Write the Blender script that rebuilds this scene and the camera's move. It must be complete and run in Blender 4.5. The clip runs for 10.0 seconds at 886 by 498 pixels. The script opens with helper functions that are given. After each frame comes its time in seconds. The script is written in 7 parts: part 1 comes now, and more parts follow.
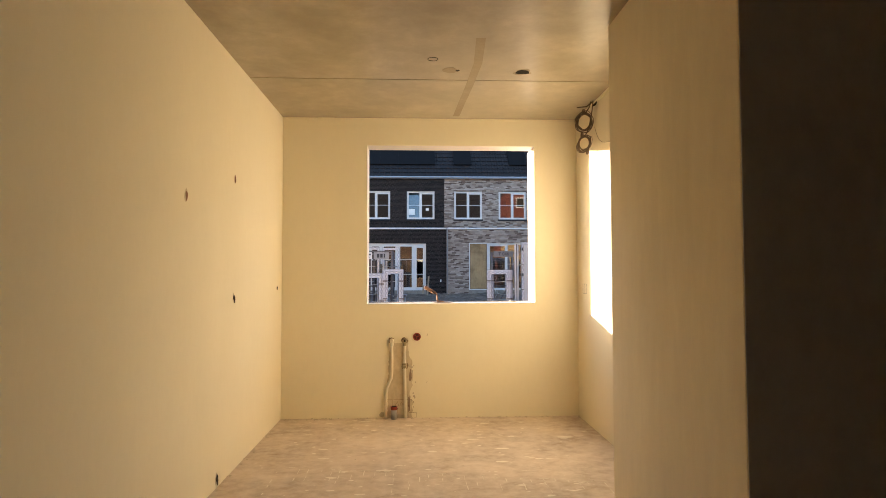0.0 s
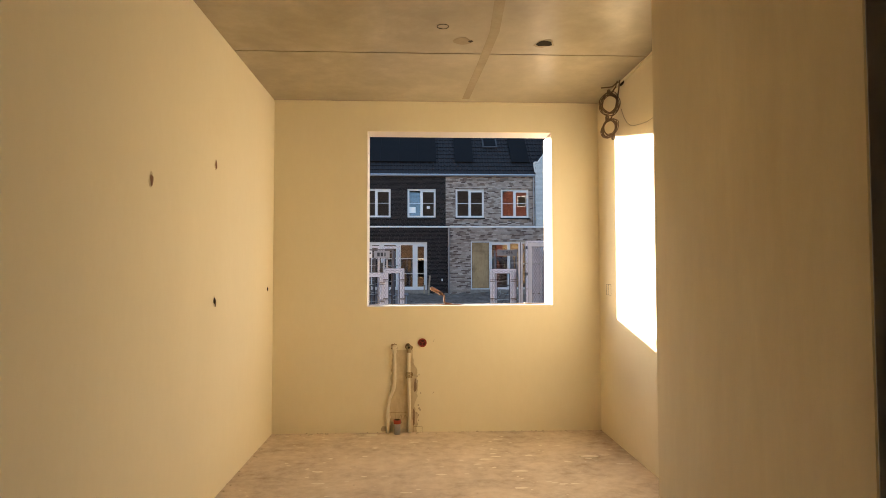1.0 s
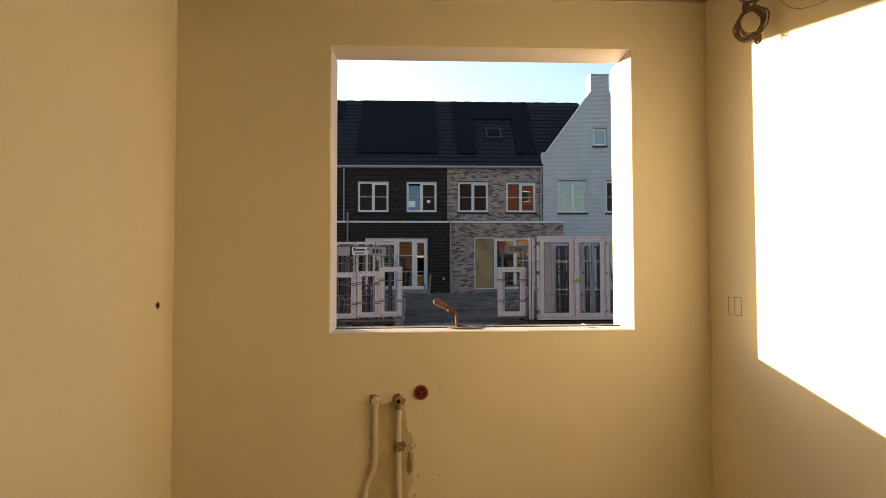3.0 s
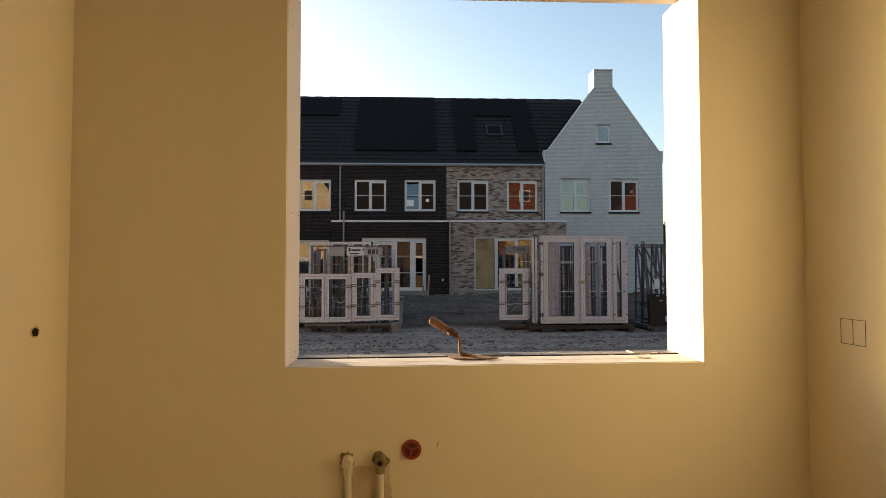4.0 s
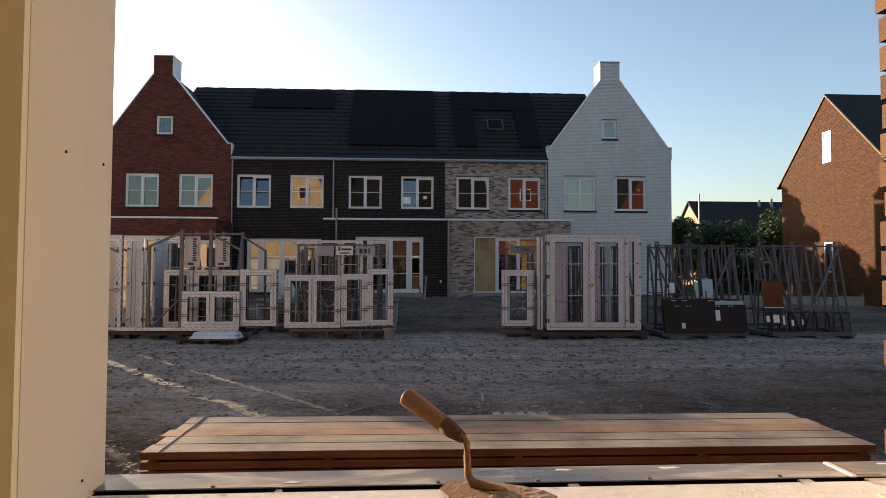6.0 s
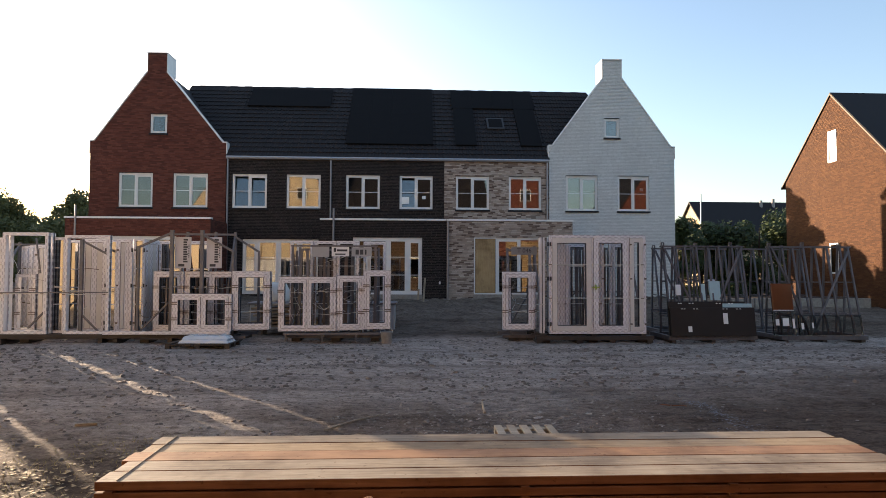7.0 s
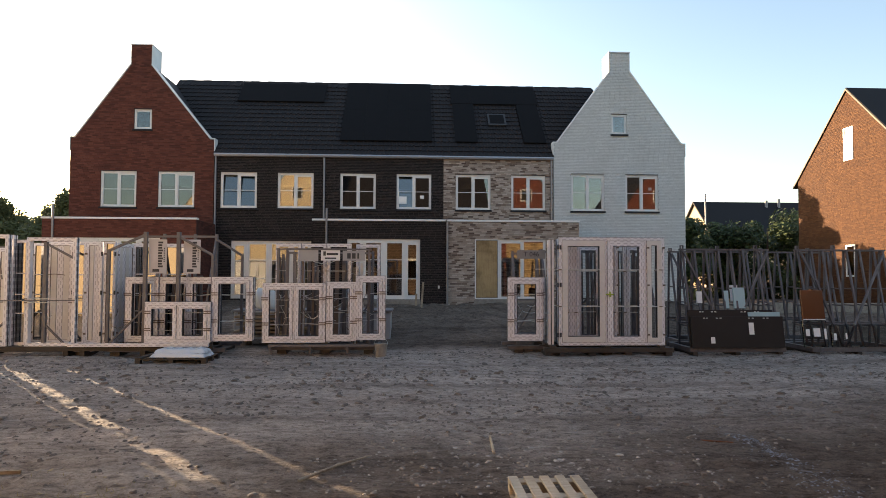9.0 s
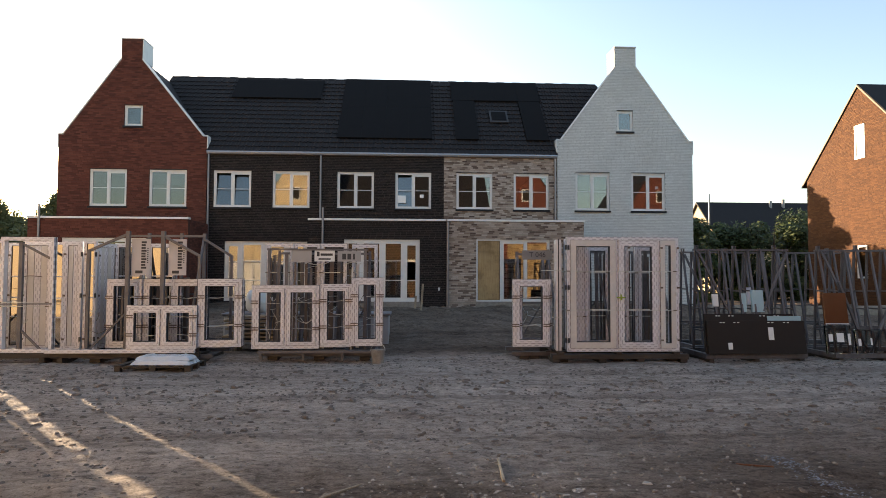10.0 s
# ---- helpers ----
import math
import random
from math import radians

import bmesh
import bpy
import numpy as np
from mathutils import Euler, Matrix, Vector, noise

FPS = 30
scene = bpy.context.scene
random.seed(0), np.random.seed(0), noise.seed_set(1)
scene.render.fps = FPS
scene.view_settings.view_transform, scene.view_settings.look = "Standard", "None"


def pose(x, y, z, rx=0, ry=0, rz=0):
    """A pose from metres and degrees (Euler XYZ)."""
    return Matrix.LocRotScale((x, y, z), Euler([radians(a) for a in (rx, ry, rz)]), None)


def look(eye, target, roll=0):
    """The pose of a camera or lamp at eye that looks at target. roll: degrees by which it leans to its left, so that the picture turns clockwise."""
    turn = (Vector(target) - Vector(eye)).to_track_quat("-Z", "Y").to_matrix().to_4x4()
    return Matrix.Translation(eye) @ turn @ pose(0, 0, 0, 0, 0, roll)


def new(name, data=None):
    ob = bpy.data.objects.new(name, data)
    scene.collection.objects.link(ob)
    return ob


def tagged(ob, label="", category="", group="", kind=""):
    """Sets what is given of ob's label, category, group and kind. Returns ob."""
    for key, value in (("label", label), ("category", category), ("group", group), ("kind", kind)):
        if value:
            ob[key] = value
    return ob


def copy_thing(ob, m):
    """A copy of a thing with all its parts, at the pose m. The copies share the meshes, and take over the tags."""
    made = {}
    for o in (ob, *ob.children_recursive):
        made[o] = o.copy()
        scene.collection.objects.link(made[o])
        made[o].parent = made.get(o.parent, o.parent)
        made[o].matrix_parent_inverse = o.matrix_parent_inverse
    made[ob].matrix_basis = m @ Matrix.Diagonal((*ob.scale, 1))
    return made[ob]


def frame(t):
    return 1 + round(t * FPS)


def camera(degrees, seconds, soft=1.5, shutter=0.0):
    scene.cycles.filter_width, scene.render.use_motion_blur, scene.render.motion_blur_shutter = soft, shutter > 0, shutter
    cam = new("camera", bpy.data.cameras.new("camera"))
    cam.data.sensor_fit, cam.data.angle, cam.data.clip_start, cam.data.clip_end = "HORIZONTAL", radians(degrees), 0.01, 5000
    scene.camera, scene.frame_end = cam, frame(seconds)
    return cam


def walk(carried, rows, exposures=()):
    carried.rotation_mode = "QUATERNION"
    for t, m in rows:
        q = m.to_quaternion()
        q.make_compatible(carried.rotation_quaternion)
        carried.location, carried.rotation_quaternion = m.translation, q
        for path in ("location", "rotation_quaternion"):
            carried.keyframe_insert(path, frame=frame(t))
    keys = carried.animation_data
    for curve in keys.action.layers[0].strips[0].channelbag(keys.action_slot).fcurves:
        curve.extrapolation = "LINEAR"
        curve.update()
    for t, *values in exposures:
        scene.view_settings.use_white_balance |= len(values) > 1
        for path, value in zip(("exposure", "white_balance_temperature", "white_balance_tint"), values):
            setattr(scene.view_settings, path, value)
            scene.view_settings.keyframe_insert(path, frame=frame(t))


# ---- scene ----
cam = camera(72.1, 10.0, soft=0.65)
PATH = [
    (0, (-0.077, 0.145, 1.231), (0.012, 2.142, 1.315), -0.1),
    (0.5, (-0.097, 0.348, 1.228), (-0.008, 2.344, 1.313), -0.0),
    (1, (-0.119, 0.649, 1.234), (-0.03, 2.646, 1.315), -0.1),
    (1.5, (-0.118, 1.037, 1.241), (-0.027, 3.033, 1.322), 0.0),
    (2, (-0.103, 1.514, 1.25), (-0.011, 3.51, 1.329), 0.0),
    (2.5, (-0.103, 2.04, 1.251), (-0.012, 4.036, 1.33), -0.1),
    (2.7, (-0.1, 2.243, 1.257), (-0.012, 4.239, 1.33), -0.1),
    (4, (-0.055, 3.323, 1.307), (0.036, 5.319, 1.38), -0.1),
    (4.5, (-0.034, 3.666, 1.319), (0.06, 5.663, 1.39), 0.1),
    (5, (-0.002, 4.014, 1.329), (0.091, 6.011, 1.401), 0.1),
    (5.5, (0.003, 4.358, 1.335), (0.099, 6.355, 1.408), 0.2),
    (6.8, (0.06, 4.976, 1.359), (0.156, 6.973, 1.434), 0.2),
    (7, (0.064, 5.086, 1.364), (0.161, 7.082, 1.44), 0.2),
    (7.5, (0.087, 5.364, 1.376), (0.185, 7.36, 1.452), 0.2),
    (8, (0.108, 5.667, 1.366), (0.207, 7.663, 1.444), 0.2),
    (8.5, (0.105, 5.973, 1.416), (0.205, 7.969, 1.494), 0.2),
    (9, (0.097, 6.337, 1.484), (0.199, 8.333, 1.561), 0.2),
    (9.5, (0.088, 6.708, 1.494), (0.19, 8.704, 1.574), 0.3),
    (10, (0.112, 7.105, 1.493), (0.215, 9.101, 1.574), 0.2),
]
walk(cam, [(t, look(eye, target, roll)) for t, eye, target, roll in PATH], exposures=[(0, 2.8, 5800, 12), (1, 2.58, 5900, 12), (1.5, 2.36, 6250, 12), (2.5, 1.92, 6400, 11), (4.5, 1.42, 6900, 12), (5.5, 1.24, 6450, 14), (7.0, 1.78, 6500, 16), (7.5, 1.90, 6750, 16), (8.2, 1.98, 6950, 15), (9, 2.0, 7050, 15), (10, 2.06, 7100, 15)])

# ---- sky and sun: low evening sun ahead and to the left ----
SUN_TO = Vector((-0.676, 0.737, 0.146)).normalized()
world = bpy.data.worlds.new("world")
scene.world = world
world.use_nodes = True
wn = world.node_tree.nodes
sky = wn.new("ShaderNodeTexSky")
sky.sky_type = "NISHITA"
sky.sun_disc = False
sky.sun_elevation = math.asin(SUN_TO.z)
sky.sun_rotation = math.atan2(SUN_TO.x, SUN_TO.y)
sky.air_density, sky.dust_density, sky.ozone_density = 1.0, 1.6, 1.5
wn["Background"].inputs["Strength"].default_value = 0.125
world.node_tree.links.new(sky.outputs["Color"], wn["Background"].inputs["Color"])
sun = new("sun", bpy.data.lights.new("sun", "SUN"))
sun.data.energy, sun.data.angle, sun.data.color = 5.0, radians(0.5), (1.0, 0.79, 0.54)
sun.matrix_world = look(SUN_TO * 60, (0, 0, 0))
scene.cycles.max_bounces, scene.cycles.diffuse_bounces = 16, 12


# ---- mesh helpers ----
def box(bm, x0, x1, y0, y1, z0, z1):
    v = [bm.verts.new((x, y, z)) for z in (z0, z1) for y in (y0, y1) for x in (x0, x1)]
    for f in ((0, 2, 3, 1), (4, 5, 7, 6), (0, 1, 5, 4), (2, 6, 7, 3), (0, 4, 6, 2), (1, 3, 7, 5)):
        bm.faces.new([v[i] for i in f])


def ring(bm, x0, x1, y0, y1, z0, z1, f):
    """A rectangular frame in the x-z plane, its members f wide, as one closed mesh."""
    loops = []
    for y in (y0, y1):
        for g in (0, f):
            loops.append([bm.verts.new(c) for c in ((x0 + g, y, z0 + g), (x1 - g, y, z0 + g), (x1 - g, y, z1 - g), (x0 + g, y, z1 - g))])
    for a, b in ((0, 1), (1, 3), (3, 2), (2, 0)):
        for i in range(4):
            j = (i + 1) % 4
            bm.faces.new((loops[a][i], loops[a][j], loops[b][j], loops[b][i]))


def beam(bm, p, q, w, d=None):
    """A bar from p to q with a section of w by d."""
    p, q, d = Vector(p), Vector(q), d or w
    t = (q - p).normalized()
    s = t.cross(Vector((0, 1, 0)) if abs(t.y) < 0.9 else Vector((1, 0, 0))).normalized()
    u = s.cross(t)
    rings = [[bm.verts.new(c + s * a * w / 2 + u * b * d / 2) for a, b in ((-1, -1), (1, -1), (1, 1), (-1, 1))] for c in (p, q)]
    for i in range(4):
        j = (i + 1) % 4
        bm.faces.new((rings[0][i], rings[0][j], rings[1][j], rings[1][i]))
    bm.faces.new(rings[0][::-1])
    bm.faces.new(rings[1])


def tube(bm, pts, r, n=8, caps=True):
    """A round bar through the points."""
    pts = [Vector(p) for p in pts]
    rings = []
    for i, p in enumerate(pts):
        t = (pts[min(i + 1, len(pts) - 1)] - pts[max(i - 1, 0)]).normalized()
        s = t.cross(Vector((0, 0, 1)) if abs(t.z) < 0.9 else Vector((1, 0, 0))).normalized()
        u = s.cross(t)
        rr = r[i] if isinstance(r, (list, tuple)) else r
        rings.append([bm.verts.new(p + (s * math.cos(k * math.tau / n) + u * math.sin(k * math.tau / n)) * rr) for k in range(n)])
    for a, b in zip(rings, rings[1:]):
        for k in range(n):
            bm.faces.new((a[k], a[(k + 1) % n], b[(k + 1) % n], b[k]))
    if caps:
        bm.faces.new(rings[0][::-1])
        bm.faces.new(rings[-1])


def disc(bm, c, axis, r, depth, n=20):
    c, axis = Vector(c), Vector(axis).normalized()
    tube(bm, [c, c + axis * depth], r, n)


def prism(bm, outline, axis, a, b):
    """An outline of (u, v) pairs drawn out from a to b along x or y."""
    def at(u, v, w):
        return (w, u, v) if axis == "x" else (u, w, v)
    lo = [bm.verts.new(at(u, v, a)) for u, v in outline]
    hi = [bm.verts.new(at(u, v, b)) for u, v in outline]
    n = len(outline)
    for i in range(n):
        bm.faces.new((lo[i], lo[(i + 1) % n], hi[(i + 1) % n], hi[i]))
    bm.faces.new(lo[::-1])
    bm.faces.new(hi)


BASE = {}


def thing(name, at=(0, 0, 0), label="", category="", group="", kind=""):
    ob = new(name)
    ob.empty_display_size = 0.2
    ob.location = at
    BASE[ob.name] = Vector(at)
    return tagged(ob, label, category, group, kind)


def mesh_of(name, bm, material, origin=None, bevel=0.0, smooth=False):
    if bevel:
        bmesh.ops.bevel(bm, geom=bm.edges[:], offset=bevel, segments=1, affect="EDGES", clamp_overlap=True)
    if origin is not None:
        bmesh.ops.translate(bm, verts=bm.verts[:], vec=-origin)
    bmesh.ops.recalc_face_normals(bm, faces=bm.faces[:])
    me = bpy.data.meshes.new(name)
    bm.to_mesh(me)
    bm.free()
    me.materials.append(material)
    if smooth:
        me.polygons.foreach_set("use_smooth", [True] * len(me.polygons))
    return me


def part(name, bm, material, parent, label="", bevel=0.0, smooth=False, kind=""):
    """One mesh under a thing or under a part, its coordinates given in the world of the thing as it was first placed."""
    origin = BASE[parent.name]
    ob = new(name, mesh_of(name, bm, material, origin, bevel, smooth))
    BASE[ob.name] = origin
    ob.parent = parent
    return tagged(ob, label, kind=kind)


def single(name, bm, material, label="", category="", group="", kind="", bevel=0.0, smooth=False, at=None):
    """A thing that is one mesh."""
    origin = Vector(at) if at is not None else Vector((0, 0, 0))
    ob = new(name, mesh_of(name, bm, material, origin, bevel, smooth))
    ob.location = origin
    BASE[ob.name] = origin
    return tagged(ob, label, category, group, kind)


def from_lists(name, verts, faces, material, parent=None, kind="stuff", label=""):
    me = bpy.data.meshes.new(name)
    base = BASE[parent.name] if parent else Vector((0, 0, 0))
    me.from_pydata([(v[0] - base.x, v[1] - base.y, v[2] - base.z) for v in verts], [], faces)
    me.update()
    me.materials.append(material)
    ob = new(name, me)
    BASE[ob.name] = base
    if parent:
        ob.parent = parent
    return tagged(ob, label, kind=kind)


# ---- materials ----
def material(name, rough=0.7, metal=0.0, spec=0.5):
    m = bpy.data.materials.new(name)
    m.use_nodes = True
    b = m.node_tree.nodes["Principled BSDF"]
    b.inputs["Roughness"].default_value, b.inputs["Metallic"].default_value = rough, metal
    b.inputs["Specular IOR Level"].default_value = spec
    return m, m.node_tree.nodes, m.node_tree.links, b


def coords(n, l, scale=(1, 1, 1), kind="Object"):
    tc, mp = n.new("ShaderNodeTexCoord"), n.new("ShaderNodeMapping")
    mp.inputs["Scale"].default_value = scale
    l.new(tc.outputs[kind], mp.inputs["Vector"])
    return mp.outputs["Vector"]


def noise_tex(n, l, vec, scale, detail=4, rough=0.6, distort=0.0):
    t = n.new("ShaderNodeTexNoise")
    t.inputs["Scale"].default_value, t.inputs["Detail"].default_value = scale, detail
    t.inputs["Roughness"].default_value, t.inputs["Distortion"].default_value = rough, distort
    l.new(vec, t.inputs["Vector"])
    return t.outputs["Fac"]


def ramp(n, l, fac, stops):
    r = n.new("ShaderNodeValToRGB")
    while len(r.color_ramp.elements) < len(stops):
        r.color_ramp.elements.new(0.5)
    for e, (p, c) in zip(r.color_ramp.elements, stops):
        e.position, e.color = p, (*c, 1) if len(c) == 3 else c
    l.new(fac, r.inputs["Fac"])
    return r.outputs["Color"]


def mix(n, l, fac, a, b, mode="MIX"):
    m = n.new("ShaderNodeMix")
    m.data_type, m.blend_type = "RGBA", mode
    for sock, val in ((m.inputs[0], fac), (m.inputs[6], a), (m.inputs[7], b)):
        if isinstance(val, (int, float)):
            sock.default_value = val
        elif isinstance(val, tuple):
            sock.default_value = (*val, 1)
        else:
            l.new(val, sock)
    return m.outputs[2]


def bump(n, l, b, height, strength=0.3, dist=0.01):
    bp = n.new("ShaderNodeBump")
    bp.inputs["Strength"].default_value, bp.inputs["Distance"].default_value = strength, dist
    l.new(height, bp.inputs["Height"])
    l.new(bp.outputs["Normal"], b.inputs["Normal"])


def mottled(name, c1, c2, c3, scale=3.0, fine=40.0, rough=0.8, bumps=0.2, dist=0.004, stretch=(1, 1, 1), spec=0.4, metal=0.0, amount=0.5):
    """A surface with broad blotches and fine grain."""
    m, n, l, b = material(name, rough, metal, spec)
    v = coords(n, l, stretch)
    broad, grain = noise_tex(n, l, v, scale, 5, 0.6, 0.4), noise_tex(n, l, v, fine, 6, 0.65)
    base = ramp(n, l, broad, [(0.3, c1), (0.7, c2)])
    spots = ramp(n, l, grain, [(0.35, (1, 1, 1)), (0.75, (0, 0, 0))])
    inv = n.new("ShaderNodeMath")
    inv.operation = "MULTIPLY"
    sep = n.new("ShaderNodeSeparateColor")
    l.new(spots, sep.inputs[0])
    l.new(sep.outputs[0], inv.inputs[0])
    inv.inputs[1].default_value = amount
    l.new(mix(n, l, inv.outputs[0], base, c3), b.inputs["Base Color"])
    bump(n, l, b, grain, bumps, dist)
    return m


def damp_sheet(name):
    """Grey sheet, in places wet and smooth, in places smeared with dry plaster."""
    m, n, l, b = material(name, 0.4, 0, 0.5)
    v = coords(n, l, (2.2, 9.0, 1))
    smear, wet, grain = noise_tex(n, l, v, 1.6, 6, 0.7, 1.2), noise_tex(n, l, coords(n, l, (1, 3, 1)), 2.3, 3, 0.5), noise_tex(n, l, v, 45, 4)
    base = ramp(n, l, wet, [(0.38, (0.24, 0.215, 0.185)), (0.58, (0.10, 0.10, 0.105))])
    l.new(mix(n, l, ramp(n, l, smear, [(0.50, (0, 0, 0)), (0.66, (0.8, 0.8, 0.8))]), base, (0.50, 0.45, 0.38)), b.inputs["Base Color"])
    l.new(ramp(n, l, wet, [(0.38, (0.6, 0.6, 0.6)), (0.60, (0.16, 0.16, 0.16))]), b.inputs["Roughness"])
    bump(n, l, b, grain, 0.15, 0.002)
    return m


def brick_material(name, stops, piece=False, rough=0.85, weather=0.25):
    """Bricks whose colour goes by the piece (an object of its own, or an island of a joined mesh)."""
    m, n, l, b = material(name, rough, 0, 0.3)
    if piece:
        rnd = n.new("ShaderNodeObjectInfo").outputs["Random"]
    else:
        rnd = n.new("ShaderNodeNewGeometry").outputs["Random Per Island"]
    col = ramp(n, l, rnd, stops)
    v = coords(n, l, (1, 1, 1), "Object")
    g1, g2 = noise_tex(n, l, v, 0.7, 4), noise_tex(n, l, v, 45, 5)
    col = mix(n, l, weather, col, ramp(n, l, g1, [(0.3, (0.45, 0.45, 0.45)), (0.7, (1, 1, 1))]), "MULTIPLY")
    col = mix(n, l, 0.5, col, ramp(n, l, g2, [(0.3, (0.6, 0.6, 0.6)), (0.7, (1.0, 1.0, 1.0))]), "MULTIPLY")
    l.new(col, b.inputs["Base Color"])
    bump(n, l, b, g2, 0.5, 0.004)
    return m


def wood_material(name, c1, c2, c3, axis=0, rough=0.6):
    m, n, l, b = material(name, rough, 0, 0.3)
    s = [14, 14, 14]
    s[axis] = 0.8
    v = coords(n, l, s)
    grain = noise_tex(n, l, v, 3.0, 6, 0.7, 0.8)
    base = ramp(n, l, grain, [(0.25, c1), (0.55, c2), (0.8, c3)])
    rnd = n.new("ShaderNodeObjectInfo").outputs["Random"]
    base = mix(n, l, 0.45, base, ramp(n, l, rnd, [(0, (0.55, 0.5, 0.45)), (0.5, (0.95, 0.85, 0.75)), (1, (1, 1, 1))]), "MULTIPLY")
    stain = noise_tex(n, l, coords(n, l), 2.2, 4)
    base = mix(n, l, 0.75, base, ramp(n, l, stain, [(0.33, (0.45, 0.40, 0.36)), (0.5, (0.9, 0.88, 0.86)), (0.66, (1.1, 1.1, 1.1))]), "MULTIPLY")
    specks = noise_tex(n, l, coords(n, l), 26, 3, 0.5)
    base = mix(n, l, 0.7, base, ramp(n, l, specks, [(0.66, (1, 1, 1)), (0.74, (0.42, 0.33, 0.26))]), "MULTIPLY")
    l.new(base, b.inputs["Base Color"])
    bump(n, l, b, grain, 0.3, 0.003)
    return m


def plain(name, c, rough=0.5, metal=0.0, spec=0.5):
    k = 0.86
    return mottled(name, tuple(a * k for a in c), c, tuple(a * 0.8 for a in c), 2.5, 60, rough, 0.06, 0.002, (1, 1, 1), spec, metal, 0.25)


def glass_material(name, ior=1.8, tint=(0.75, 0.8, 0.8), rough=0.0):
    m, n, l, b = material(name, rough)
    b.inputs["Base Color"].default_value = (*tint, 1)
    b.inputs["Transmission Weight"].default_value, b.inputs["IOR"].default_value = 1.0, ior
    return m


M_PLASTER = mottled("gypsum_wall", (0.80, 0.737, 0.565), (0.84, 0.777, 0.61), (0.76, 0.688, 0.505), 1.3, 26, 0.88, 0.05, 0.002, (1, 1, 0.45), 0.25, 0, 0.25)
M_STREAKED = mottled("streaked_gypsum_wall", (0.70, 0.625, 0.455), (0.82, 0.75, 0.575), (0.66, 0.58, 0.41), 2.2, 18, 0.85, 0.06, 0.002, (1, 1, 0.22), 0.25, 0, 0.35)
M_CEILING = mottled("raw_concrete_ceiling", (0.33, 0.285, 0.20), (0.50, 0.445, 0.33), (0.27, 0.225, 0.15), 2.3, 8, 0.33, 0.1, 0.003, (1, 1, 1), 0.4, 0, 0.5)
M_FLOOR = mottled("dusty_concrete_floor", (0.33, 0.245, 0.17), (0.62, 0.51, 0.395), (0.78, 0.70, 0.60), 2.6, 13, 0.85, 0.4, 0.006, (1, 1.1, 1), 0.3, 0, 0.55)
M_PATCH = mottled("rough_mortar_patch", (0.50, 0.43, 0.32), (0.62, 0.55, 0.42), (0.42, 0.36, 0.26), 6, 50, 0.95, 0.5, 0.006)
M_BOARD = mottled("white_primed_board", (0.72, 0.655, 0.595), (0.77, 0.705, 0.645), (0.66, 0.59, 0.53), 2.0, 50, 0.7, 0.08, 0.002, (1, 1, 0.2), 0.3, 0, 0.3)
M_SILLBOARD = mottled("plaster_splashed_board", (0.66, 0.62, 0.585), (0.77, 0.735, 0.70), (0.52, 0.47, 0.43), 9.0, 60, 0.9, 0.5, 0.004, (1, 1, 1), 0.25, 0, 0.35)
M_PIPE = plain("cream_plastic_pipe", (0.78, 0.72, 0.58), 0.4)
M_BRASS = plain("dull_brass", (0.42, 0.35, 0.22), 0.4, 0.8)
M_RED = plain("red_plastic", (0.34, 0.05, 0.03), 0.5)
# Near-black; as flat plates it stands in for the shade inside holes.
M_DARK = plain("dark_hollow", (0.03, 0.025, 0.02), 0.95, 0, 0.1)
M_CABLE = plain("dark_brown_cable", (0.14, 0.088, 0.052), 0.4)
M_RUST = mottled("rusty_steel", (0.11, 0.05, 0.024), (0.25, 0.115, 0.052), (0.33, 0.21, 0.13), 18, 120, 0.8, 0.4, 0.002, (1, 1, 1), 0.3, 0.2, 0.6)
M_HANDLE = mottled("worn_wood_handle", (0.24, 0.115, 0.052), (0.34, 0.18, 0.085), (0.17, 0.085, 0.045), 20, 90, 0.6, 0.2, 0.002, (1, 1, 1), 0.3)
M_PLANK = wood_material("sawn_plank", (0.22, 0.152, 0.085), (0.37, 0.285, 0.18), (0.47, 0.38, 0.262))
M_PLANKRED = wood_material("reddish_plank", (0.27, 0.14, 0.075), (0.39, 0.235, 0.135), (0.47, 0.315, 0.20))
# Darker copy of the red plank, with the shade of the stack's front put in.
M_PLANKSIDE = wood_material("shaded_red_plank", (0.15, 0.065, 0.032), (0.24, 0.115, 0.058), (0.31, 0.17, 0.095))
M_PALLET = wood_material("pallet_wood", (0.34, 0.27, 0.19), (0.50, 0.42, 0.31), (0.6, 0.52, 0.4))
M_OLDWOOD = wood_material("grey_base_timber", (0.035, 0.028, 0.024), (0.06, 0.05, 0.042), (0.095, 0.08, 0.068))
M_PVC = plain("white_window_plastic", (0.68, 0.675, 0.66), 0.35)
M_GLASS = glass_material("window_glass")
M_SHEETGLASS = plain("dark_stacked_glass", (0.026, 0.023, 0.022), 0.28, 0, 0.2)
M_CLEARGLASS = glass_material("rack_glass", 1.5, (0.6, 0.7, 0.68))
# Greyer than the plaster: the tone carries part of the wall's shade.
M_SHADEWALL = mottled("grey_shade_wall", (0.55, 0.56, 0.60), (0.64, 0.65, 0.69), (0.48, 0.49, 0.53), 1.2, 20, 0.9, 0.08, 0.003, (1, 1, 0.6))
M_CHASE = mottled("scuffed_plaster", (0.60, 0.515, 0.355), (0.75, 0.665, 0.485), (0.44, 0.35, 0.22), 9, 30, 0.92, 0.3, 0.004, (1, 1, 0.6))
M_DRYGRASS = plain("dry_grass", (0.30, 0.24, 0.09), 0.8)
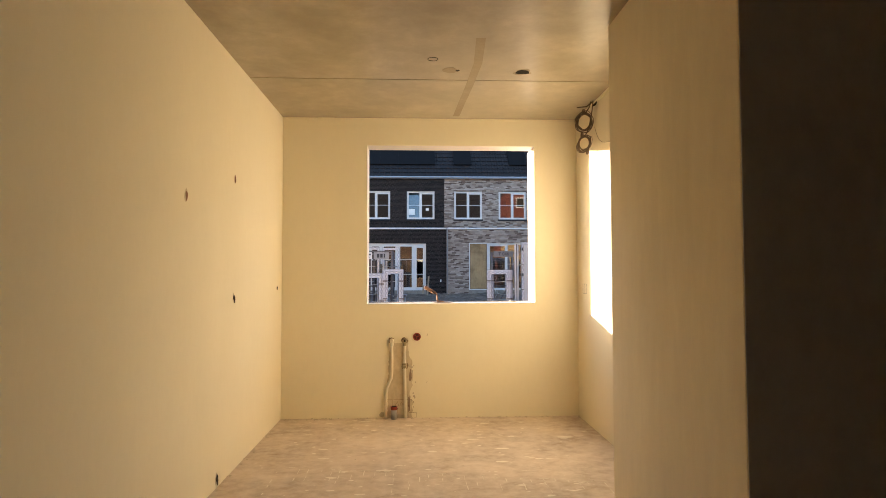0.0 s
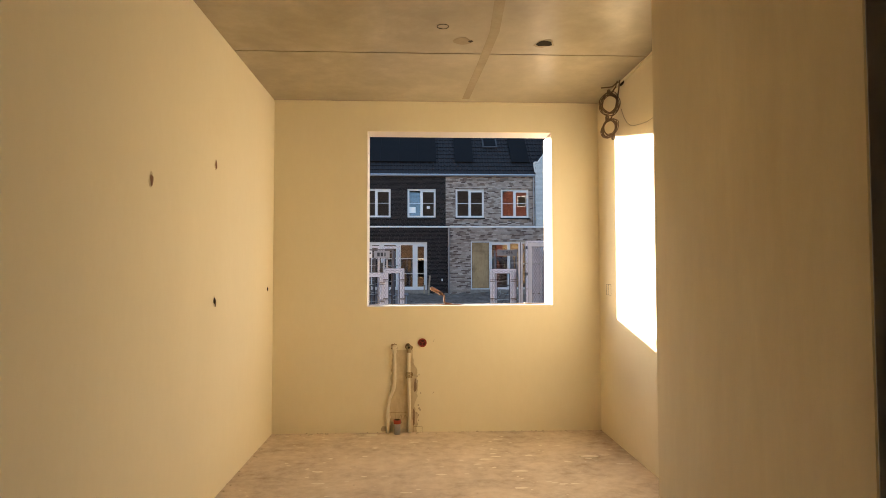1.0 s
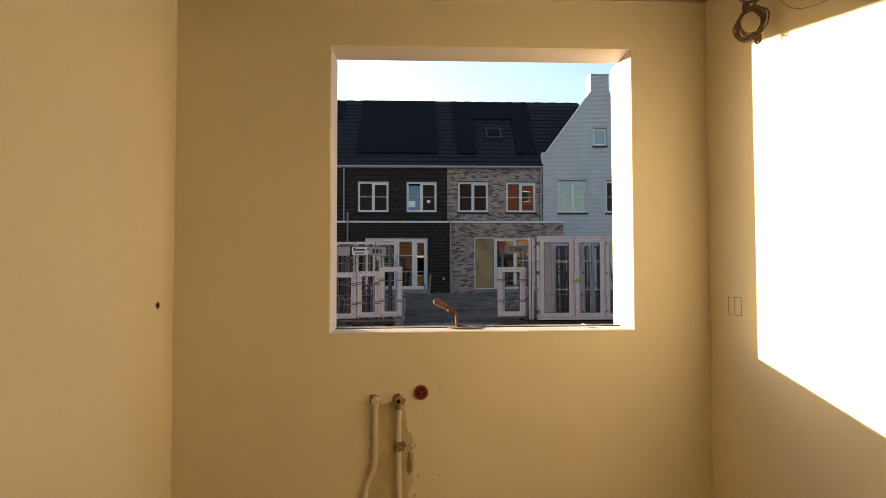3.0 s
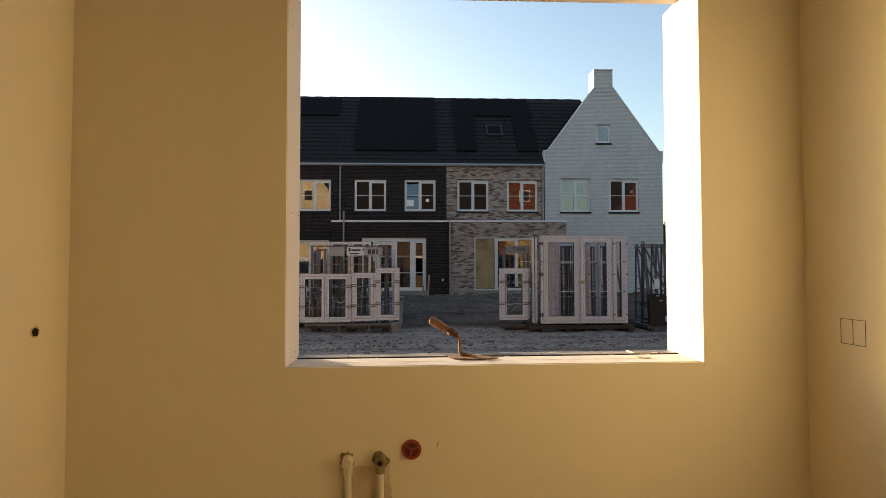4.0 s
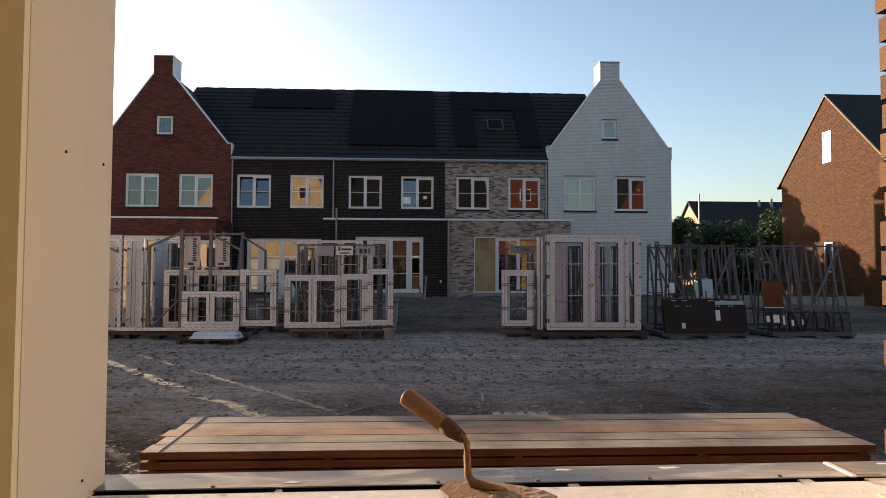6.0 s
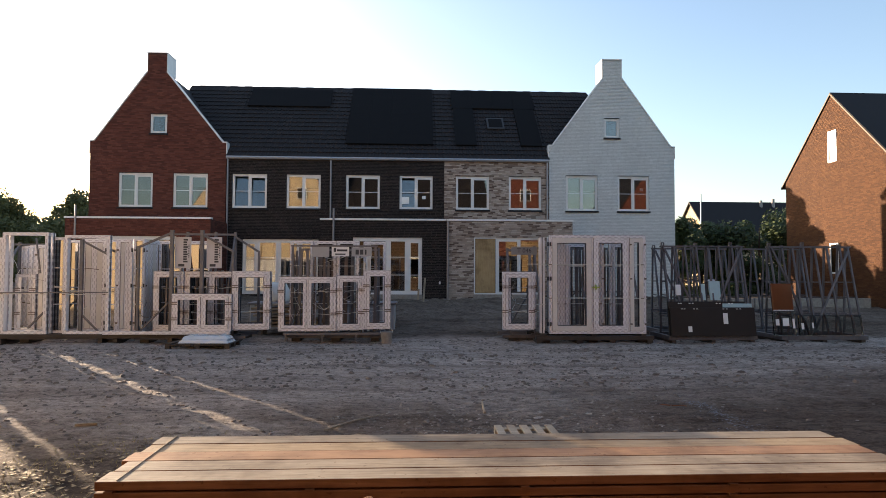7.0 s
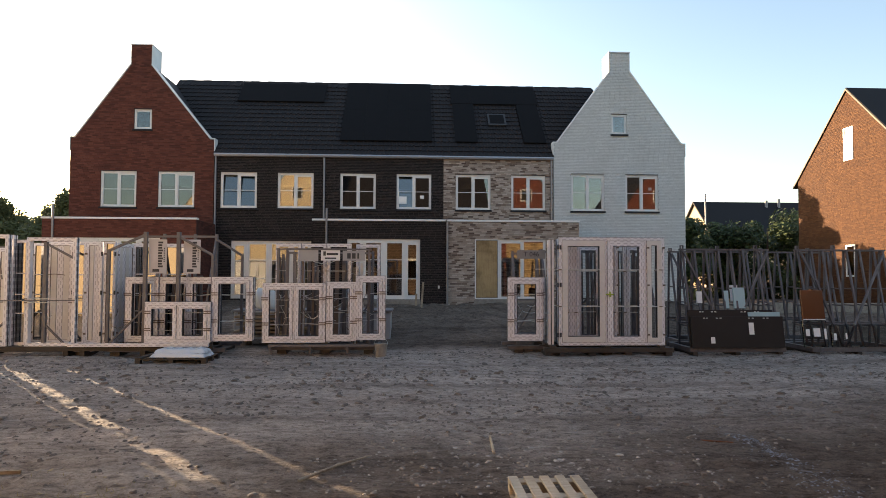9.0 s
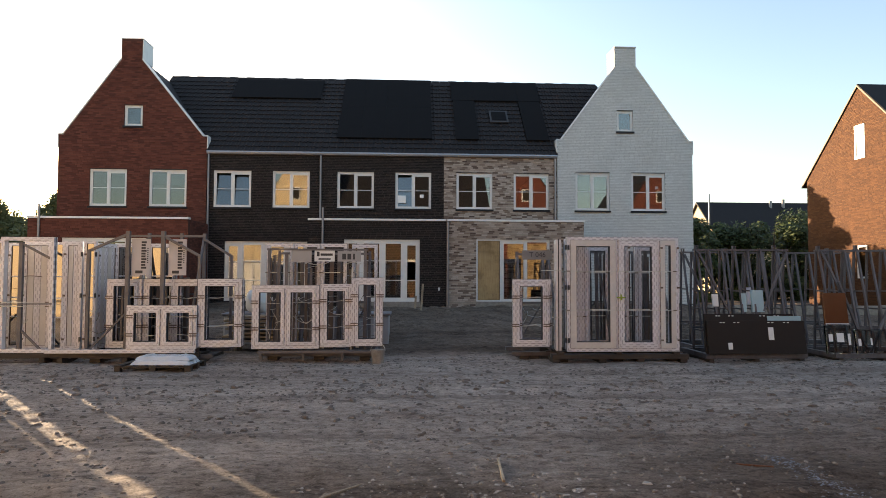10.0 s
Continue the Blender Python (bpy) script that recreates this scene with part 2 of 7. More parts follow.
M_STONE = mottled("rubble_stone", (0.20, 0.17, 0.14), (0.34, 0.30, 0.26), (0.14, 0.12, 0.10), 8, 60, 0.9, 0.4, 0.004)
M_PALESTONE = mottled("pale_rubble", (0.32, 0.285, 0.25), (0.46, 0.42, 0.375), (0.25, 0.22, 0.19), 8, 60, 0.9, 0.4, 0.004)
M_COPING = plain("white_coping", (0.75, 0.74, 0.72), 0.4)
M_GUTTER = plain("pale_zinc_gutter", (0.38, 0.38, 0.40), 0.4, 0.5)
M_ZINCPIPE = plain("grey_zinc", (0.24, 0.23, 0.24), 0.45, 0.6)
M_STEEL = mottled("weathered_grey_steel", (0.10, 0.097, 0.105), (0.165, 0.16, 0.17), (0.14, 0.115, 0.10), 6, 60, 0.55, 0.15, 0.002, (1, 1, 1), 0.4, 0.2, 0.3)
M_BLUEFOILSKY = plain("bluish_film_and_sky_reflection", (0.36, 0.52, 0.56), 0.25)
M_PV = plain("black_solar_glass", (0.011, 0.0105, 0.011), 0.6, 0, 0.05)
M_ROOF = plain("anthracite_roof_tile", (0.023, 0.0198, 0.0202), 0.7, 0, 0.18)
M_SILLDARK = plain("dark_stone_sill", (0.022, 0.022, 0.025), 0.6, 0, 0.2)
M_PLY = wood_material("plywood_sheet", (0.27, 0.18, 0.085), (0.36, 0.25, 0.125), (0.42, 0.30, 0.165), 2)
M_STRAP = plain("white_strap", (0.62, 0.62, 0.58), 0.5)
M_PAPER = plain("white_paper", (0.8, 0.8, 0.78), 0.8)
M_INK = plain("dark_lettering", (0.04, 0.04, 0.045), 0.6)
M_SIGN = plain("grey_sign_board", (0.36, 0.36, 0.36), 0.5)
M_ROOM = plain("bare_interior", (0.25, 0.22, 0.18), 0.9)
M_FOILWHITE = plain("crumpled_white_foil", (0.56, 0.62, 0.67), 0.16, 0, 0.8)

TONES = {
    "red": [(0.0, (0.085, 0.026, 0.018)), (0.5, (0.13, 0.040, 0.027)), (1.0, (0.17, 0.057, 0.038))],
    "black": [(0.0, (0.007, 0.0056, 0.0056)), (0.6, (0.015, 0.0115, 0.0113)), (1.0, (0.034, 0.024, 0.022))],
    "brown": [(0.0, (0.10, 0.066, 0.055)), (0.2, (0.20, 0.142, 0.115)), (0.34, (0.32, 0.25, 0.207)), (0.7, (0.41, 0.335, 0.285)), (1.0, (0.50, 0.425, 0.37))],
    "white": [(0.0, (0.59, 0.60, 0.59)), (1.0, (0.67, 0.68, 0.67))],
    "orange": [(0.0, (0.060, 0.021, 0.0065)), (0.5, (0.084, 0.031, 0.0095)), (1.0, (0.112, 0.046, 0.015))],
    "umber": [(0.0, (0.05, 0.025, 0.012)), (0.5, (0.085, 0.045, 0.022)), (1.0, (0.13, 0.075, 0.04))],
    "tan": [(0.0, (0.46, 0.34, 0.20)), (0.5, (0.60, 0.46, 0.285)), (1.0, (0.68, 0.55, 0.36))],
}
BRICK = {k: brick_material(k + "_brick", v, weather=0.08 if k == "black" else 0.22) for k, v in TONES.items()}
MORTAR = {k: plain(k + "_joint", c, 0.95, 0, 0.2) for k, c in dict(red=(0.10, 0.045, 0.035), black=(0.10, 0.086, 0.082), brown=(0.26, 0.225, 0.19), white=(0.33, 0.335, 0.33), orange=(0.090, 0.038, 0.0145), umber=(0.2, 0.15, 0.1), tan=(0.42, 0.34, 0.23)).items()}


def film_material(name, along, c1, c2, ink):
    """White window profile under protective film printed with staggered rows of short strokes along the member."""
    m, n, l, b = material(name, 0.45, 0, 0.4)
    v = coords(n, l, (1, 1, 1))
    sw = n.new("ShaderNodeSeparateXYZ")
    l.new(v, sw.inputs[0])

    def calc(op, a, c, d=None):
        q = n.new("ShaderNodeMath")
        q.operation = op
        for k_, val in enumerate((a, c, d)):
            if isinstance(val, (int, float)):
                q.inputs[k_].default_value = val
            elif val is not None:
                l.new(val, q.inputs[k_])
        return q.outputs[0]
    u_, w_ = sw.outputs[along], sw.outputs["X" if along == "Z" else "Z"]
    row = calc("DIVIDE", w_, 0.040)
    stag = calc("MULTIPLY", calc("FLOOR", row, None), 0.5)
    dash = calc("LESS_THAN", calc("FRACT", calc("ADD", calc("DIVIDE", u_, 0.15), stag), None), 0.55)
    line = calc("LESS_THAN", calc("ABSOLUTE", calc("SUBTRACT", calc("FRACT", row, None), 0.5), None), 0.19)
    blot_ = noise_tex(n, l, v, 5, 4)
    base = ramp(n, l, blot_, [(0.3, c1), (0.7, c2)])
    worn = calc("MULTIPLY", calc("LESS_THAN", noise_tex(n, l, v, 9, 3), 0.62), calc("ADD", noise_tex(n, l, v, 26, 2), 0.3))
    f = calc("MULTIPLY", calc("MULTIPLY", calc("MULTIPLY", dash, line), worn), ink)
    l.new(mix(n, l, f, base, (0.24, 0.21, 0.235)), b.inputs["Base Color"])
    bump(n, l, b, noise_tex(n, l, v, 22, 3), 0.15, 0.004)
    return m


WHITE1, WHITE2 = (0.62, 0.60, 0.61), (0.75, 0.73, 0.74)
M_FOIL = film_material("film_wrapped_profile", "Z", WHITE1, WHITE2, 0.70)
M_FOILH = film_material("film_wrapped_profile_across", "X", WHITE1, WHITE2, 0.70)
M_FOILPLAIN = mottled("plain_film_profile", (0.60, 0.57, 0.53), (0.70, 0.665, 0.62), (0.54, 0.51, 0.47), 4, 30, 0.45, 0.1, 0.003)
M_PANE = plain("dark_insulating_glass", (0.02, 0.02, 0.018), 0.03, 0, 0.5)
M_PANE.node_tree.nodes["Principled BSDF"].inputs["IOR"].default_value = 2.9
# Orange base colour paints the mirrored brick wall onto plain glass.
M_ORANGEREFLECT = plain("orange_reflection_glass", (0.125, 0.047, 0.02), 0.12, 0, 0.6)


def ground_material():
    """Trodden sandy earth: pale and dry towards the racks, damp and dark near the houses, with clods and grit."""
    m, n, l, b = material("dry_building_site_earth", 0.95, 0, 0.15)
    v = coords(n, l, (1, 1, 1))
    broad = noise_tex(n, l, coords(n, l, (0.22, 0.7, 1)), 0.8, 6, 0.6, 0.5)
    fine, grit = noise_tex(n, l, coords(n, l, (0.6, 1.3, 1)), 6, 10, 0.78), noise_tex(n, l, v, 45, 6, 0.75)
    mid = noise_tex(n, l, coords(n, l, (0.8, 1.2, 1)), 17, 6, 0.7, 0.3)
    sep = n.new("ShaderNodeSeparateXYZ")
    l.new(v, sep.inputs[0])
    damp = n.new("ShaderNodeMapRange")
    damp.inputs["From Min"].default_value, damp.inputs["From Max"].default_value = 11.2, 14.2
    wob = n.new("ShaderNodeMath")
    wob.operation = "MULTIPLY_ADD"
    l.new(noise_tex(n, l, v, 0.45, 5, 0.6), wob.inputs[0])
    wob.inputs[1].default_value = 5.0
    l.new(sep.outputs["Y"], wob.inputs[2])
    sub = n.new("ShaderNodeMath")
    sub.operation = "SUBTRACT"
    l.new(wob.outputs[0], sub.inputs[0])
    sub.inputs[1].default_value = 2.6
    tilt_ = n.new("ShaderNodeMath")
    tilt_.operation = "MULTIPLY_ADD"
    l.new(sep.outputs["X"], tilt_.inputs[0])
    tilt_.inputs[1].default_value = -0.32
    l.new(sub.outputs[0], tilt_.inputs[2])
    l.new(tilt_.outputs[0], damp.inputs["Value"])
    dry = ramp(n, l, broad, [(0.3, (0.53, 0.454, 0.40)), (0.5, (0.69, 0.604, 0.54)), (0.72, (0.81, 0.728, 0.658))])
    wet = ramp(n, l, broad, [(0.3, (0.16, 0.123, 0.098)), (0.55, (0.26, 0.206, 0.168)), (0.75, (0.45, 0.38, 0.325))])
    base = mix(n, l, damp.outputs[0], wet, dry)
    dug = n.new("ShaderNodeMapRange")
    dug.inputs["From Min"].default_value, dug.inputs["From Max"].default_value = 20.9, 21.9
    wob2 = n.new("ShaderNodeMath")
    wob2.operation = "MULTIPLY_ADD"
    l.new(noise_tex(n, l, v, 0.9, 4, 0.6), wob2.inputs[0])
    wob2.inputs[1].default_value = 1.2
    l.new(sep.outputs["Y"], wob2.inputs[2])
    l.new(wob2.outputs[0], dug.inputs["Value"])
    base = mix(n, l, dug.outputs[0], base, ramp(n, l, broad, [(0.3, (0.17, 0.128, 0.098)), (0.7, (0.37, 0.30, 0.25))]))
    # wheel tracks: long pale and dark bands across the yard, broken up
    track = noise_tex(n, l, coords(n, l, (0.035, 1.0, 1)), 1.7, 5, 0.62, 0.25)
    base = mix(n, l, 0.8, base, ramp(n, l, track, [(0.36, (0.60, 0.575, 0.56)), (0.48, (0.93, 0.925, 0.92)), (0.60, (1.1, 1.1, 1.1)), (0.68, (0.80, 0.785, 0.775))]), "MULTIPLY")
    tread = noise_tex(n, l, coords(n, l, (0.6, 1.0, 1)), 7.5, 8, 0.75, 0.6)
    base = mix(n, l, 0.65, base, ramp(n, l, tread, [(0.38, (0.52, 0.50, 0.485)), (0.5, (0.96, 0.955, 0.95)), (0.62, (1.12, 1.11, 1.10))]), "MULTIPLY")
    base = mix(n, l, 0.6, base, ramp(n, l, fine, [(0.36, (0.34, 0.32, 0.305)), (0.5, (0.85, 0.84, 0.83)), (0.66, (1.05, 1.05, 1.05))]), "MULTIPLY")
    base = mix(n, l, 0.5, base, ramp(n, l, grit, [(0.35, (0.35, 0.35, 0.35)), (0.6, (1, 1, 1))]), "MULTIPLY")
    lump = noise_tex(n, l, coords(n, l, (0.55, 1.25, 1)), 8.0, 6, 0.74, 0.5)
    base = mix(n, l, 0.75, base, ramp(n, l, lump, [(0.42, (1.05, 1.05, 1.05)), (0.57, (0.88, 0.87, 0.86)), (0.63, (0.40, 0.37, 0.355))]), "MULTIPLY")
    base = mix(n, l, 0.7, base, ramp(n, l, mid, [(0.36, (0.36, 0.34, 0.33)), (0.47, (0.92, 0.91, 0.9)), (0.6, (1, 1, 1)), (0.72, (1.25, 1.24, 1.22))]), "MULTIPLY")
    l.new(base, b.inputs["Base Color"])
    add = n.new("ShaderNodeMath")
    add.operation = "MULTIPLY_ADD"
    l.new(grit, add.inputs[0])
    add.inputs[1].default_value = 0.35
    both = n.new("ShaderNodeMath")
    both.operation = "ADD"
    l.new(fine, both.inputs[0])
    l.new(tread, both.inputs[1])
    l.new(both.outputs[0], add.inputs[2])
    bump(n, l, b, add.outputs[0], 1.0, 0.10)
    return m


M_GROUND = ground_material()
M_CLOD = mottled("dark_clods", (0.125, 0.104, 0.09), (0.235, 0.20, 0.175), (0.09, 0.075, 0.064), 5, 40, 0.95, 0.5, 0.01)
M_DRYLEAF = mottled("dry_leaf", (0.34, 0.26, 0.14), (0.46, 0.37, 0.22), (0.28, 0.21, 0.12), 6, 50, 0.8, 0.2, 0.003)
M_GREYPLANK = wood_material("weathered_plank", (0.20, 0.158, 0.116), (0.37, 0.314, 0.238), (0.48, 0.42, 0.335))
M_CRUST = mottled("dry_mortar_crust", (0.24, 0.165, 0.11), (0.36, 0.27, 0.19), (0.18, 0.12, 0.08), 30, 120, 0.95, 0.5, 0.002)

# ---- the room: a narrow kitchen end of an unfinished house ----
XL, XR, YB, ZC = -1.23, 1.343, 5.447, 2.6
WX0, WX1, WZ0, WZ1, YO = -0.502, 0.966, 0.975, 2.362, 5.74
PX, PY0, PY1 = 0.986, 2.08, 3.417


def bm_new():
    return bmesh.new()


bm = bm_new()
box(bm, XL - 0.2, XL, -4.0, YB + 0.25, -0.3, ZC + 0.2)
wall_left = single("wall_west", bm, M_PLASTER, "smooth cream gypsum block wall, unpainted, with drilled holes", "wall", kind="structure")
bm = bm_new()
box(bm, XR, XR + 0.3, PY1, YB + 0.25, -0.3, ZC + 0.2)
single("wall_east", bm, M_PLASTER, "cream gypsum wall with a bright sun patch", "wall", kind="structure")
bm = bm_new()
box(bm, PX, 4.5, PY0, PY1, -0.3, ZC + 0.2)
single("wall_partition", bm, M_STREAKED, "thick cream plastered wall end beside the kitchen", "wall", kind="structure", bevel=0.004)
# Thin sheet added over the plaster to give this face its shaded tone.
bm = bm_new()
box(bm, PX + 0.003, 4.5, PY0 - 0.003, PY0, 0, ZC)
single("wall_partition_face", bm, M_SHADEWALL, "wall face in shade, part of the shade put into its grey tone", "wall", kind="structure")
T = 0.018


def sill_rise(x):
    """The sill is laid a little out of level."""
    return 0.0055 * (x - WX0)


def slope_up(bm, heights=None):
    for v in bm.verts:
        if heights is None or min(abs(v.co.z - h) for h in heights) < 1e-5:
            v.co.z += sill_rise(v.co.x)
    return bm


bm = bm_new()
for x0, x1, z0, z1, ya, yb in ((WX0, WX1, WZ0, WZ1, YB, YB + 0.012), (WX0 - T, WX1 + T, WZ0 - 0.024, WZ1 + T, YB + 0.012, YO - 0.06)):
    box(bm, XL, XR, ya, yb, -0.3, z0)
    box(bm, XL, XR, ya, yb, z1, ZC + 0.2)
    box(bm, XL, x0, ya, yb, z0, z1)
    box(bm, x1, XR, ya, yb, z0, z1)
slope_up(bm, (WZ0, WZ0 - 0.024))
wall_north = single("wall_north", bm, M_PLASTER, "cream gypsum wall with an unglazed window opening", "wall", kind="structure")
bm = bm_new()
box(bm, XL, 4.5, -4.0, YB, -0.3, 0)
floor = single("floor", bm, M_FLOOR, "bare dusty concrete floor with plaster smears", "floor", kind="structure")
bm = bm_new()
box(bm, XL, 4.5, -4.0, 4.366, ZC, ZC + 0.2)
box(bm, XL, 4.5, 4.378, YB, ZC, ZC + 0.2)
box(bm, XL, 4.5, 4.3, 4.44, ZC + 0.03, ZC + 0.19)
single("ceiling", bm, M_CEILING, "raw precast concrete ceiling slabs with a dark joint", "ceiling", kind="structure")
bm = bm_new()
box(bm, XL - 0.2, 4.7, -4.2, -4.0, -0.3, ZC + 0.2)
single("wall_south", bm, M_PLASTER, "plain cream wall of the dark room behind", "wall", kind="structure")
bm = bm_new()
box(bm, 4.5, 4.7, -4.0, YB, -0.3, ZC + 0.2)
single("wall_far_east", bm, M_PLASTER, "plain cream wall of the dark room beside", "wall", kind="structure")

# boards that line the opening
YW = YB + 0.0125
win = thing("window_1", (0.23, YB, WZ0), "unglazed square window opening lined with white boards", "window", kind="structure")
bm = bm_new()
box(bm, WX0 - T, WX0 + 0.001, YW, 5.69, WZ0, WZ1)
jl = part("jamb_board", bm, M_BOARD, win)
bm = bm_new()
box(bm, WX1 - 0.001, WX1 + T, YW, 5.755, WZ0, WZ1)
jr = part("jamb_board", bm, M_BOARD, win)
bm = bm_new()
box(bm, WX0 - T, WX1 + T, YW, 5.65, WZ1 - 0.001, WZ1 + T)
part("head_board", bm, M_BOARD, win)
for jb, x, s in ((jl, WX0 + 0.001, 1), (jr, WX1 - 0.001, -1)):
    for y, z in (((5.556, 1.0), (5.618, 1.009)) if s > 0 else ((5.68, 0.998),)) + ((5.55, 1.52), (5.66, 1.52), (5.52, 2.2)):
        bm = bm_new()
        disc(bm, (x, y, z), (s, 0, 0), 0.0026, 0.0012, 8)
        part("screw", bm, M_DARK, jb)
# Near-black that puts the deep shade of the sill gap into colour.
M_GAP = plain("gap_shade_black", (0.006, 0.006, 0.006), 1.0, 0, 0.0)
# the front strip is crusted with spilt plaster, thickest near the room
bm = bm_new()
NX, NY = 560, 30
grid = []
for j in range(NY + 1):
    y = YW + (5.5465 - YW) * j / NY
    row = []
    for i in range(NX + 1):
        x = WX0 - T + (WX1 - WX0 + 2 * T) * i / NX
        crust = max(0.0, min(1.0, (x + 0.34) * 9)) * (0.45 + 0.55 * max(0.0, min(1.0, (0.42 - x) * 4)))
        h = noise.fractal((x * 190, y * 260, 0.3), 0.7, 2.1, 3) * 0.22 + max(0.0, noise.noise((x * 90, y * 120, 4.0)) - 0.35) * 1.5
        edge_in = min(1.0, j / 2) * min(1.0, (NY - j) / 2)
        row.append(bm.verts.new((x, y, WZ0 + 0.0022 + sill_rise(x) + 0.0019 * crust * max(-0.12, h) * edge_in)))
    grid.append(row)
for j in range(NY):
    for i in range(NX):
        bm.faces.new((grid[j][i], grid[j][i + 1], grid[j + 1][i + 1], grid[j + 1][i]))
low = [[bm.verts.new((v.co.x, v.co.y, WZ0 - 0.022 + sill_rise(v.co.x))) for v in (row[0], row[-1])] for row in (grid[0], grid[-1])]
for k, row in enumerate((grid[0], grid[-1])):
    bm.faces.new([low[k][0], low[k][1]] + row[::-1])
bm.faces.new((low[0][0], low[1][0], low[1][1], low[0][1]))
part("sill_board", bm, M_SILLBOARD, win, "white sill board crusted with spilt plaster")
bm = bm_new()
box(bm, WX0 - T, WX1 + T, 5.5475, 5.6395, WZ0 - 0.022, WZ0 + 0.003)
part("sill_board", slope_up(bm), M_SILLBOARD, win, bevel=0.001)
# Added black strip in place of the shade at the gap's bottom.
bm = bm_new()
box(bm, WX0 - T, WX1 + T, 5.6405, 5.657, WZ0 - 0.0235, WZ0 - 0.019)
part("gap_shade_strip", slope_up(bm), M_GAP, win, "black strip added for the shade in the sill gap")
M_OUTER = damp_sheet("damp_stained_sheet")
bm = bm_new()
box(bm, WX0 - T, WX1 + T, 5.6535, 5.732, WZ0 + 0.0042, WZ0 + 0.0066)
part("outer_sill", slope_up(bm), M_OUTER, win, "damp grey sheet along the outer sill, smeared with plaster", bevel=0.0005)
# Black bar set back under the sheet, painting the shade below its edge.
bm = bm_new()
box(bm, WX0 - T, WX1 + T, 5.6575, 5.706, WZ0 - 0.03, WZ0 + 0.0040)
part("under_sheet_shade", slope_up(bm), M_GAP, win)
for x in (-0.31, 0.065, 0.235, 0.43, 0.66, 0.89):
    bm = bm_new()
    disc(bm, (x, 5.659, WZ0 + 0.0066 + sill_rise(x)), (0, 0, 1), 0.0036, 0.0028, 10)
    part("bolt", bm, M_STEEL, win)
for x, w_ in ((0.295, 0.010), (0.83, 0.022), (-0.20, 0.006), (0.70, 0.012)):
    bm = bm_new()
    box(bm, x - w_, x + w_, 5.6395, 5.655, WZ0 - 0.012, WZ0 + 0.0025)
    part("plaster_bridge", slope_up(bm), M_SILLBOARD, win, bevel=0.0015)
rs = random.Random(3)
for i in range(60):
    bm = bm_new()
    x, y = rs.uniform(WX0 + 0.05, WX1 - 0.05), rs.uniform(YB + 0.02, YB + 0.18)
    bmesh.ops.create_icosphere(bm, subdivisions=1, radius=0.0014 * 4 ** rs.random() ** 2)
    for v in bm.verts:
        v.co = Vector((v.co.x * rs.uniform(0.8, 3.0) + x, v.co.y + y, max(0, v.co.z * 0.18) + WZ0 + 0.0025 + sill_rise(x)))
    part("plaster_crumb", bm, M_PATCH if i % 9 == 0 else M_SILLBOARD, win)


# ---- marks and fittings of the room ----
bm = bm_new()
box(bm, 0.781, 0.791, 5.645, 5.722, WZ0 + 0.0068, WZ0 + 0.0105)
slope_up(bm)
single("plaster_strip", bm, M_SILLBOARD, "short white strip lying across the outer sill", "strip", bevel=0.001)
bm = bm_new()
box(bm, 0.798, 0.842, 5.660, 5.720, WZ0 + 0.0068, WZ0 + 0.0078)
slope_up(bm)
for v in bm.verts:
    v.co.x -= 0.15 * (v.co.y - 5.655)
single("paper_scrap", bm, M_GREYPLANK, "flat greyish scrap beside the white strip", "scrap")
M_SPLASH = mottled("white_plaster", (0.74, 0.70, 0.64), (0.82, 0.78, 0.72), (0.66, 0.62, 0.56), 20, 90, 0.9, 0.4, 0.003)
M_AMBER = plain("amber_scrap", (0.76, 0.70, 0.46), 0.18)


def blot(c, u, v, r, seed, n=11, thick=0.0015, flat=1.0):
    """A ragged plate of radius r round c, in the plane of u and v."""
    rr = random.Random(seed)
    c, u, v = Vector(c), Vector(u), Vector(v)
    nrm = u.cross(v)
    bm = bm_new()
    pts = []
    for i in range(n):
        a = i * math.tau / n
        k = r * rr.uniform(0.7, 1.15)
        pts.append(c + u * math.cos(a) * k + v * math.sin(a) * k * flat)
    lo, hi = [bm.verts.new(p) for p in pts], [bm.verts.new(p + nrm * thick) for p in pts]
    bm.faces.new(hi)
    for i in range(n):
        bm.faces.new((lo[i], lo[(i + 1) % n], hi[(i + 1) % n], hi[i]))
    return bm


rs = random.Random(23)
for i in range(20):
    x, y, r1 = rs.uniform(WX0 + 0.06, WX1 - 0.06), rs.uniform(YB + 0.02, YB + 0.098), rs.uniform(0.004, 0.015)
    if i > 14:
        y = rs.uniform(YB + 0.215, YB + 0.27)
    part("plaster_splash", blot((x, y, WZ0 + (0.0015 if i <= 14 else 0.0065) + sill_rise(x)), (1, 0, 0), (0, 1, 0), r1 * 1.6, 400 + i, 13, rs.uniform(0.0003, 0.0008), 0.3), M_SPLASH, win)
single("glass_shard", blot((0.785, 5.553, WZ0 + 0.0105), (0.8, -0.6, 0), (0.6, 0.8, 0), 0.027, 471, 9, 0.0035, 0.55), M_AMBER, "small yellowish scrap of glass on the sill", "shard")
M_GROOVE = mottled("filled_groove", (0.29, 0.243, 0.165), (0.38, 0.325, 0.23), (0.24, 0.195, 0.125), 6, 30, 0.8, 0.3, 0.003)
Yv, Zv, Xv = (0, 1, 0), (0, 0, 1), (1, 0, 0)
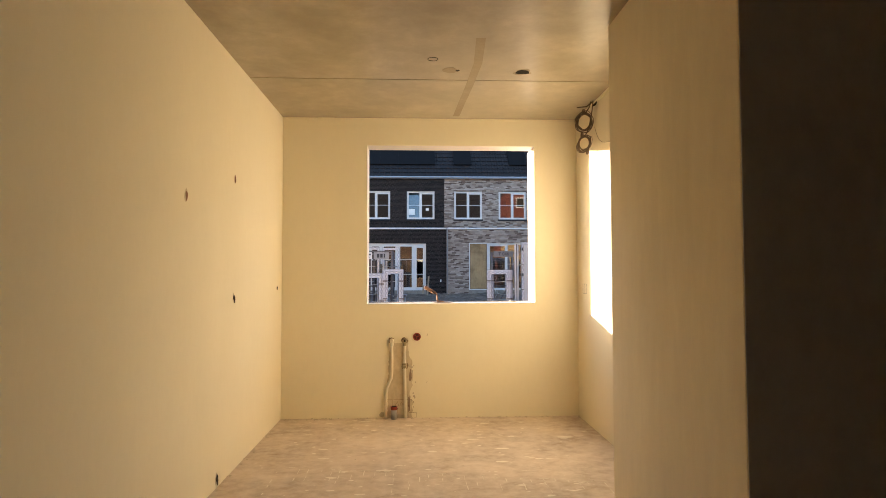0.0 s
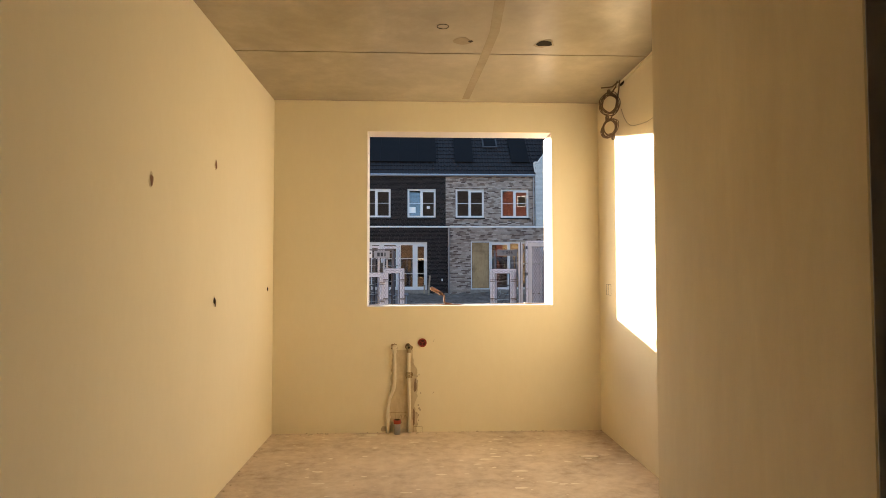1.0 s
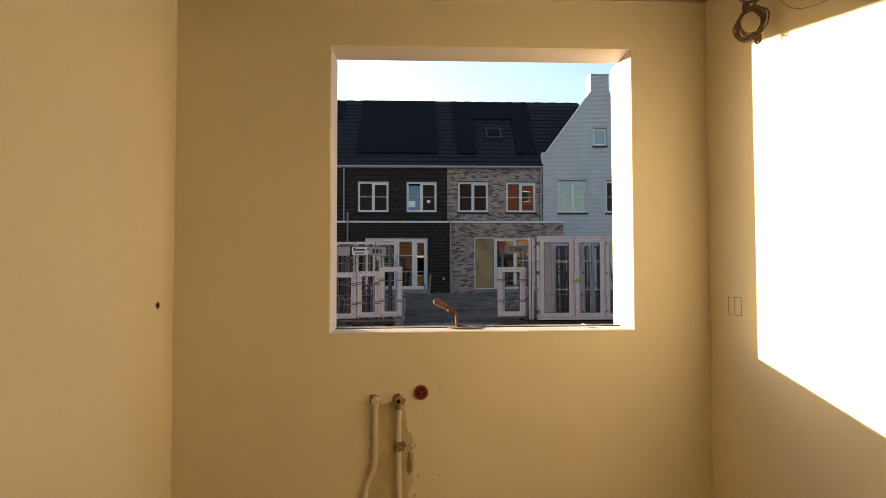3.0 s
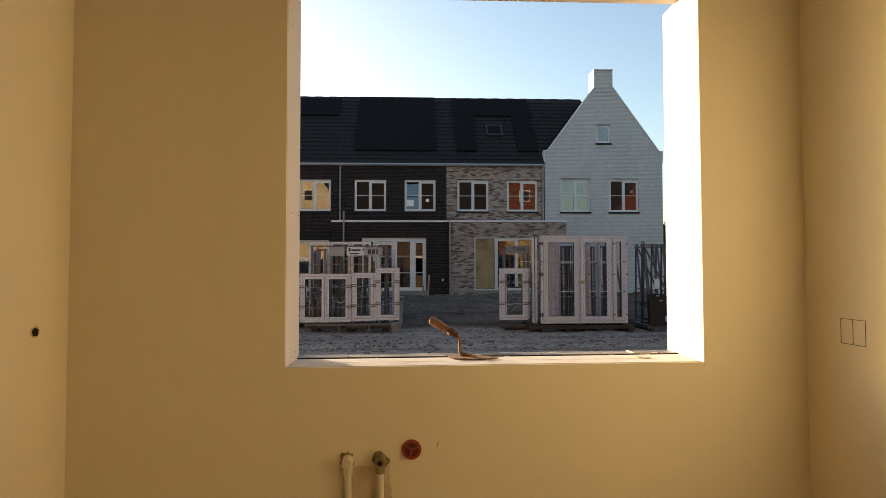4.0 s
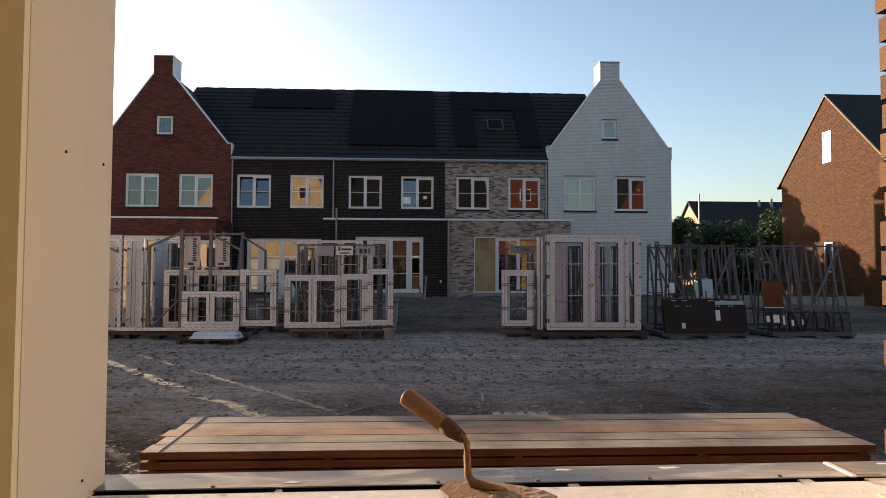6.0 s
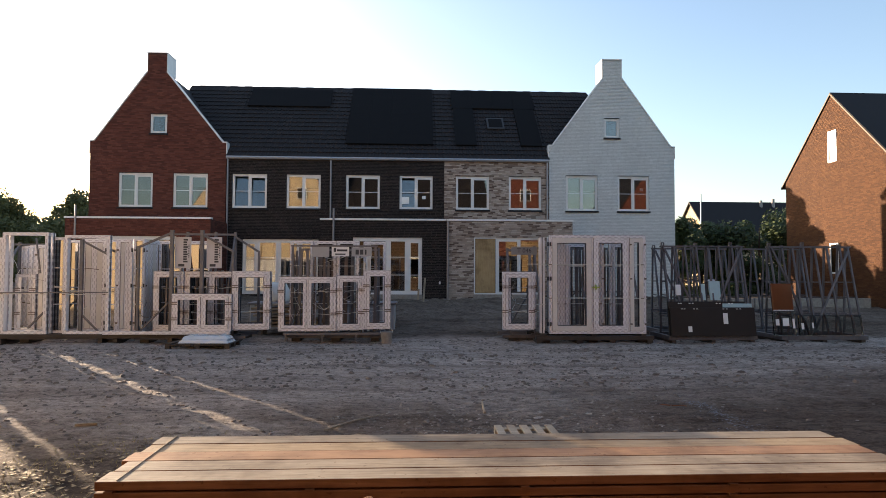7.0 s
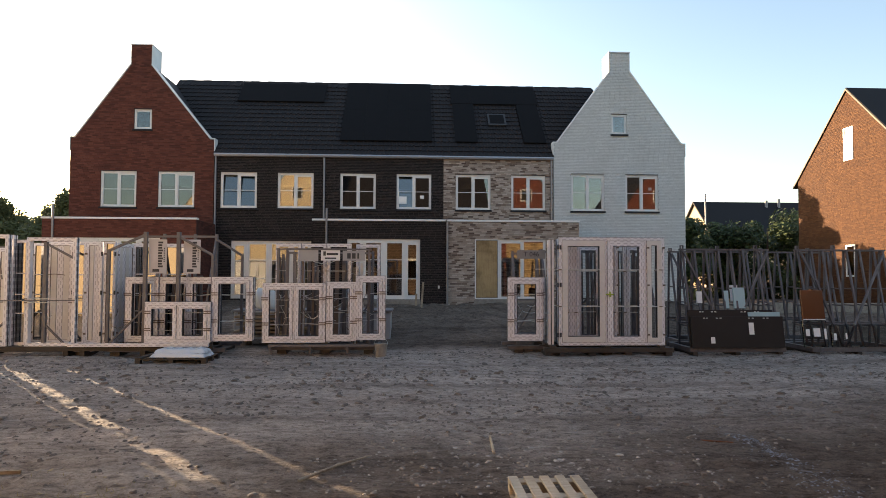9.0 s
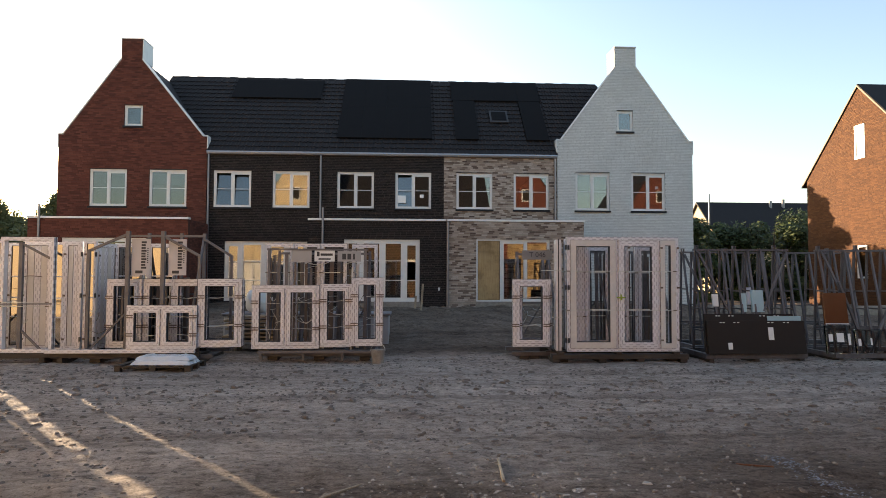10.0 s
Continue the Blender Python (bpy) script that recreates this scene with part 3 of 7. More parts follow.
for i, (y, z, r, fl) in enumerate(((3.24, 1.63, 0.018, 2.1), (4.06, 1.84, 0.016, 2.2), (4.064, 1.085, 0.022, 1.4), (5.264, 1.12, 0.02, 1.2), (3.775, 0.05, 0.022, 1.6))):
    hole = single("wall_hole", blot((XL + 0.0008, y, z), Yv, Zv, r * 1.15, 20 + i, thick=0.001, flat=fl * 0.8), M_CHASE, "ragged plastered hole for a wall socket", "hole", "socket holes", "structure")
    # Flat plate on the wall; the darkness of the hole is only its colour.
    part("hollow", blot((XL + 0.0022, y + 0.004, z), Yv, Zv, r * 0.9, 40 + i, thick=0.001, flat=fl * 0.75), M_RUST if i in (0, 1) else M_DARK, hole)
    if i in (2, 4):
        bm = bm_new()
        tube(bm, [(XL, y, z + 0.02), (XL + 0.008, y, z - 0.005), (XL + 0.010, y - 0.012, z - 0.03)], 0.003, 6)
        part("wire_end", bm, M_CABLE, hole)
for i, (x, y, r, m_) in enumerate(((0.03, 3.955, 0.034, M_CEILING), (0.15, 4.165, 0.06, M_GROOVE), (0.645, 4.18, 0.062, M_GROOVE))):
    c = single("ceiling_hole", blot((x, y, ZC - 0.0006), Yv, Xv, r, 60 + i, thick=0.0012), m_, "patched opening for a ceiling light", "hole", "ceiling holes", "structure")
    if i:
        part("hollow", blot((x + (0.05 if i == 1 else 0), y, ZC - 0.0022), Yv, Xv, 0.016 if i == 1 else 0.047, 70 + i, thick=0.001), M_DARK, c)
    else:
        bm = bm_new()
        tube(bm, [(x + 0.032 * math.cos(a / 16 * math.tau), y + 0.032 * math.sin(a / 16 * math.tau), ZC - 0.002) for a in range(17)], 0.0018, 6)
        part("rim", bm, M_DARK, c)
bm = bm_new()
pts = [(0.345, 2.2), (0.33, 3.1), (0.30, 3.6), (0.325, 4.02), (0.31, 4.5), (0.285, 5.0), (0.27, 5.35)]
for (xa, ya), (xb, yb) in zip(pts, pts[1:]):
    if ya < 3.55 < yb + 0.2:
        continue
    v = [bm.verts.new(q) for q in ((xa - 0.028, ya, ZC - 0.001), (xa + 0.028, ya, ZC - 0.001), (xb + 0.028, yb, ZC - 0.001), (xb - 0.028, yb, ZC - 0.001))]
    bm.faces.new(v)
single("ceiling_groove", bm, M_GROOVE, "darker mortar-filled cable groove across the ceiling", "groove", kind="structure")
bm = bm_new()
for i in range(13):
    y0 = 3.42 + 0.15 * i
    rr = random.Random(200 + i)
    box(bm, XR - 0.008 - 0.006 * rr.random(), XR, y0, y0 + 0.15, ZC - 0.010 - 0.008 * rr.random(), ZC)
for i in range(17):
    x0 = XL + 0.15 * i
    rr = random.Random(300 + i)
    box(bm, x0, x0 + 0.15, YB - 0.006 - 0.008 * rr.random(), YB, ZC - 0.008 - 0.008 * rr.random(), ZC)
single("ceiling_joint", bm, M_PLASTER, "rough mortar line where wall meets ceiling", "trim", kind="structure")

# pipes in a plaster chase under the window
bm = bm_new()
rr = random.Random(8)
zs = [0.02 * k for k in range(33)]
lv = [bm.verts.new((-0.318 + 0.05 * max(0, z - 0.32) + rr.uniform(-0.006, 0.006) - (0.03 if z < 0.06 else 0), YB - 0.0015, z)) for z in zs]
rv = [bm.verts.new((-0.108 - (0.03 if z > 0.5 else 0) - (0.02 if 0.14 < z < 0.25 else 0) + rr.uniform(-0.008, 0.008), YB - 0.0015, z)) for z in zs]
for a in range(len(zs) - 1):
    bm.faces.new((lv[a], rv[a], rv[a + 1], lv[a + 1]))
single("pipe_chase", bm, M_CHASE, "scuffed plaster filling around the water pipes", "patch", kind="structure")
M_SOIL = mottled("brown_damp_plaster", (0.24, 0.165, 0.09), (0.40, 0.30, 0.175), (0.17, 0.11, 0.06), 30, 70, 0.95, 0.5, 0.004)
for i, (x, z, r, fl) in enumerate(((-0.13, 0.445, 0.016, 0.7), (-0.37, 0.03, 0.024, 1.0), (-0.125, 0.36, 0.012, 4.5), (-0.23, 0.012, 0.09, 0.25), (-0.288, 0.665, 0.028, 0.9), (-0.174, 0.662, 0.030, 0.9), (-0.172, 0.445, 0.032, 1.0), (-0.135, 0.12, 0.010, 8.0), (-0.245, 0.08, 0.016, 1.2))):
    single("plaster_stain", blot((x, YB - 0.0024, z), Xv, (0, 0, 1), r, 110 + i, 17, 0.0010, fl), M_SOIL if i in (4, 5, 6) else M_PATCH if i in (0, 1, 3) else M_CRUST, "brown mortar stain beside the pipes", "stain", kind="structure")
for i in range(13):
    z = rr.uniform(0.02, 0.45)
    single("plaster_lump", blot((-0.095 + rr.uniform(-0.018, 0.014), YB - 0.003, z), Xv, (0, 0, 1), 0.004 * 3 ** rr.random(), 500 + i, 8, 0.005, rr.uniform(0.6, 1.8)), M_PATCH, "lump of plaster along the chase edge", "lump", kind="structure")
bm = bm_new()
for xa, za, xb, zb in ((-0.345, 0.155, -0.11, 0.157), (-0.28, 0.0, -0.28, 0.155), (-0.14, 0.045, -0.07, 0.047), (-0.138, 0.0, -0.138, 0.045), (-0.07, 0.0, -0.07, 0.046), (-0.255, 0.105, -0.235, 0.14), (-0.235, 0.14, -0.225, 0.10), (-0.215, 0.10, -0.205, 0.135), (-0.205, 0.135, -0.185, 0.11), (0.02, 0.70, 0.024, 0.72), (0.012, 0.30, 0.022, 0.31)):
    beam(bm, (xa, YB - 0.0018, za), (xb, YB - 0.0018, zb), 0.0022, 0.0012)
single("pencil_mark", bm, M_SOIL, "scratched lines on the plaster beside the pipes", "mark", kind="structure")
for nm, pts, lab in (("water_pipe", [(-0.285, 0.655), (-0.283, 0.40), (-0.29, 0.34), (-0.325, 0.26), (-0.335, 0.18), (-0.335, 0.0)], "cream plastic water pipe bent aside on the wall"), ("water_pipe", [(-0.174, 0.645), (-0.174, 0.40), (-0.170, 0.20), (-0.165, 0.0)], "straight cream plastic water pipe with a coupling")):
    w = thing(nm, (pts[-1][0], YB, 0), lab, "pipe", "water pipes")
    fine = []
    for (xa, za), (xb, zb) in zip(pts, pts[1:]):
        for u in range(4):
            fine.append((xa + (xb - xa) * u / 4, YB - 0.016, za + (zb - za) * u / 4))
    fine.append((pts[-1][0], YB - 0.016, 0.0))
    bm = bm_new()
    tube(bm, fine, 0.0125, 12)
    part("tube", bm, M_PIPE, w, smooth=True)
    bm = bm_new()
    xa = pts[0][0]
    tube(bm, [(xa, YB, 0.662), (xa, YB - 0.05, 0.662)], [0.02, 0.017], 12)
    tube(bm, [(xa, YB - 0.016, 0.662), (xa, YB - 0.016, 0.62)], 0.0165, 12)
    part("end_fitting", bm, M_BRASS if xa > -0.2 else M_PIPE, w, "brass end fitting" if xa > -0.2 else "plastic end fitting")
    if xa > -0.2:
        bm = bm_new()
        disc(bm, (xa, YB - 0.05, 0.662), (0, -1, 0), 0.009, 0.001, 12)
        part("bore", bm, M_DARK, w)
        bm = bm_new()
        tube(bm, [(xa, YB - 0.016, 0.47), (xa, YB - 0.016, 0.43)], 0.0185, 12)
        tube(bm, [(xa, YB - 0.01, 0.445), (xa, YB - 0.045, 0.44)], 0.014, 12)
        part("coupling", bm, M_BRASS, w, "brass coupling")
sock = thing("drain_outlet", (-0.068, YB, 0.694), "round red-brown plastic drain outlet in the wall", "outlet")
bm = bm_new()
tube(bm, [(-0.068, YB, 0.694), (-0.068, YB - 0.006, 0.694)], 0.034, 24, True)
part("rim", bm, M_RED, sock)
# Flat disc in darker red, with the shade inside the outlet painted in.
bm = bm_new()
disc(bm, (-0.068, YB - 0.0062, 0.694), (0, -1, 0), 0.024, 0.001, 20)
hl = part("hollow", bm, plain("shaded_red_plastic", (0.085, 0.016, 0.010), 0.6), sock)
for k in range(3):
    bm = bm_new()
    a = k * math.tau / 3 + 0.4
    beam(bm, (-0.068, YB - 0.0085, 0.694), (-0.068 + 0.022 * math.cos(a), YB - 0.0085, 0.694 + 0.022 * math.sin(a)), 0.006, 0.003)
    part("rib", bm, M_RED, hl)
cup = thing("pipe_stub", (-0.263, YB - 0.04, 0), "short grey pipe stub with a red cap on the floor", "pipe")
bm = bm_new()
tube(bm, [(-0.263, YB - 0.045, 0), (-0.263, YB - 0.045, 0.085)], 0.024, 16)
part("stub", bm, M_SIGN, cup, smooth=True)
bm = bm_new()
tube(bm, [(-0.263, YB - 0.045, 0.08), (-0.263, YB - 0.045, 0.108)], [0.0265, 0.029], 16)
part("cap", bm, M_RED, cup, "red cap")
bm = bm_new()
disc(bm, (-0.263, YB - 0.045, 0.1082), (0, 0, 1), 0.022, 0.0006, 16)
part("bore", bm, M_DARK, cup)

# coiled cables hanging from the ceiling corner
coil = thing("cable_coil", (1.27, 4.89, ZC), "two coils of grey-brown electric cable hanging from the ceiling", "cable")
rr = random.Random(12)
for cx, cy, cz, ra, loops, lean in ((1.262, 4.89, 2.445, 0.086, 11, 0.15), (1.262, 4.90, 2.272, 0.078, 11, -0.5)):
    for q in range(loops):
        bm = bm_new()
        r1, ph, dz = ra * rr.uniform(0.72, 1.03), rr.uniform(0, math.tau), rr.uniform(-0.008, 0.008)
        ex, ey, dy_ = rr.uniform(0.86, 1.02), rr.uniform(-0.012, 0.012), rr.uniform(-0.012, 0.012)
        pts = []
        for i in range(37):
            a = i / 36 * math.tau
            wob = 1 + 0.05 * math.sin(3 * a + ph) + 0.03 * math.sin(5 * a + 2 * ph)
            u, v = r1 * ex * math.cos(a) * wob * (0.8 if lean < 0 else 0.95), r1 * math.sin(a) * wob
            u, v = u * math.cos(lean) - v * math.sin(lean), u * math.sin(lean) + v * math.cos(lean)
            pts.append((cx + 0.84 * u + ey * math.sin(a), cy + dy_ - 0.46 * u + 0.010 * math.sin(2 * a + ph), cz + dz + v))
        tube(bm, pts, 0.0025, 6)
        part("loop", bm, M_CABLE, coil, smooth=True)
    for a0 in (-0.7, 2.3) if lean < 0 else (1.5,):
        bm = bm_new()
        u, v = ra * 0.93 * math.cos(a0), ra * 0.93 * math.sin(a0)
        u, v = u * math.cos(lean) - v * math.sin(lean), u * math.sin(lean) + v * math.cos(lean)
        for k in range(4):
            o = Vector((cx + 0.84 * u, cy - 0.46 * u, cz + v)) + Vector((0, 0, 0.006 * (k - 1.5)))
            tube(bm, [tuple(o + Vector((0.008 * math.cos(b_ / 10 * math.tau), -0.010 * math.cos(b_ / 10 * math.tau), 0.012 * math.sin(b_ / 10 * math.tau)))) for b_ in range(11)], 0.0028, 5)
        part("tie_wrap", bm, M_CABLE, coil)
for pts in ([(1.31, 4.86, ZC), (1.30, 4.87, 2.56), (1.27, 4.89, 2.51)], [(1.32, 4.84, ZC), (1.315, 4.85, 2.53), (1.30, 4.87, 2.40), (1.265, 4.90, 2.325)], [(1.325, 4.88, ZC), (1.29, 4.92, 2.575), (1.22, 4.95, 2.575)]):
    bm = bm_new()
    tube(bm, pts, 0.005, 6)
    part("lead", bm, M_CABLE, coil, smooth=True)
# Flat dark plate painting the shade of a gap.
single("wall_hole", blot((XR - 0.0008, 4.87, 2.585), (0, 1, 0), (0, 0, 1), 0.07, 90, thick=-0.0012, flat=0.25), M_DARK, "dark gap in the corner where cables come out", "hole", kind="structure")
bm = bm_new()
tube(bm, [(XR - 0.004, y, z) for y, z in ((4.87, 2.40), (4.82, 2.33), (4.76, 2.275), (4.69, 2.24), (4.61, 2.22), (4.5, 2.203), (4.4, 2.192), (4.27, 2.19), (4.145, 2.196), (4.02, 2.21))], 0.0012, 5)
single("thin_wire", bm, M_CABLE, "thin loose wire along the wall", "wire")

# pencil outlines of sockets still to be cut
bm = bm_new()
for y0, y1, z0, z1 in ((5.16, 5.27, 1.07, 1.15), (3.85, 3.98, 2.48, 2.56)):
    for ya, yb, za, zb in ((y0, y1, z0, z0), (y0, y1, z1, z1), (y0, y0, z0, z1), (y1, y1, z0, z1), ((y0 + y1) / 2, (y0 + y1) / 2, z0, z1)):
        box(bm, XR - 0.0012, XR - 0.0002, ya - 0.0008, yb + 0.0008, za - 0.0008, zb + 0.0008)
for x0, x1, z in ((1.9, 2.3, 1.02), (1.5, 1.7, 1.45), (1.78, 1.9, 1.47)):
    box(bm, x0, x1, PY0 - 0.0042, PY0 - 0.0032, z, z + 0.0015)
single("pencil_mark", bm, M_INK, "thin pencil outlines on the bare wall", "mark", kind="structure")

# smears and crumbs on the floor
M_SMEAR = mottled("dried_plaster_smear", (0.80, 0.74, 0.64), (0.88, 0.83, 0.74), (0.62, 0.54, 0.42), 12, 60, 0.95, 0.4, 0.003)
bm = bm_new()
rr = random.Random(17)
for i in range(30):
    x, back = -0.95 + 0.068 * i + rr.uniform(-0.015, 0.015), 4.12 - 0.012 * i + rr.uniform(-0.02, 0.02)
    front = back - rr.uniform(0.08, 0.50 if i < 14 else 0.22)
    y = back
    while y > front:
        ln, w_ = rr.uniform(0.02, 0.10), rr.uniform(0.002, 0.006)
        if rr.random() < 0.62:
            e_ = rr.uniform(-0.006, 0.006)
            box(bm, x + e_, x + e_ + w_, y - ln, y, 0.0, 0.0012)
        y -= ln + rr.uniform(0.005, 0.05)
    if rr.random() < 0.7:
        w_ = rr.uniform(0.015, 0.06)
        box(bm, x - 0.4 * w_, x + 0.6 * w_, back + 0.004, back + 0.004 + rr.uniform(0.003, 0.007), 0.0, 0.0013)
for i in range(260):
    x, y = rr.uniform(XL + 0.1, XR - 0.05), rr.uniform(3.4, 5.4)
    r1 = 0.004 * 8 ** rr.random() ** 2
    ex = rr.uniform(0.6, 2.4)
    pts = [(x + r1 * math.cos(k * math.tau / 9) * ex * rr.uniform(0.6, 1.25), y + r1 * 0.6 * math.sin(k * math.tau / 9) * rr.uniform(0.5, 1.25)) for k in range(9)]
    bm.faces.new([bm.verts.new((p, q, 0.0016 + 0.000006 * i)) for p, q in pts])
single("plaster_smears", bm, M_SMEAR, "pale dried plaster smears on the floor", "smears", kind="stuff")
bm = bm_new()
for i in range(220):
    side_ = rr.random()
    if side_ < 0.5:
        x, y = rr.uniform(XL, XR), YB - abs(rr.gauss(0, 0.03))
    elif side_ < 0.75:
        x, y = XL + abs(rr.gauss(0, 0.02)), rr.uniform(2, YB)
    else:
        x, y = rr.uniform(XL, XR), rr.uniform(3.3, YB)
    r1 = rr.uniform(0.002, 0.007) * (0.45 if side_ >= 0.75 else 1)
    m4 = Matrix.Translation((x, y, r1 * 0.4)) @ Matrix.Diagonal((rr.uniform(0.8, 1.8), rr.uniform(0.8, 1.5), 0.7, 1))
    bmesh.ops.create_icosphere(bm, subdivisions=1, radius=r1, matrix=m4)
single("floor_crumbs", bm, M_PATCH, "crumbs of mortar along the floor's edges", "crumbs", kind="stuff")
single("floor_scrap", blot((1.05, 4.75, 0.001), Xv, Yv, 0.07, 95, 9, 0.003, 0.4), M_SMEAR, "flat pale scrap of plaster on the floor", "scrap")

# ---- ground: one sheet, with ruts and a bank before the houses ----
def ground_z(x, y):
    z = -0.39
    r = min(1, max(0, (y - 13.5) / 5))
    z += 0.075 * r * r * (3 - 2 * r)
    s = min(1, max(0, (y - 21.3) / 4.5))
    bank = s * s * (3 - 2 * s) * 0.62
    bank *= 0.35 + 0.65 * min(1, max(0, (13.0 - x) / 3))
    z += bank
    if 5.9 < y < 60 and abs(x) < 40:
        far = min(1, max(0, (y - 5.9) / 1.5))
        z += far * (0.045 * noise.noise((x * 0.35, y * 0.6, 0)) + 0.03 * noise.noise((x * 0.5, y * 2.2, 3)) + 0.026 * noise.noise((x * 2.3, y * 3.1, 7)) + 0.020 * noise.noise((x * 5.0, y * 6.0, 9)))
        z += far * 0.16 * s * noise.noise((x * 1.1, y * 1.4, 5)) + far * 0.06 * s * noise.noise((x * 3.1, y * 3.4, 6))
    return z


gx = [-3000, -1200, -400, -150, -80, -50, -35, -25] + [-20 + 0.1 * i for i in range(341)] + [16, 20, 26, 35, 50, 80, 150, 400, 1200, 3000]
gy = [-3000, -1000, -300, -100, -30, 0, 4, 5.9] + [6 + 0.09 * i for i in range(200)] + [24.2 + 0.25 * i for i in range(32)] + [34, 40, 50, 60, 80, 120, 250, 600, 1500, 3500]
gv = [(x, y, ground_z(x, y)) for y in gy for x in gx]
nx = len(gx)
gf = [(j * nx + i, j * nx + i + 1, (j + 1) * nx + i + 1, (j + 1) * nx + i) for j in range(len(gy) - 1) for i in range(nx - 1)]
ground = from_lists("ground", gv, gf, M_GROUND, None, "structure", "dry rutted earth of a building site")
tagged(ground, category="ground")
ground.data.polygons.foreach_set("use_smooth", [True] * len(ground.data.polygons))


# ---- brick walls ----
def brick_pieces(x0, x1, z0, z1, y, out, span=None, holes=(), length=0.21, course=0.0625, joint=0.011, depth=0.02, seed=1):
    """Corner lists of the bricks of a wall that faces along -y (out=-1) or +y (out=1). span(z) gives the ends of a course."""
    rnd = random.Random(seed)
    res = []
    k = 0
    while z0 + (k + 1) * course <= z1 + 1e-6:
        za = z0 + k * course
        zm = za + course / 2
        a, b = (x0, x1) if span is None else span(zm)
        segs = [(a, b)]
        for hx0, hx1, hz0, hz1 in holes:
            if hz0 < zm < hz1:
                nxt = []
                for s0, s1 in segs:
                    if hx1 <= s0 or hx0 >= s1:
                        nxt.append((s0, s1))
                    else:
                        if hx0 > s0:
                            nxt.append((s0, hx0))
                        if hx1 < s1:
                            nxt.append((hx1, s1))
                segs = nxt
        off = (0, 0.5, 0.25, 0.75)[k % 4] if rnd.random() < 0.8 else rnd.random()
        for s0, s1 in segs:
            x = x0 + (off - 1) * length
            while x < s1:
                a0, a1 = max(x, s0), min(x + length - joint, s1)
                if a1 - a0 > 0.025:
                    res.append((a0, a1, za, za + course - joint, rnd.uniform(-0.003, 0.003)))
                x += length
        k += 1
    return res


def bricks_to(name, pieces, y, out, mat, parent, depth=0.02, label=""):
    vs, fs = [], []
    for a0, a1, c0, c1, d in pieces:
        f, k = y + out * d, len(vs)
        g = y - out * depth
        vs += [(a0, f, c0), (a1, f, c0), (a1, f, c1), (a0, f, c1), (a0, g, c0), (a1, g, c0), (a1, g, c1), (a0, g, c1)]
        fs += [tuple(k + i for i in (q if out < 0 else q[::-1])) for q in ((0, 1, 2, 3), (0, 4, 5, 1), (1, 5, 6, 2), (2, 6, 7, 3), (3, 7, 4, 0))]
    return from_lists(name, vs, fs, mat, parent, "stuff", label)


def wall_slab(parent, outline_x, z0, z1, y0, y1, holes, mat, name="wall"):
    """A wall along x with through openings."""
    bm = bm_new()
    xs = sorted({*outline_x, *(h[0] for h in holes), *(h[1] for h in holes)})
    for xa, xb in zip(xs, xs[1:]):
        xm = (xa + xb) / 2
        if not outline_x[0] < xm < outline_x[1]:
            continue
        cuts = sorted((h[2], h[3]) for h in holes if h[0] < xm < h[1])
        z = z0
        for h0, h1 in cuts:
            if h0 > z:
                box(bm, xa, xb, y0, y1, z, h0)
            z = max(z, h1)
        if z < z1:
            box(bm, xa, xb, y0, y1, z, z1)
    bmesh.ops.remove_doubles(bm, verts=bm.verts[:], dist=1e-5)
    return part(name, bm, mat, parent)


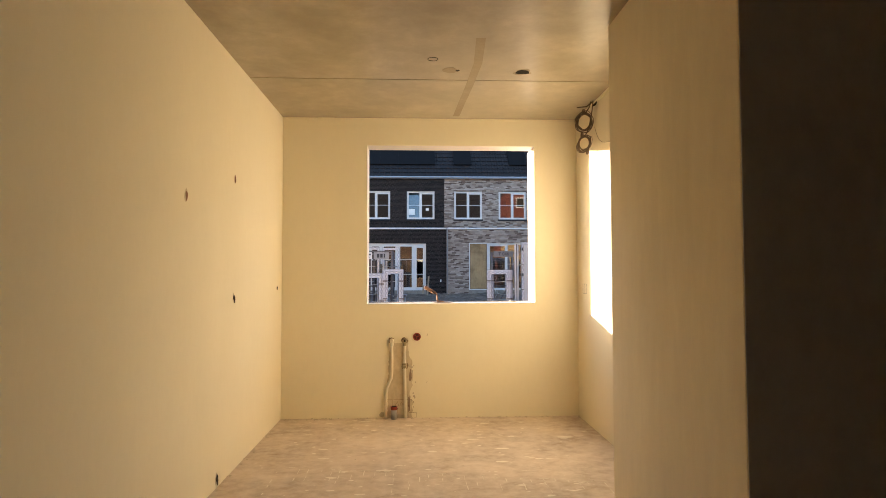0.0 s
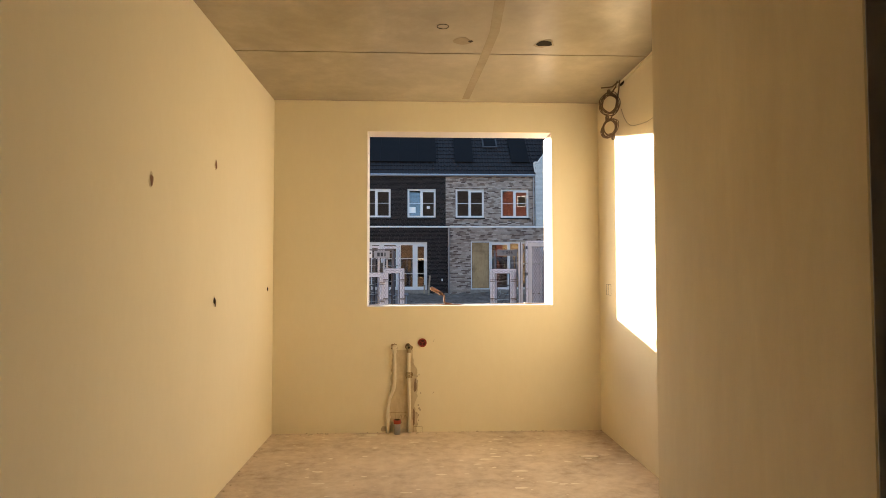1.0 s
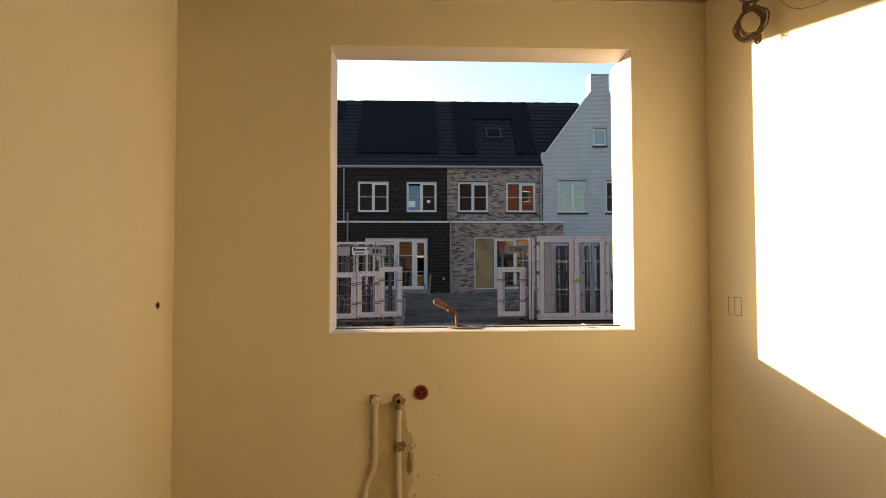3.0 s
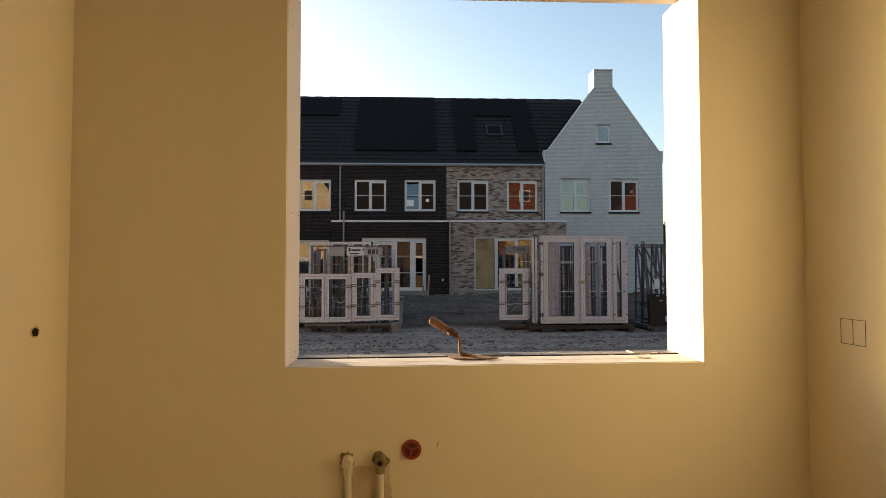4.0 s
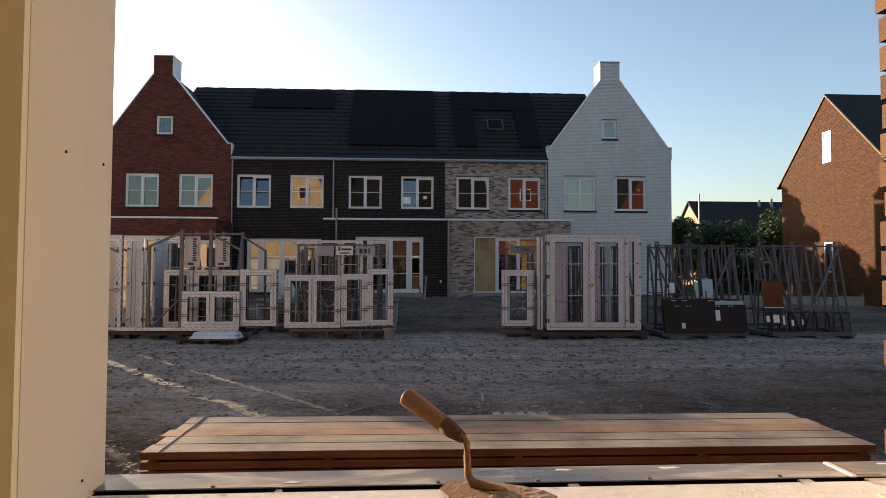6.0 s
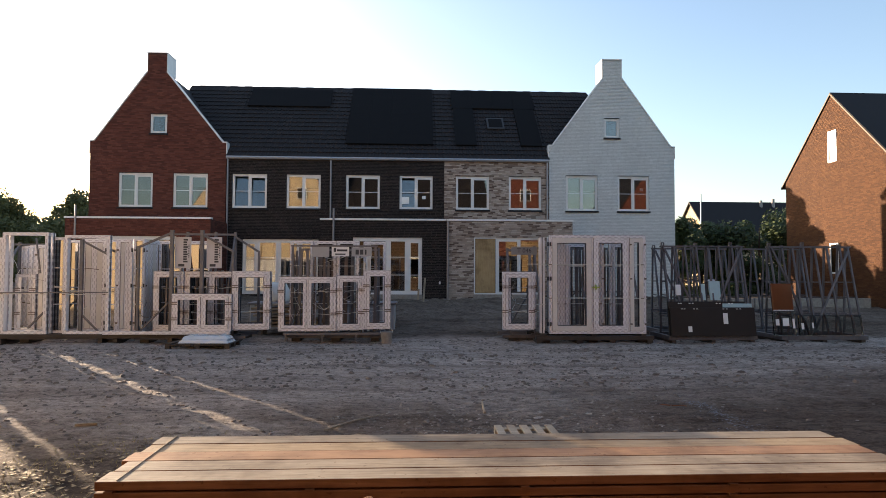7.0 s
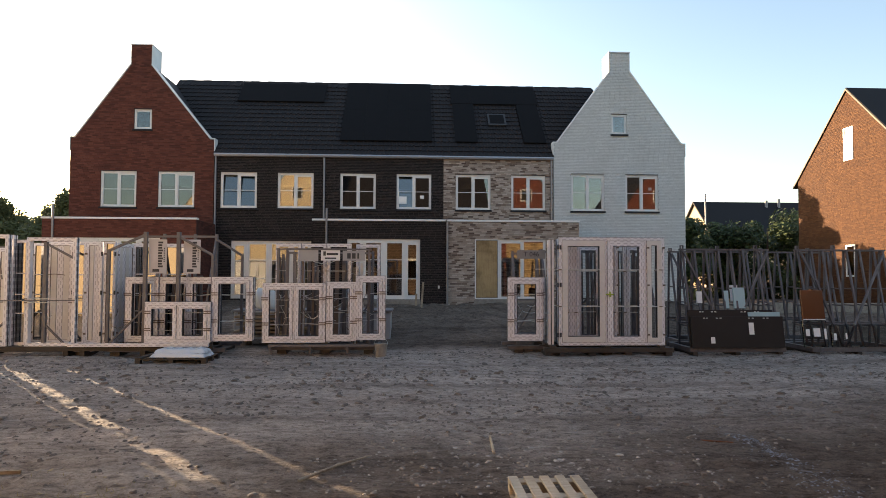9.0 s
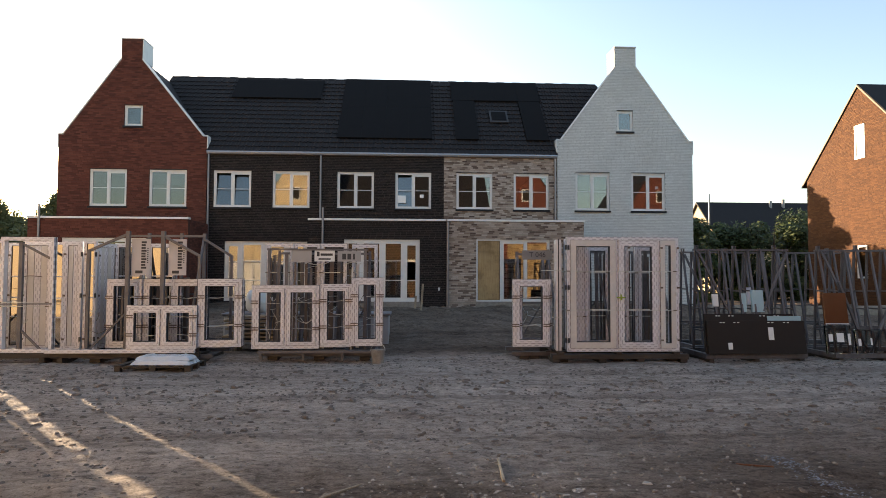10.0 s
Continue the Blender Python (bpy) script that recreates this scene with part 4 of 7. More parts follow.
def house_window(parent, x0, x1, z0, z1, y, bars=True, leaves=2, vent_leaf=1, sill=True, tipped=(), s=0.036, shares=None):
    """A white plastic window set back 6 cm in its wall, facing -y."""
    f, d = 0.06, 0.07
    yf = y + 0.05
    bm = bm_new()
    ring(bm, x0, x1, yf, yf + d, z0, z1, f)
    window = part("window", bm, M_PVC, parent)
    shares = shares or (1,) * leaves
    cut = [x0 + f + (x1 - x0 - 2 * f) * sum(shares[:i]) / sum(shares) for i in range(leaves + 1)]
    for i in range(1, leaves):
        xm = cut[i]
        bm = bm_new()
        box(bm, xm - f / 2, xm + f / 2, yf, yf + d, z0 + f, z1 - f)
        part("mullion", bm, M_PVC, window)
    for i in range(leaves):
        a, b = cut[i] + (f / 2 if i else 0), cut[i + 1] - (f / 2 if i < leaves - 1 else 0)
        c0, c1 = z0 + f, z1 - f
        bm = bm_new()
        ring(bm, a, b, yf + 0.012, yf + d - 0.01, c0, c1, s)
        part("sash", bm, M_PVC, window)
        bm = bm_new()
        tilt = random.uniform(-0.0035, 0.0035)
        ya = yf + 0.035
        box(bm, a + s - 0.005, b - s + 0.005, ya, ya + 0.02, c0 + s - 0.005, c1 - s + 0.005)
        bmesh.ops.rotate(bm, cent=((a + b) / 2, ya, (c0 + c1) / 2), matrix=Matrix.Rotation(tilt, 3, "Z"), verts=bm.verts[:])
        if i in tipped:
            bmesh.ops.rotate(bm, cent=((a + b) / 2, ya, c0 + s), matrix=Matrix.Rotation(radians(-7), 3, "X"), verts=bm.verts[:])
        pane = part("pane", bm, M_GLASS, window)
        if bars:
            n = 1 if c1 - c0 < 1.6 else 2
            for k in range(1, n + 1):
                zb = c0 + (c1 - c0) * k / (n + 1)
                bm = bm_new()
                box(bm, a + s, b - s, yf + 0.02, yf + 0.034, zb - 0.012, zb + 0.012)
                part("glazing_bar", bm, M_PVC, window)
        if i == vent_leaf:
            bm = bm_new()
            box(bm, a + s, b - s, yf + 0.018, yf + 0.036, c1 - s - 0.06, c1 - s)
            part("vent", bm, M_PVC, window, "white vent strip")
    if sill:
        bm = bm_new()
        box(bm, x0 - 0.04, x1 + 0.04, y - 0.06, y + 0.06, z0 - 0.075, z0 - 0.002)
        part("sill", bm, M_SILLDARK, window, "dark stone sill", bevel=0.004)
        # Dark strip paints the shade of the reveal along the window's top.
        bm = bm_new()
        box(bm, x0 - 0.005, x1 + 0.005, y - 0.005, y + 0.05, z1 + 0.001, z1 + 0.024)
        part("head_shade", bm, M_SILLDARK, window, "dark line for the shade of the window head")
    return window


TILE_MESH = None


def roof_tiles(parent, x0, x1, y0, z0, slope, rows, width=0.30, gauge=0.335, edge=None):
    """Interlocking tiles with a rolled edge, each a piece; edge(t) limits the courses to the left and right."""
    global TILE_MESH
    c, s = math.cos(slope), math.sin(slope)
    if TILE_MESH is None:
        bm = bm_new()
        prof = [(0, 0.010), (0.04, 0.0), (0.11, 0.0), (0.14, 0.014), (0.17, 0.0), (0.22, 0.0), (0.255, 0.024), (0.28, 0.026), (0.305, 0.012)]
        rings = []
        for v, lift in ((0, 0.036), (gauge * 1.08, 0.0)):
            rings.append([bm.verts.new((u, v * c - (h + lift) * s, v * s + (h + lift) * c)) for u, h in prof])
        low = [bm.verts.new((u, 0.0 - (h + 0.004) * s, (h + 0.004) * c)) for u, h in prof]
        for i in range(len(prof) - 1):
            bm.faces.new((rings[0][i], rings[0][i + 1], rings[1][i + 1], rings[1][i]))
            bm.faces.new((low[i], low[i + 1], rings[0][i + 1], rings[0][i]))
        TILE_MESH = mesh_of("roof_tile", bm, M_ROOF)
    base = BASE[parent.name]
    n = math.ceil((x1 - x0) / width)
    w = (x1 - x0) / n
    for r in range(rows):
        v = r * gauge
        lo, hi = (x0, x1) if edge is None else edge(v * c, v * s)
        for i in range(n):
            x = x0 + i * w
            if lo - 0.05 <= x <= hi - w + 0.1:
                ob = new("roof_tile", TILE_MESH)
                ob.location = Vector((x, y0 + v * c, z0 + v * s)) - base
                ob.rotation_euler = (random.uniform(-0.006, 0.006), random.uniform(-0.006, 0.006), 0)
                ob.parent = parent


# ---- the terrace across the yard ----
YF, YE = 31.0, 28.8
ZE, SLOPE, ROWS = 6.2, math.radians(45.8), 17
YR, ZR = 35.0, 10.32
Z0 = 0.05
SEED = 10


def closed_house(parent, x0, x1, zt=6.15):
    """Side and back walls, floors and ceiling behind the front, which keep the inside dark."""
    for nm, a, b, ya, yb, za, zb in (("inner_wall", 0.01, x1 - x0 - 0.15, 0, 0, Z0 - 0.4, zt), ("inner_wall", x1 - x0 - 0.15, 0.01, 0, 0, Z0 - 0.4, zt), ("rear_wall", 0.01, 0.01, 1, 0, Z0 - 0.4, zt), ("attic_floor", 0.15, 0.15, 0, 0, zt - 0.15, zt - 0.02), ("upper_floor", 0.15, 0.15, 0, 0, 3.1, 3.35), ("ground_floor", 0.15, 0.15, 0, 0, Z0 - 0.3, 0.3)):
        bm = bm_new()
        box(bm, x0 + a, x1 - b, 39.0 if ya else YF + 0.25, 39.2 if ya else 39.0, za, zb)
        part(nm, bm, M_ROOM, parent)


def gutter_and_pipe(parent, x0, x1, pipes):
    bm = bm_new()
    prism(bm, [(YF - 0.14, ZE + 0.03), (YF - 0.16, ZE - 0.03), (YF - 0.13, ZE - 0.09), (YF - 0.03, ZE - 0.09), (YF - 0.003, ZE + 0.03)], "x", x0, x1)
    part("gutter", bm, M_GUTTER, parent, "grey zinc gutter")
    for px, zb in pipes:
        bm = bm_new()
        tube(bm, [(px, YF - 0.06, ZE - 0.08), (px, YF - 0.06, zb)], 0.04, 8)
        part("drainpipe", bm, M_ZINCPIPE, parent, "grey drainpipe")


def terrace_house(x0, x1, tone, wins, doors, label, pipes):
    global SEED
    SEED += 1
    h = thing("terrace_house", ((x0 + x1) / 2, YF, Z0), label, "house", "houses of the terrace")
    holes = [(a, b, 4.04, 5.48) for a, b in wins] + doors
    wall_slab(h, (x0, x1), Z0 - 0.4, ZE, YF + 0.012, YF + 0.25, holes, MORTAR[tone])
    bricks_to("bricks", brick_pieces(x0, x1, Z0 - 0.2, ZE - 0.05, YF, -1, None, holes, seed=SEED), YF, -1, BRICK[tone], h, label=tone + " facing bricks" if tone != "brown" else "mixed brown facing bricks")
    closed_house(h, x0, x1)
    for i, (a, b) in enumerate(wins):
        house_window(h, a, b, 4.04, 5.48, YF, tipped=(0,) if abs(a + 0.54) < 0.01 else (0, 1) if abs(a + 7.57) < 0.01 else ())
    bm = bm_new()
    prism(bm, [(YF - 0.08, ZE - 0.02), (YR, ZR - 0.05), (39.2, ZE - 0.02), (39.2, ZE - 0.06), (YF - 0.08, ZE - 0.06)], "x", x0, x1)
    roof = part("roof", bm, M_ROOF, h, "anthracite tiled roof")
    gutter_and_pipe(h, x0, x1, pipes)
    return h, roof


def ridge_caps(roof, x0, x1):
    n = int((x1 - x0) / 0.36)
    w = (x1 - x0) / n
    for i in range(n):
        bm = bm_new()
        prism(bm, [(YR - 0.14, ZR - 0.06), (YR - 0.08, ZR + 0.06), (YR, ZR + 0.10 + 0.012 * (i % 2)), (YR + 0.08, ZR + 0.06), (YR + 0.14, ZR - 0.06)], "x", x0 + i * w, x0 + (i + 1) * w - 0.008)
        part("ridge_tile", bm, M_ROOF, roof)


dark_a, roof_a = terrace_house(-7.81, -3.41, "black", [(-7.57, -6.13), (-5.31, -3.88)], [(-7.11, -3.95, 0.42, 2.73)], "black brick terraced house with white windows and tiled roof", [(-7.75, 0.2), (-3.45, 0.4)])
dark_b, roof_b = terrace_house(-3.41, 1.37, "black", [(-2.81, -1.38), (-0.54, 0.87)], [], "black brick terraced house with solar panels on its roof", [])
brown, roof_c = terrace_house(1.37, 5.88, "brown", [(1.87, 3.30), (4.15, 5.56)], [], "mottled brown brick terraced house with a roof window", [(5.80, 3.4)])
house_window(dark_a, -7.11, -3.95, 0.42, 2.73, YF, True, 4, 0, False, s=0.085, shares=(0.55, 0.9, 0.9, 0.75))


def gable_house(x0, x1, zeave, cx0, cx1, zcb, zct, attic, wins, tone, label, deep=39.0):
    """A house whose stepped front gable carries a chimney stub, with a white metal coping."""
    global SEED
    SEED += 1
    h = thing("gable_house", ((x0 + x1) / 2, YF, Z0), label, "house", "houses of the terrace")
    ka, kb = x0 + 0.16, x1 - 0.16

    def span(z):
        if z < zeave:
            return x0, x1
        u = min(1, (z - zeave) / (zcb - zeave))
        return ka + (cx0 - ka) * u, kb + (cx1 - kb) * u

    holes = [(a, b, c, d) for a, b, c, d in [attic, *wins]]
    yw = YF - 0.03
    wall_slab(h, (x0, x1), Z0 - 0.4, zeave, yw + 0.012, yw + 0.25, holes, MORTAR[tone])
    bm = bm_new()
    a0, a1, c0, c1 = attic
    lo = [span(c0), span(c1)]

    def slab(pts):
        prism(bm, pts, "y", yw + 0.012, yw + 0.25)

    slab([(ka, zeave), (kb, zeave), (lo[0][1], c0), (lo[0][0], c0)])
    slab([(lo[0][0], c0), (a0, c0), (a0, c1), (lo[1][0], c1)])
    slab([(a1, c0), (lo[0][1], c0), (lo[1][1], c1), (a1, c1)])
    slab([(lo[1][0], c1), (lo[1][1], c1), (cx1, zcb), (cx0, zcb)])
    part("gable_wall", bm, MORTAR[tone], h)
    bricks_to("bricks", brick_pieces(x0, x1, Z0 - 0.2, zct - 0.03, yw, -1, span, holes, seed=SEED), yw, -1, BRICK[tone], h, label=tone + " facing bricks")
    bm = bm_new()
    box(bm, cx0, cx1, yw + 0.012, yw + 0.9, zcb - 0.4, zct)
    chim = part("chimney", bm, MORTAR[tone], h)
    for xa, s in ((cx0, -1), (cx1, 1)):
        bm = bm_new()
        box(bm, min(xa, xa + s * 0.03), max(xa, xa + s * 0.03), yw + 0.02, yw + 0.93, zcb, zct + 0.02)
        part("cladding", bm, M_COPING, chim, "white metal side cladding")
    bm = bm_new()
    box(bm, cx0 - 0.04, cx1 + 0.04, yw - 0.02, yw + 0.94, zct + 0.003, zct + 0.035)
    part("cap", bm, M_COPING, chim, "white metal cap")
    for ex, cx, s in ((ka, cx0, -1), (kb, cx1, 1)):
        bm = bm_new()
        beam(bm, (ex, yw + 0.115, zeave + 0.02), (cx, yw + 0.115, zcb + 0.02), 0.27, 0.05)
        bmesh.ops.delete(bm, geom=bm.verts[:], context="VERTS")
        dx, dz = cx - ex, zcb - zeave
        ln = math.hypot(dx, dz)
        nx_, nz_ = -dz / ln * (1 if s < 0 else -1), abs(dx) / ln
        pts = [(ex, zeave), (cx, zcb), (cx + nx_ * 0.045, zcb + nz_ * 0.045), (ex + nx_ * 0.045, zeave + nz_ * 0.045)]
        prism(bm, pts, "y", yw - 0.025, yw + 0.33)
        part("coping", bm, M_COPING, h, "white metal gable coping")
        bm = bm_new()
        xo = x0 if s < 0 else x1
        box(bm, min(xo + s * 0.03, ex), max(xo + s * 0.03, ex), yw - 0.025, yw + 0.33, zeave + 0.003, zeave + 0.045)
        box(bm, min(xo, xo + s * 0.03), max(xo, xo + s * 0.03), yw - 0.02, yw + 0.33, zeave - 0.5, zeave)
        part("coping_end", bm, M_COPING, h, "white metal end of the coping")
    for w in [attic, *wins]:
        house_window(h, *w, yw, w is not attic, 1 if w is attic else 2)
    closed_house(h, x0, x1, 6.15)
    xm = (cx0 + cx1) / 2
    zp = zcb + (zcb - zeave) / (cx0 - ka) * (xm - cx0) - 0.25
    bm = bm_new()
    prism(bm, [(x0 - 0.02, zeave - 0.35), (xm, zp), (x1 + 0.02, zeave - 0.35), (x1 - 0.05, zeave - 0.5), (x0 + 0.05, zeave - 0.5)], "y", yw + 0.26, deep + 0.2)
    part("gable_roof", bm, M_ROOF, h, "anthracite tiled roof")
    xa, xb = (xm, x1) if cx0 < 0 else (x0, xm)
    bm = bm_new()
    prism(bm, [(YF + 0.3, ZE - 0.02), (YR, ZR - 0.05), (39.2, ZE - 0.02), (39.2, ZE - 0.06), (YF + 0.3, ZE - 0.06)], "x", xa, xb)
    roof = part("roof", bm, M_ROOF, h, "anthracite tiled roof")
    MAINROOF[tone] = (roof, xa, xb, xm, zp, (zp - zeave + 0.35) / (x1 + 0.02 - xm))
    return h


MAINROOF = {}
red = gable_house(-13.42, -7.83, 6.78, -11.14, -10.36, 9.75, 10.55, (-10.99, -10.30, 7.15, 7.96), [(-12.23, -10.84, 4.04, 5.47), (-10.0, -8.58, 4.04, 5.47)], "red", "dark red brick house with a pointed front gable")
white = gable_house(5.90, 11.42, 6.84, 8.28, 9.10, 9.84, 10.66, (8.33, 8.99, 7.23, 8.07), [(6.63, 8.01, 4.03, 5.55), (8.90, 10.28, 4.03, 5.55)], "white", "white painted brick house with a pointed front gable")


def extension(parent, x0, x1, ztop, tone, holes, seed, ends=(True, True)):
    wall_slab(parent, (x0, x1), Z0 - 0.4, ztop, YE + 0.012, YE + 0.22, holes, MORTAR[tone], "extension_wall")
    pcs = brick_pieces(x0, x1, Z0 - 0.2, ztop - 0.02, YE, -1, None, holes, seed=seed)
    if tone == "brown":
        LOOSE.extend((parent, q) for q in pcs if q[2] > 1.9 and q[0] < 3.4)
        pcs = [q for q in pcs if not (q[2] > 1.9 and q[0] < 3.4)]
    bricks_to("extension_bricks", pcs, YE, -1, BRICK[tone], parent)
    for on, xa, sx in zip(ends, (x0, x1 - 0.2), (-1, 1)):
        if on:
            bm = bm_new()
            box(bm, xa + (0.012 if sx < 0 else 0), xa + (0.2 if sx < 0 else 0.188), YE + 0.22, YF, Z0 - 0.4, ztop)
            part("extension_end", bm, MORTAR[tone], parent)
            face = xa if sx < 0 else xa + 0.2
            vs, fs = [], []
            for a0, a1, c0, c1, d in brick_pieces(YE, YF, Z0 - 0.2, ztop - 0.02, 0, -1, None, (), seed=seed + 9):
                k, f, g = len(vs), face - sx * abs(d), face - sx * 0.02
                vs += [(f, a0, c0), (f, a1, c0), (f, a1, c1), (f, a0, c1), (g, a0, c0), (g, a1, c0), (g, a1, c1), (g, a0, c1)]
                fs += [tuple(k + i for i in q[::sx]) for q in ((0, 1, 2, 3), (0, 4, 5, 1), (1, 5, 6, 2), (2, 6, 7, 3), (3, 7, 4, 0))]
            from_lists("end_bricks", vs, fs, BRICK[tone], parent)
    bm = bm_new()
    box(bm, x0 + 0.21, x1 - 0.21, YE + 0.22, YF - 0.03, ztop - 0.2, ztop - 0.01)
    part("extension_roof", bm, M_ROOM, parent)
    bm = bm_new()
    box(bm, x0 - 0.03, x1 + 0.03, YE - 0.04, YE + 0.2, ztop, ztop + 0.07)
    part("extension_coping", bm, M_COPING, parent, "white metal coping of the flat extension", bevel=0.004)


ZX = 3.37
LOOSE = []
extension(red, -13.15, -7.72, ZX, "red", [(-12.0, -9.0, 0.45, 2.70)], 41)
house_window(red, -12.0, -9.0, 0.45, 2.70, YE, True, 4, 0, False, s=0.07)
extension(dark_b, -3.53, 1.36, ZX, "black", [(-2.28, 0.40, 0.49, 2.70)], 42, (True, False))
house_window(dark_b, -2.28, 0.40, 0.49, 2.70, YE, True, 4, 3, False, s=0.085, shares=(0.52, 0.78, 0.78, 0.5))
extension(brown, 1.36, 6.34, ZX, "brown", [(2.43, 5.09, 0.50, 2.73)], 43, (False, True))
house_window(brown, 3.33, 5.09, 0.50, 2.73, YE, False, 2, 0, False)
for par, px_, z0_, z1_ in ((dark_b, -3.03, 0.3, ZX + 0.45), (brown, 1.40, 0.2, ZX - 0.02), (red, -12.75, 0.2, ZX + 0.5)):
    bm = bm_new()
    tube(bm, [(px_, YE - 0.055, z1_), (px_, YE - 0.055, z0_)], 0.038, 10)
    pipe_ = part("drainpipe", bm, M_ZINCPIPE, par, "grey drainpipe")
    for zc in (0.9, 2.2, ZX - 0.25):
        bm = bm_new()
        tube(bm, [(px_, YE - 0.055, zc), (px_, YE - 0.055, zc + 0.05)], 0.046, 10)
        part("pipe_clip", bm, M_ZINCPIPE, pipe_)
bm = bm_new()
box(bm, 1.06, 1.125, YE - 0.045, YE - 0.004, 0.89, 1.0)
part("outdoor_socket", bm, M_PVC, dark_b, "small white outdoor socket", bevel=0.006)
bm = bm_new()
box(bm, 2.43, 3.33, YE + 0.05, YE + 0.07, 0.50, 2.73)
part("board", bm, M_PLY, brown, "plywood sheet closing a doorway")
bm = bm_new()
ring(bm, 2.432, 3.329, YE + 0.02, YE + 0.10, 0.502, 2.728, 0.045)
part("door_frame", bm, M_PVC, brown, "white frame round the plywood")
bm = bm_new()
ring(bm, 2.478, 3.283, YE + 0.035, YE + 0.052, 0.548, 2.682, 0.012)
part("joint", bm, M_INK, brown)
for par, xa, xb in ((dark_b, -2.3, 0.42), (brown, 2.41, 5.11)):
    bm = bm_new()
    box(bm, xa, xb, YE - 0.03, YE + 0.1, 0.25, 0.48)
    part("door_step", bm, M_STONE, par, "grey stone plinth below the doors")


# solar panels and the roof window
def on_roof(x, y, lift=0.0):
    return (x, y - lift * math.sin(SLOPE), ZE + 1.03 * (y - YF) + lift * math.cos(SLOPE))


def roof_panel(x0, x1, y0, y1, roof, mat=M_PV, lift=0.185, name="solar_panel"):
    bm = bm_new()
    lo = [bm.verts.new(on_roof(x, y, lift - 0.05)) for x, y in ((x0, y0), (x1, y0), (x1, y1), (x0, y1))]
    hi = [bm.verts.new(on_roof(x, y, lift)) for x, y in ((x0, y0), (x1, y0), (x1, y1), (x0, y1))]
    for i in range(4):
        bm.faces.new((lo[i], lo[(i + 1) % 4], hi[(i + 1) % 4], hi[i]))
    bm.faces.new(hi)
    bm.faces.new(lo[::-1])
    return part(name, bm, mat, roof)


for i in range(2):
    roof_panel(-7.7 + 1.92 * i, -7.7 + 1.92 * i + 1.917, 33.70, 34.78, roof_a)
for i in range(4):
    for k in range(2):
        roof_panel(-2.9 + 0.955 * i, -2.9 + 0.955 * i + 0.952, 31.6 + 1.67 * k, 31.6 + 1.67 * k + 1.667, roof_b)
for x in (1.88, 4.78):
    roof_panel(x, x + 0.94, 31.6, 33.72, roof_c)
for i in range(4):
    roof_panel(1.84 + 0.985 * i, 1.84 + 0.985 * i + 0.982, 33.74, 34.85, roof_c)
sk = roof_panel(3.40, 4.18, 32.52, 33.15, roof_c, plain("grey_flashing", (0.040, 0.038, 0.040), 0.6), 0.19, "roof_window")
bm = bm_new()
lo = [bm.verts.new(on_roof(x, y, 0.194)) for x, y in ((3.48, 32.60), (4.10, 32.60), (4.10, 33.07), (3.48, 33.07))]
bm.faces.new(lo)
hi = bmesh.ops.extrude_face_region(bm, geom=bm.faces[:])
bmesh.ops.translate(bm, verts=[v for v in hi["geom"] if isinstance(v, bmesh.types.BMVert)], vec=(0, -0.01, 0.01))
part("pane", bm, M_PV, sk)

# ---- sunlit brick house to the side ----
hx, hy0, hy1, hym = 19.9, 29.3, 36.5, 32.9
side = thing("brick_house", (hx + 5, hym, -0.3), "orange-brown brick house with a sunlit side wall", "house")
bm = bm_new()
prism(bm, [(hy0, -0.4), (hy1, -0.4), (hy1, 6.2), (hym, 9.85), (hy0, 6.2)], "x", hx + 0.012, hx + 10)
part("wall", bm, MORTAR["orange"], side)


def side_span(z):
    if z < 6.2:
        return hy0, hy1
    u = (z - 6.2) / 3.65
    return hy0 + (hym - hy0) * u, hy1 + (hym - hy1) * u


vs, fs = [], []
holes = [(32.55, 33.15, 6.65, 8.15), (32.55, 33.15, 1.35, 2.80)]
for a0, a1, c0, c1, d in brick_pieces(hy0, hy1, -0.3, 9.8, 0, -1, side_span, holes, seed=77):
    k, f, g = len(vs), hx + d, hx + 0.02
    vs += [(f, a0, c0), (f, a1, c0), (f, a1, c1), (f, a0, c1), (g, a0, c0), (g, a1, c0), (g, a1, c1), (g, a0, c1)]
    fs += [tuple(k + i for i in q[::-1]) for q in ((0, 1, 2, 3), (0, 4, 5, 1), (1, 5, 6, 2), (2, 6, 7, 3), (3, 7, 4, 0))]
from_lists("bricks", vs, fs, BRICK["orange"], side)
for s in (-1, 1):
    bm = bm_new()
    e = hy0 - 0.35 if s < 0 else hy1 + 0.35
    ez = 6.2 - 0.35 * 1.014
    prism(bm, [(hym, 9.88), (e, ez + 0.03), (e, ez + 0.15), (hym, 10.0)], "x", hx - 0.03, hx + 10.3)
    part("roof", bm, M_ROOF, side, "dark tiled roof")
    bm = bm_new()
    prism(bm, [(hym, 9.87), (e, ez + 0.02), (e, ez + 0.10), (hym, 9.96)], "x", hx - 0.055, hx - 0.032)
    part("verge", bm, MORTAR["brown"], side, "pale verge boards")
for a, b, c, d in holes:
    bm = bm_new()
    ring(bm, a, b, -0.05, 0.02, c, d, 0.08)
    bmesh.ops.transform(bm, matrix=Matrix(((0, -1, 0, hx), (1, 0, 0, 0), (0, 0, 1, 0), (0, 0, 0, 1))), verts=bm.verts[:])
    w_ = part("window", bm, M_PVC, side)
    bm = bm_new()
    box(bm, hx + 0.004, hx + 0.03, a + 0.08, b - 0.08, c + 0.08, d - 0.08)
    part("pane", bm, M_SIGN if c > 5 else M_GLASS, w_)

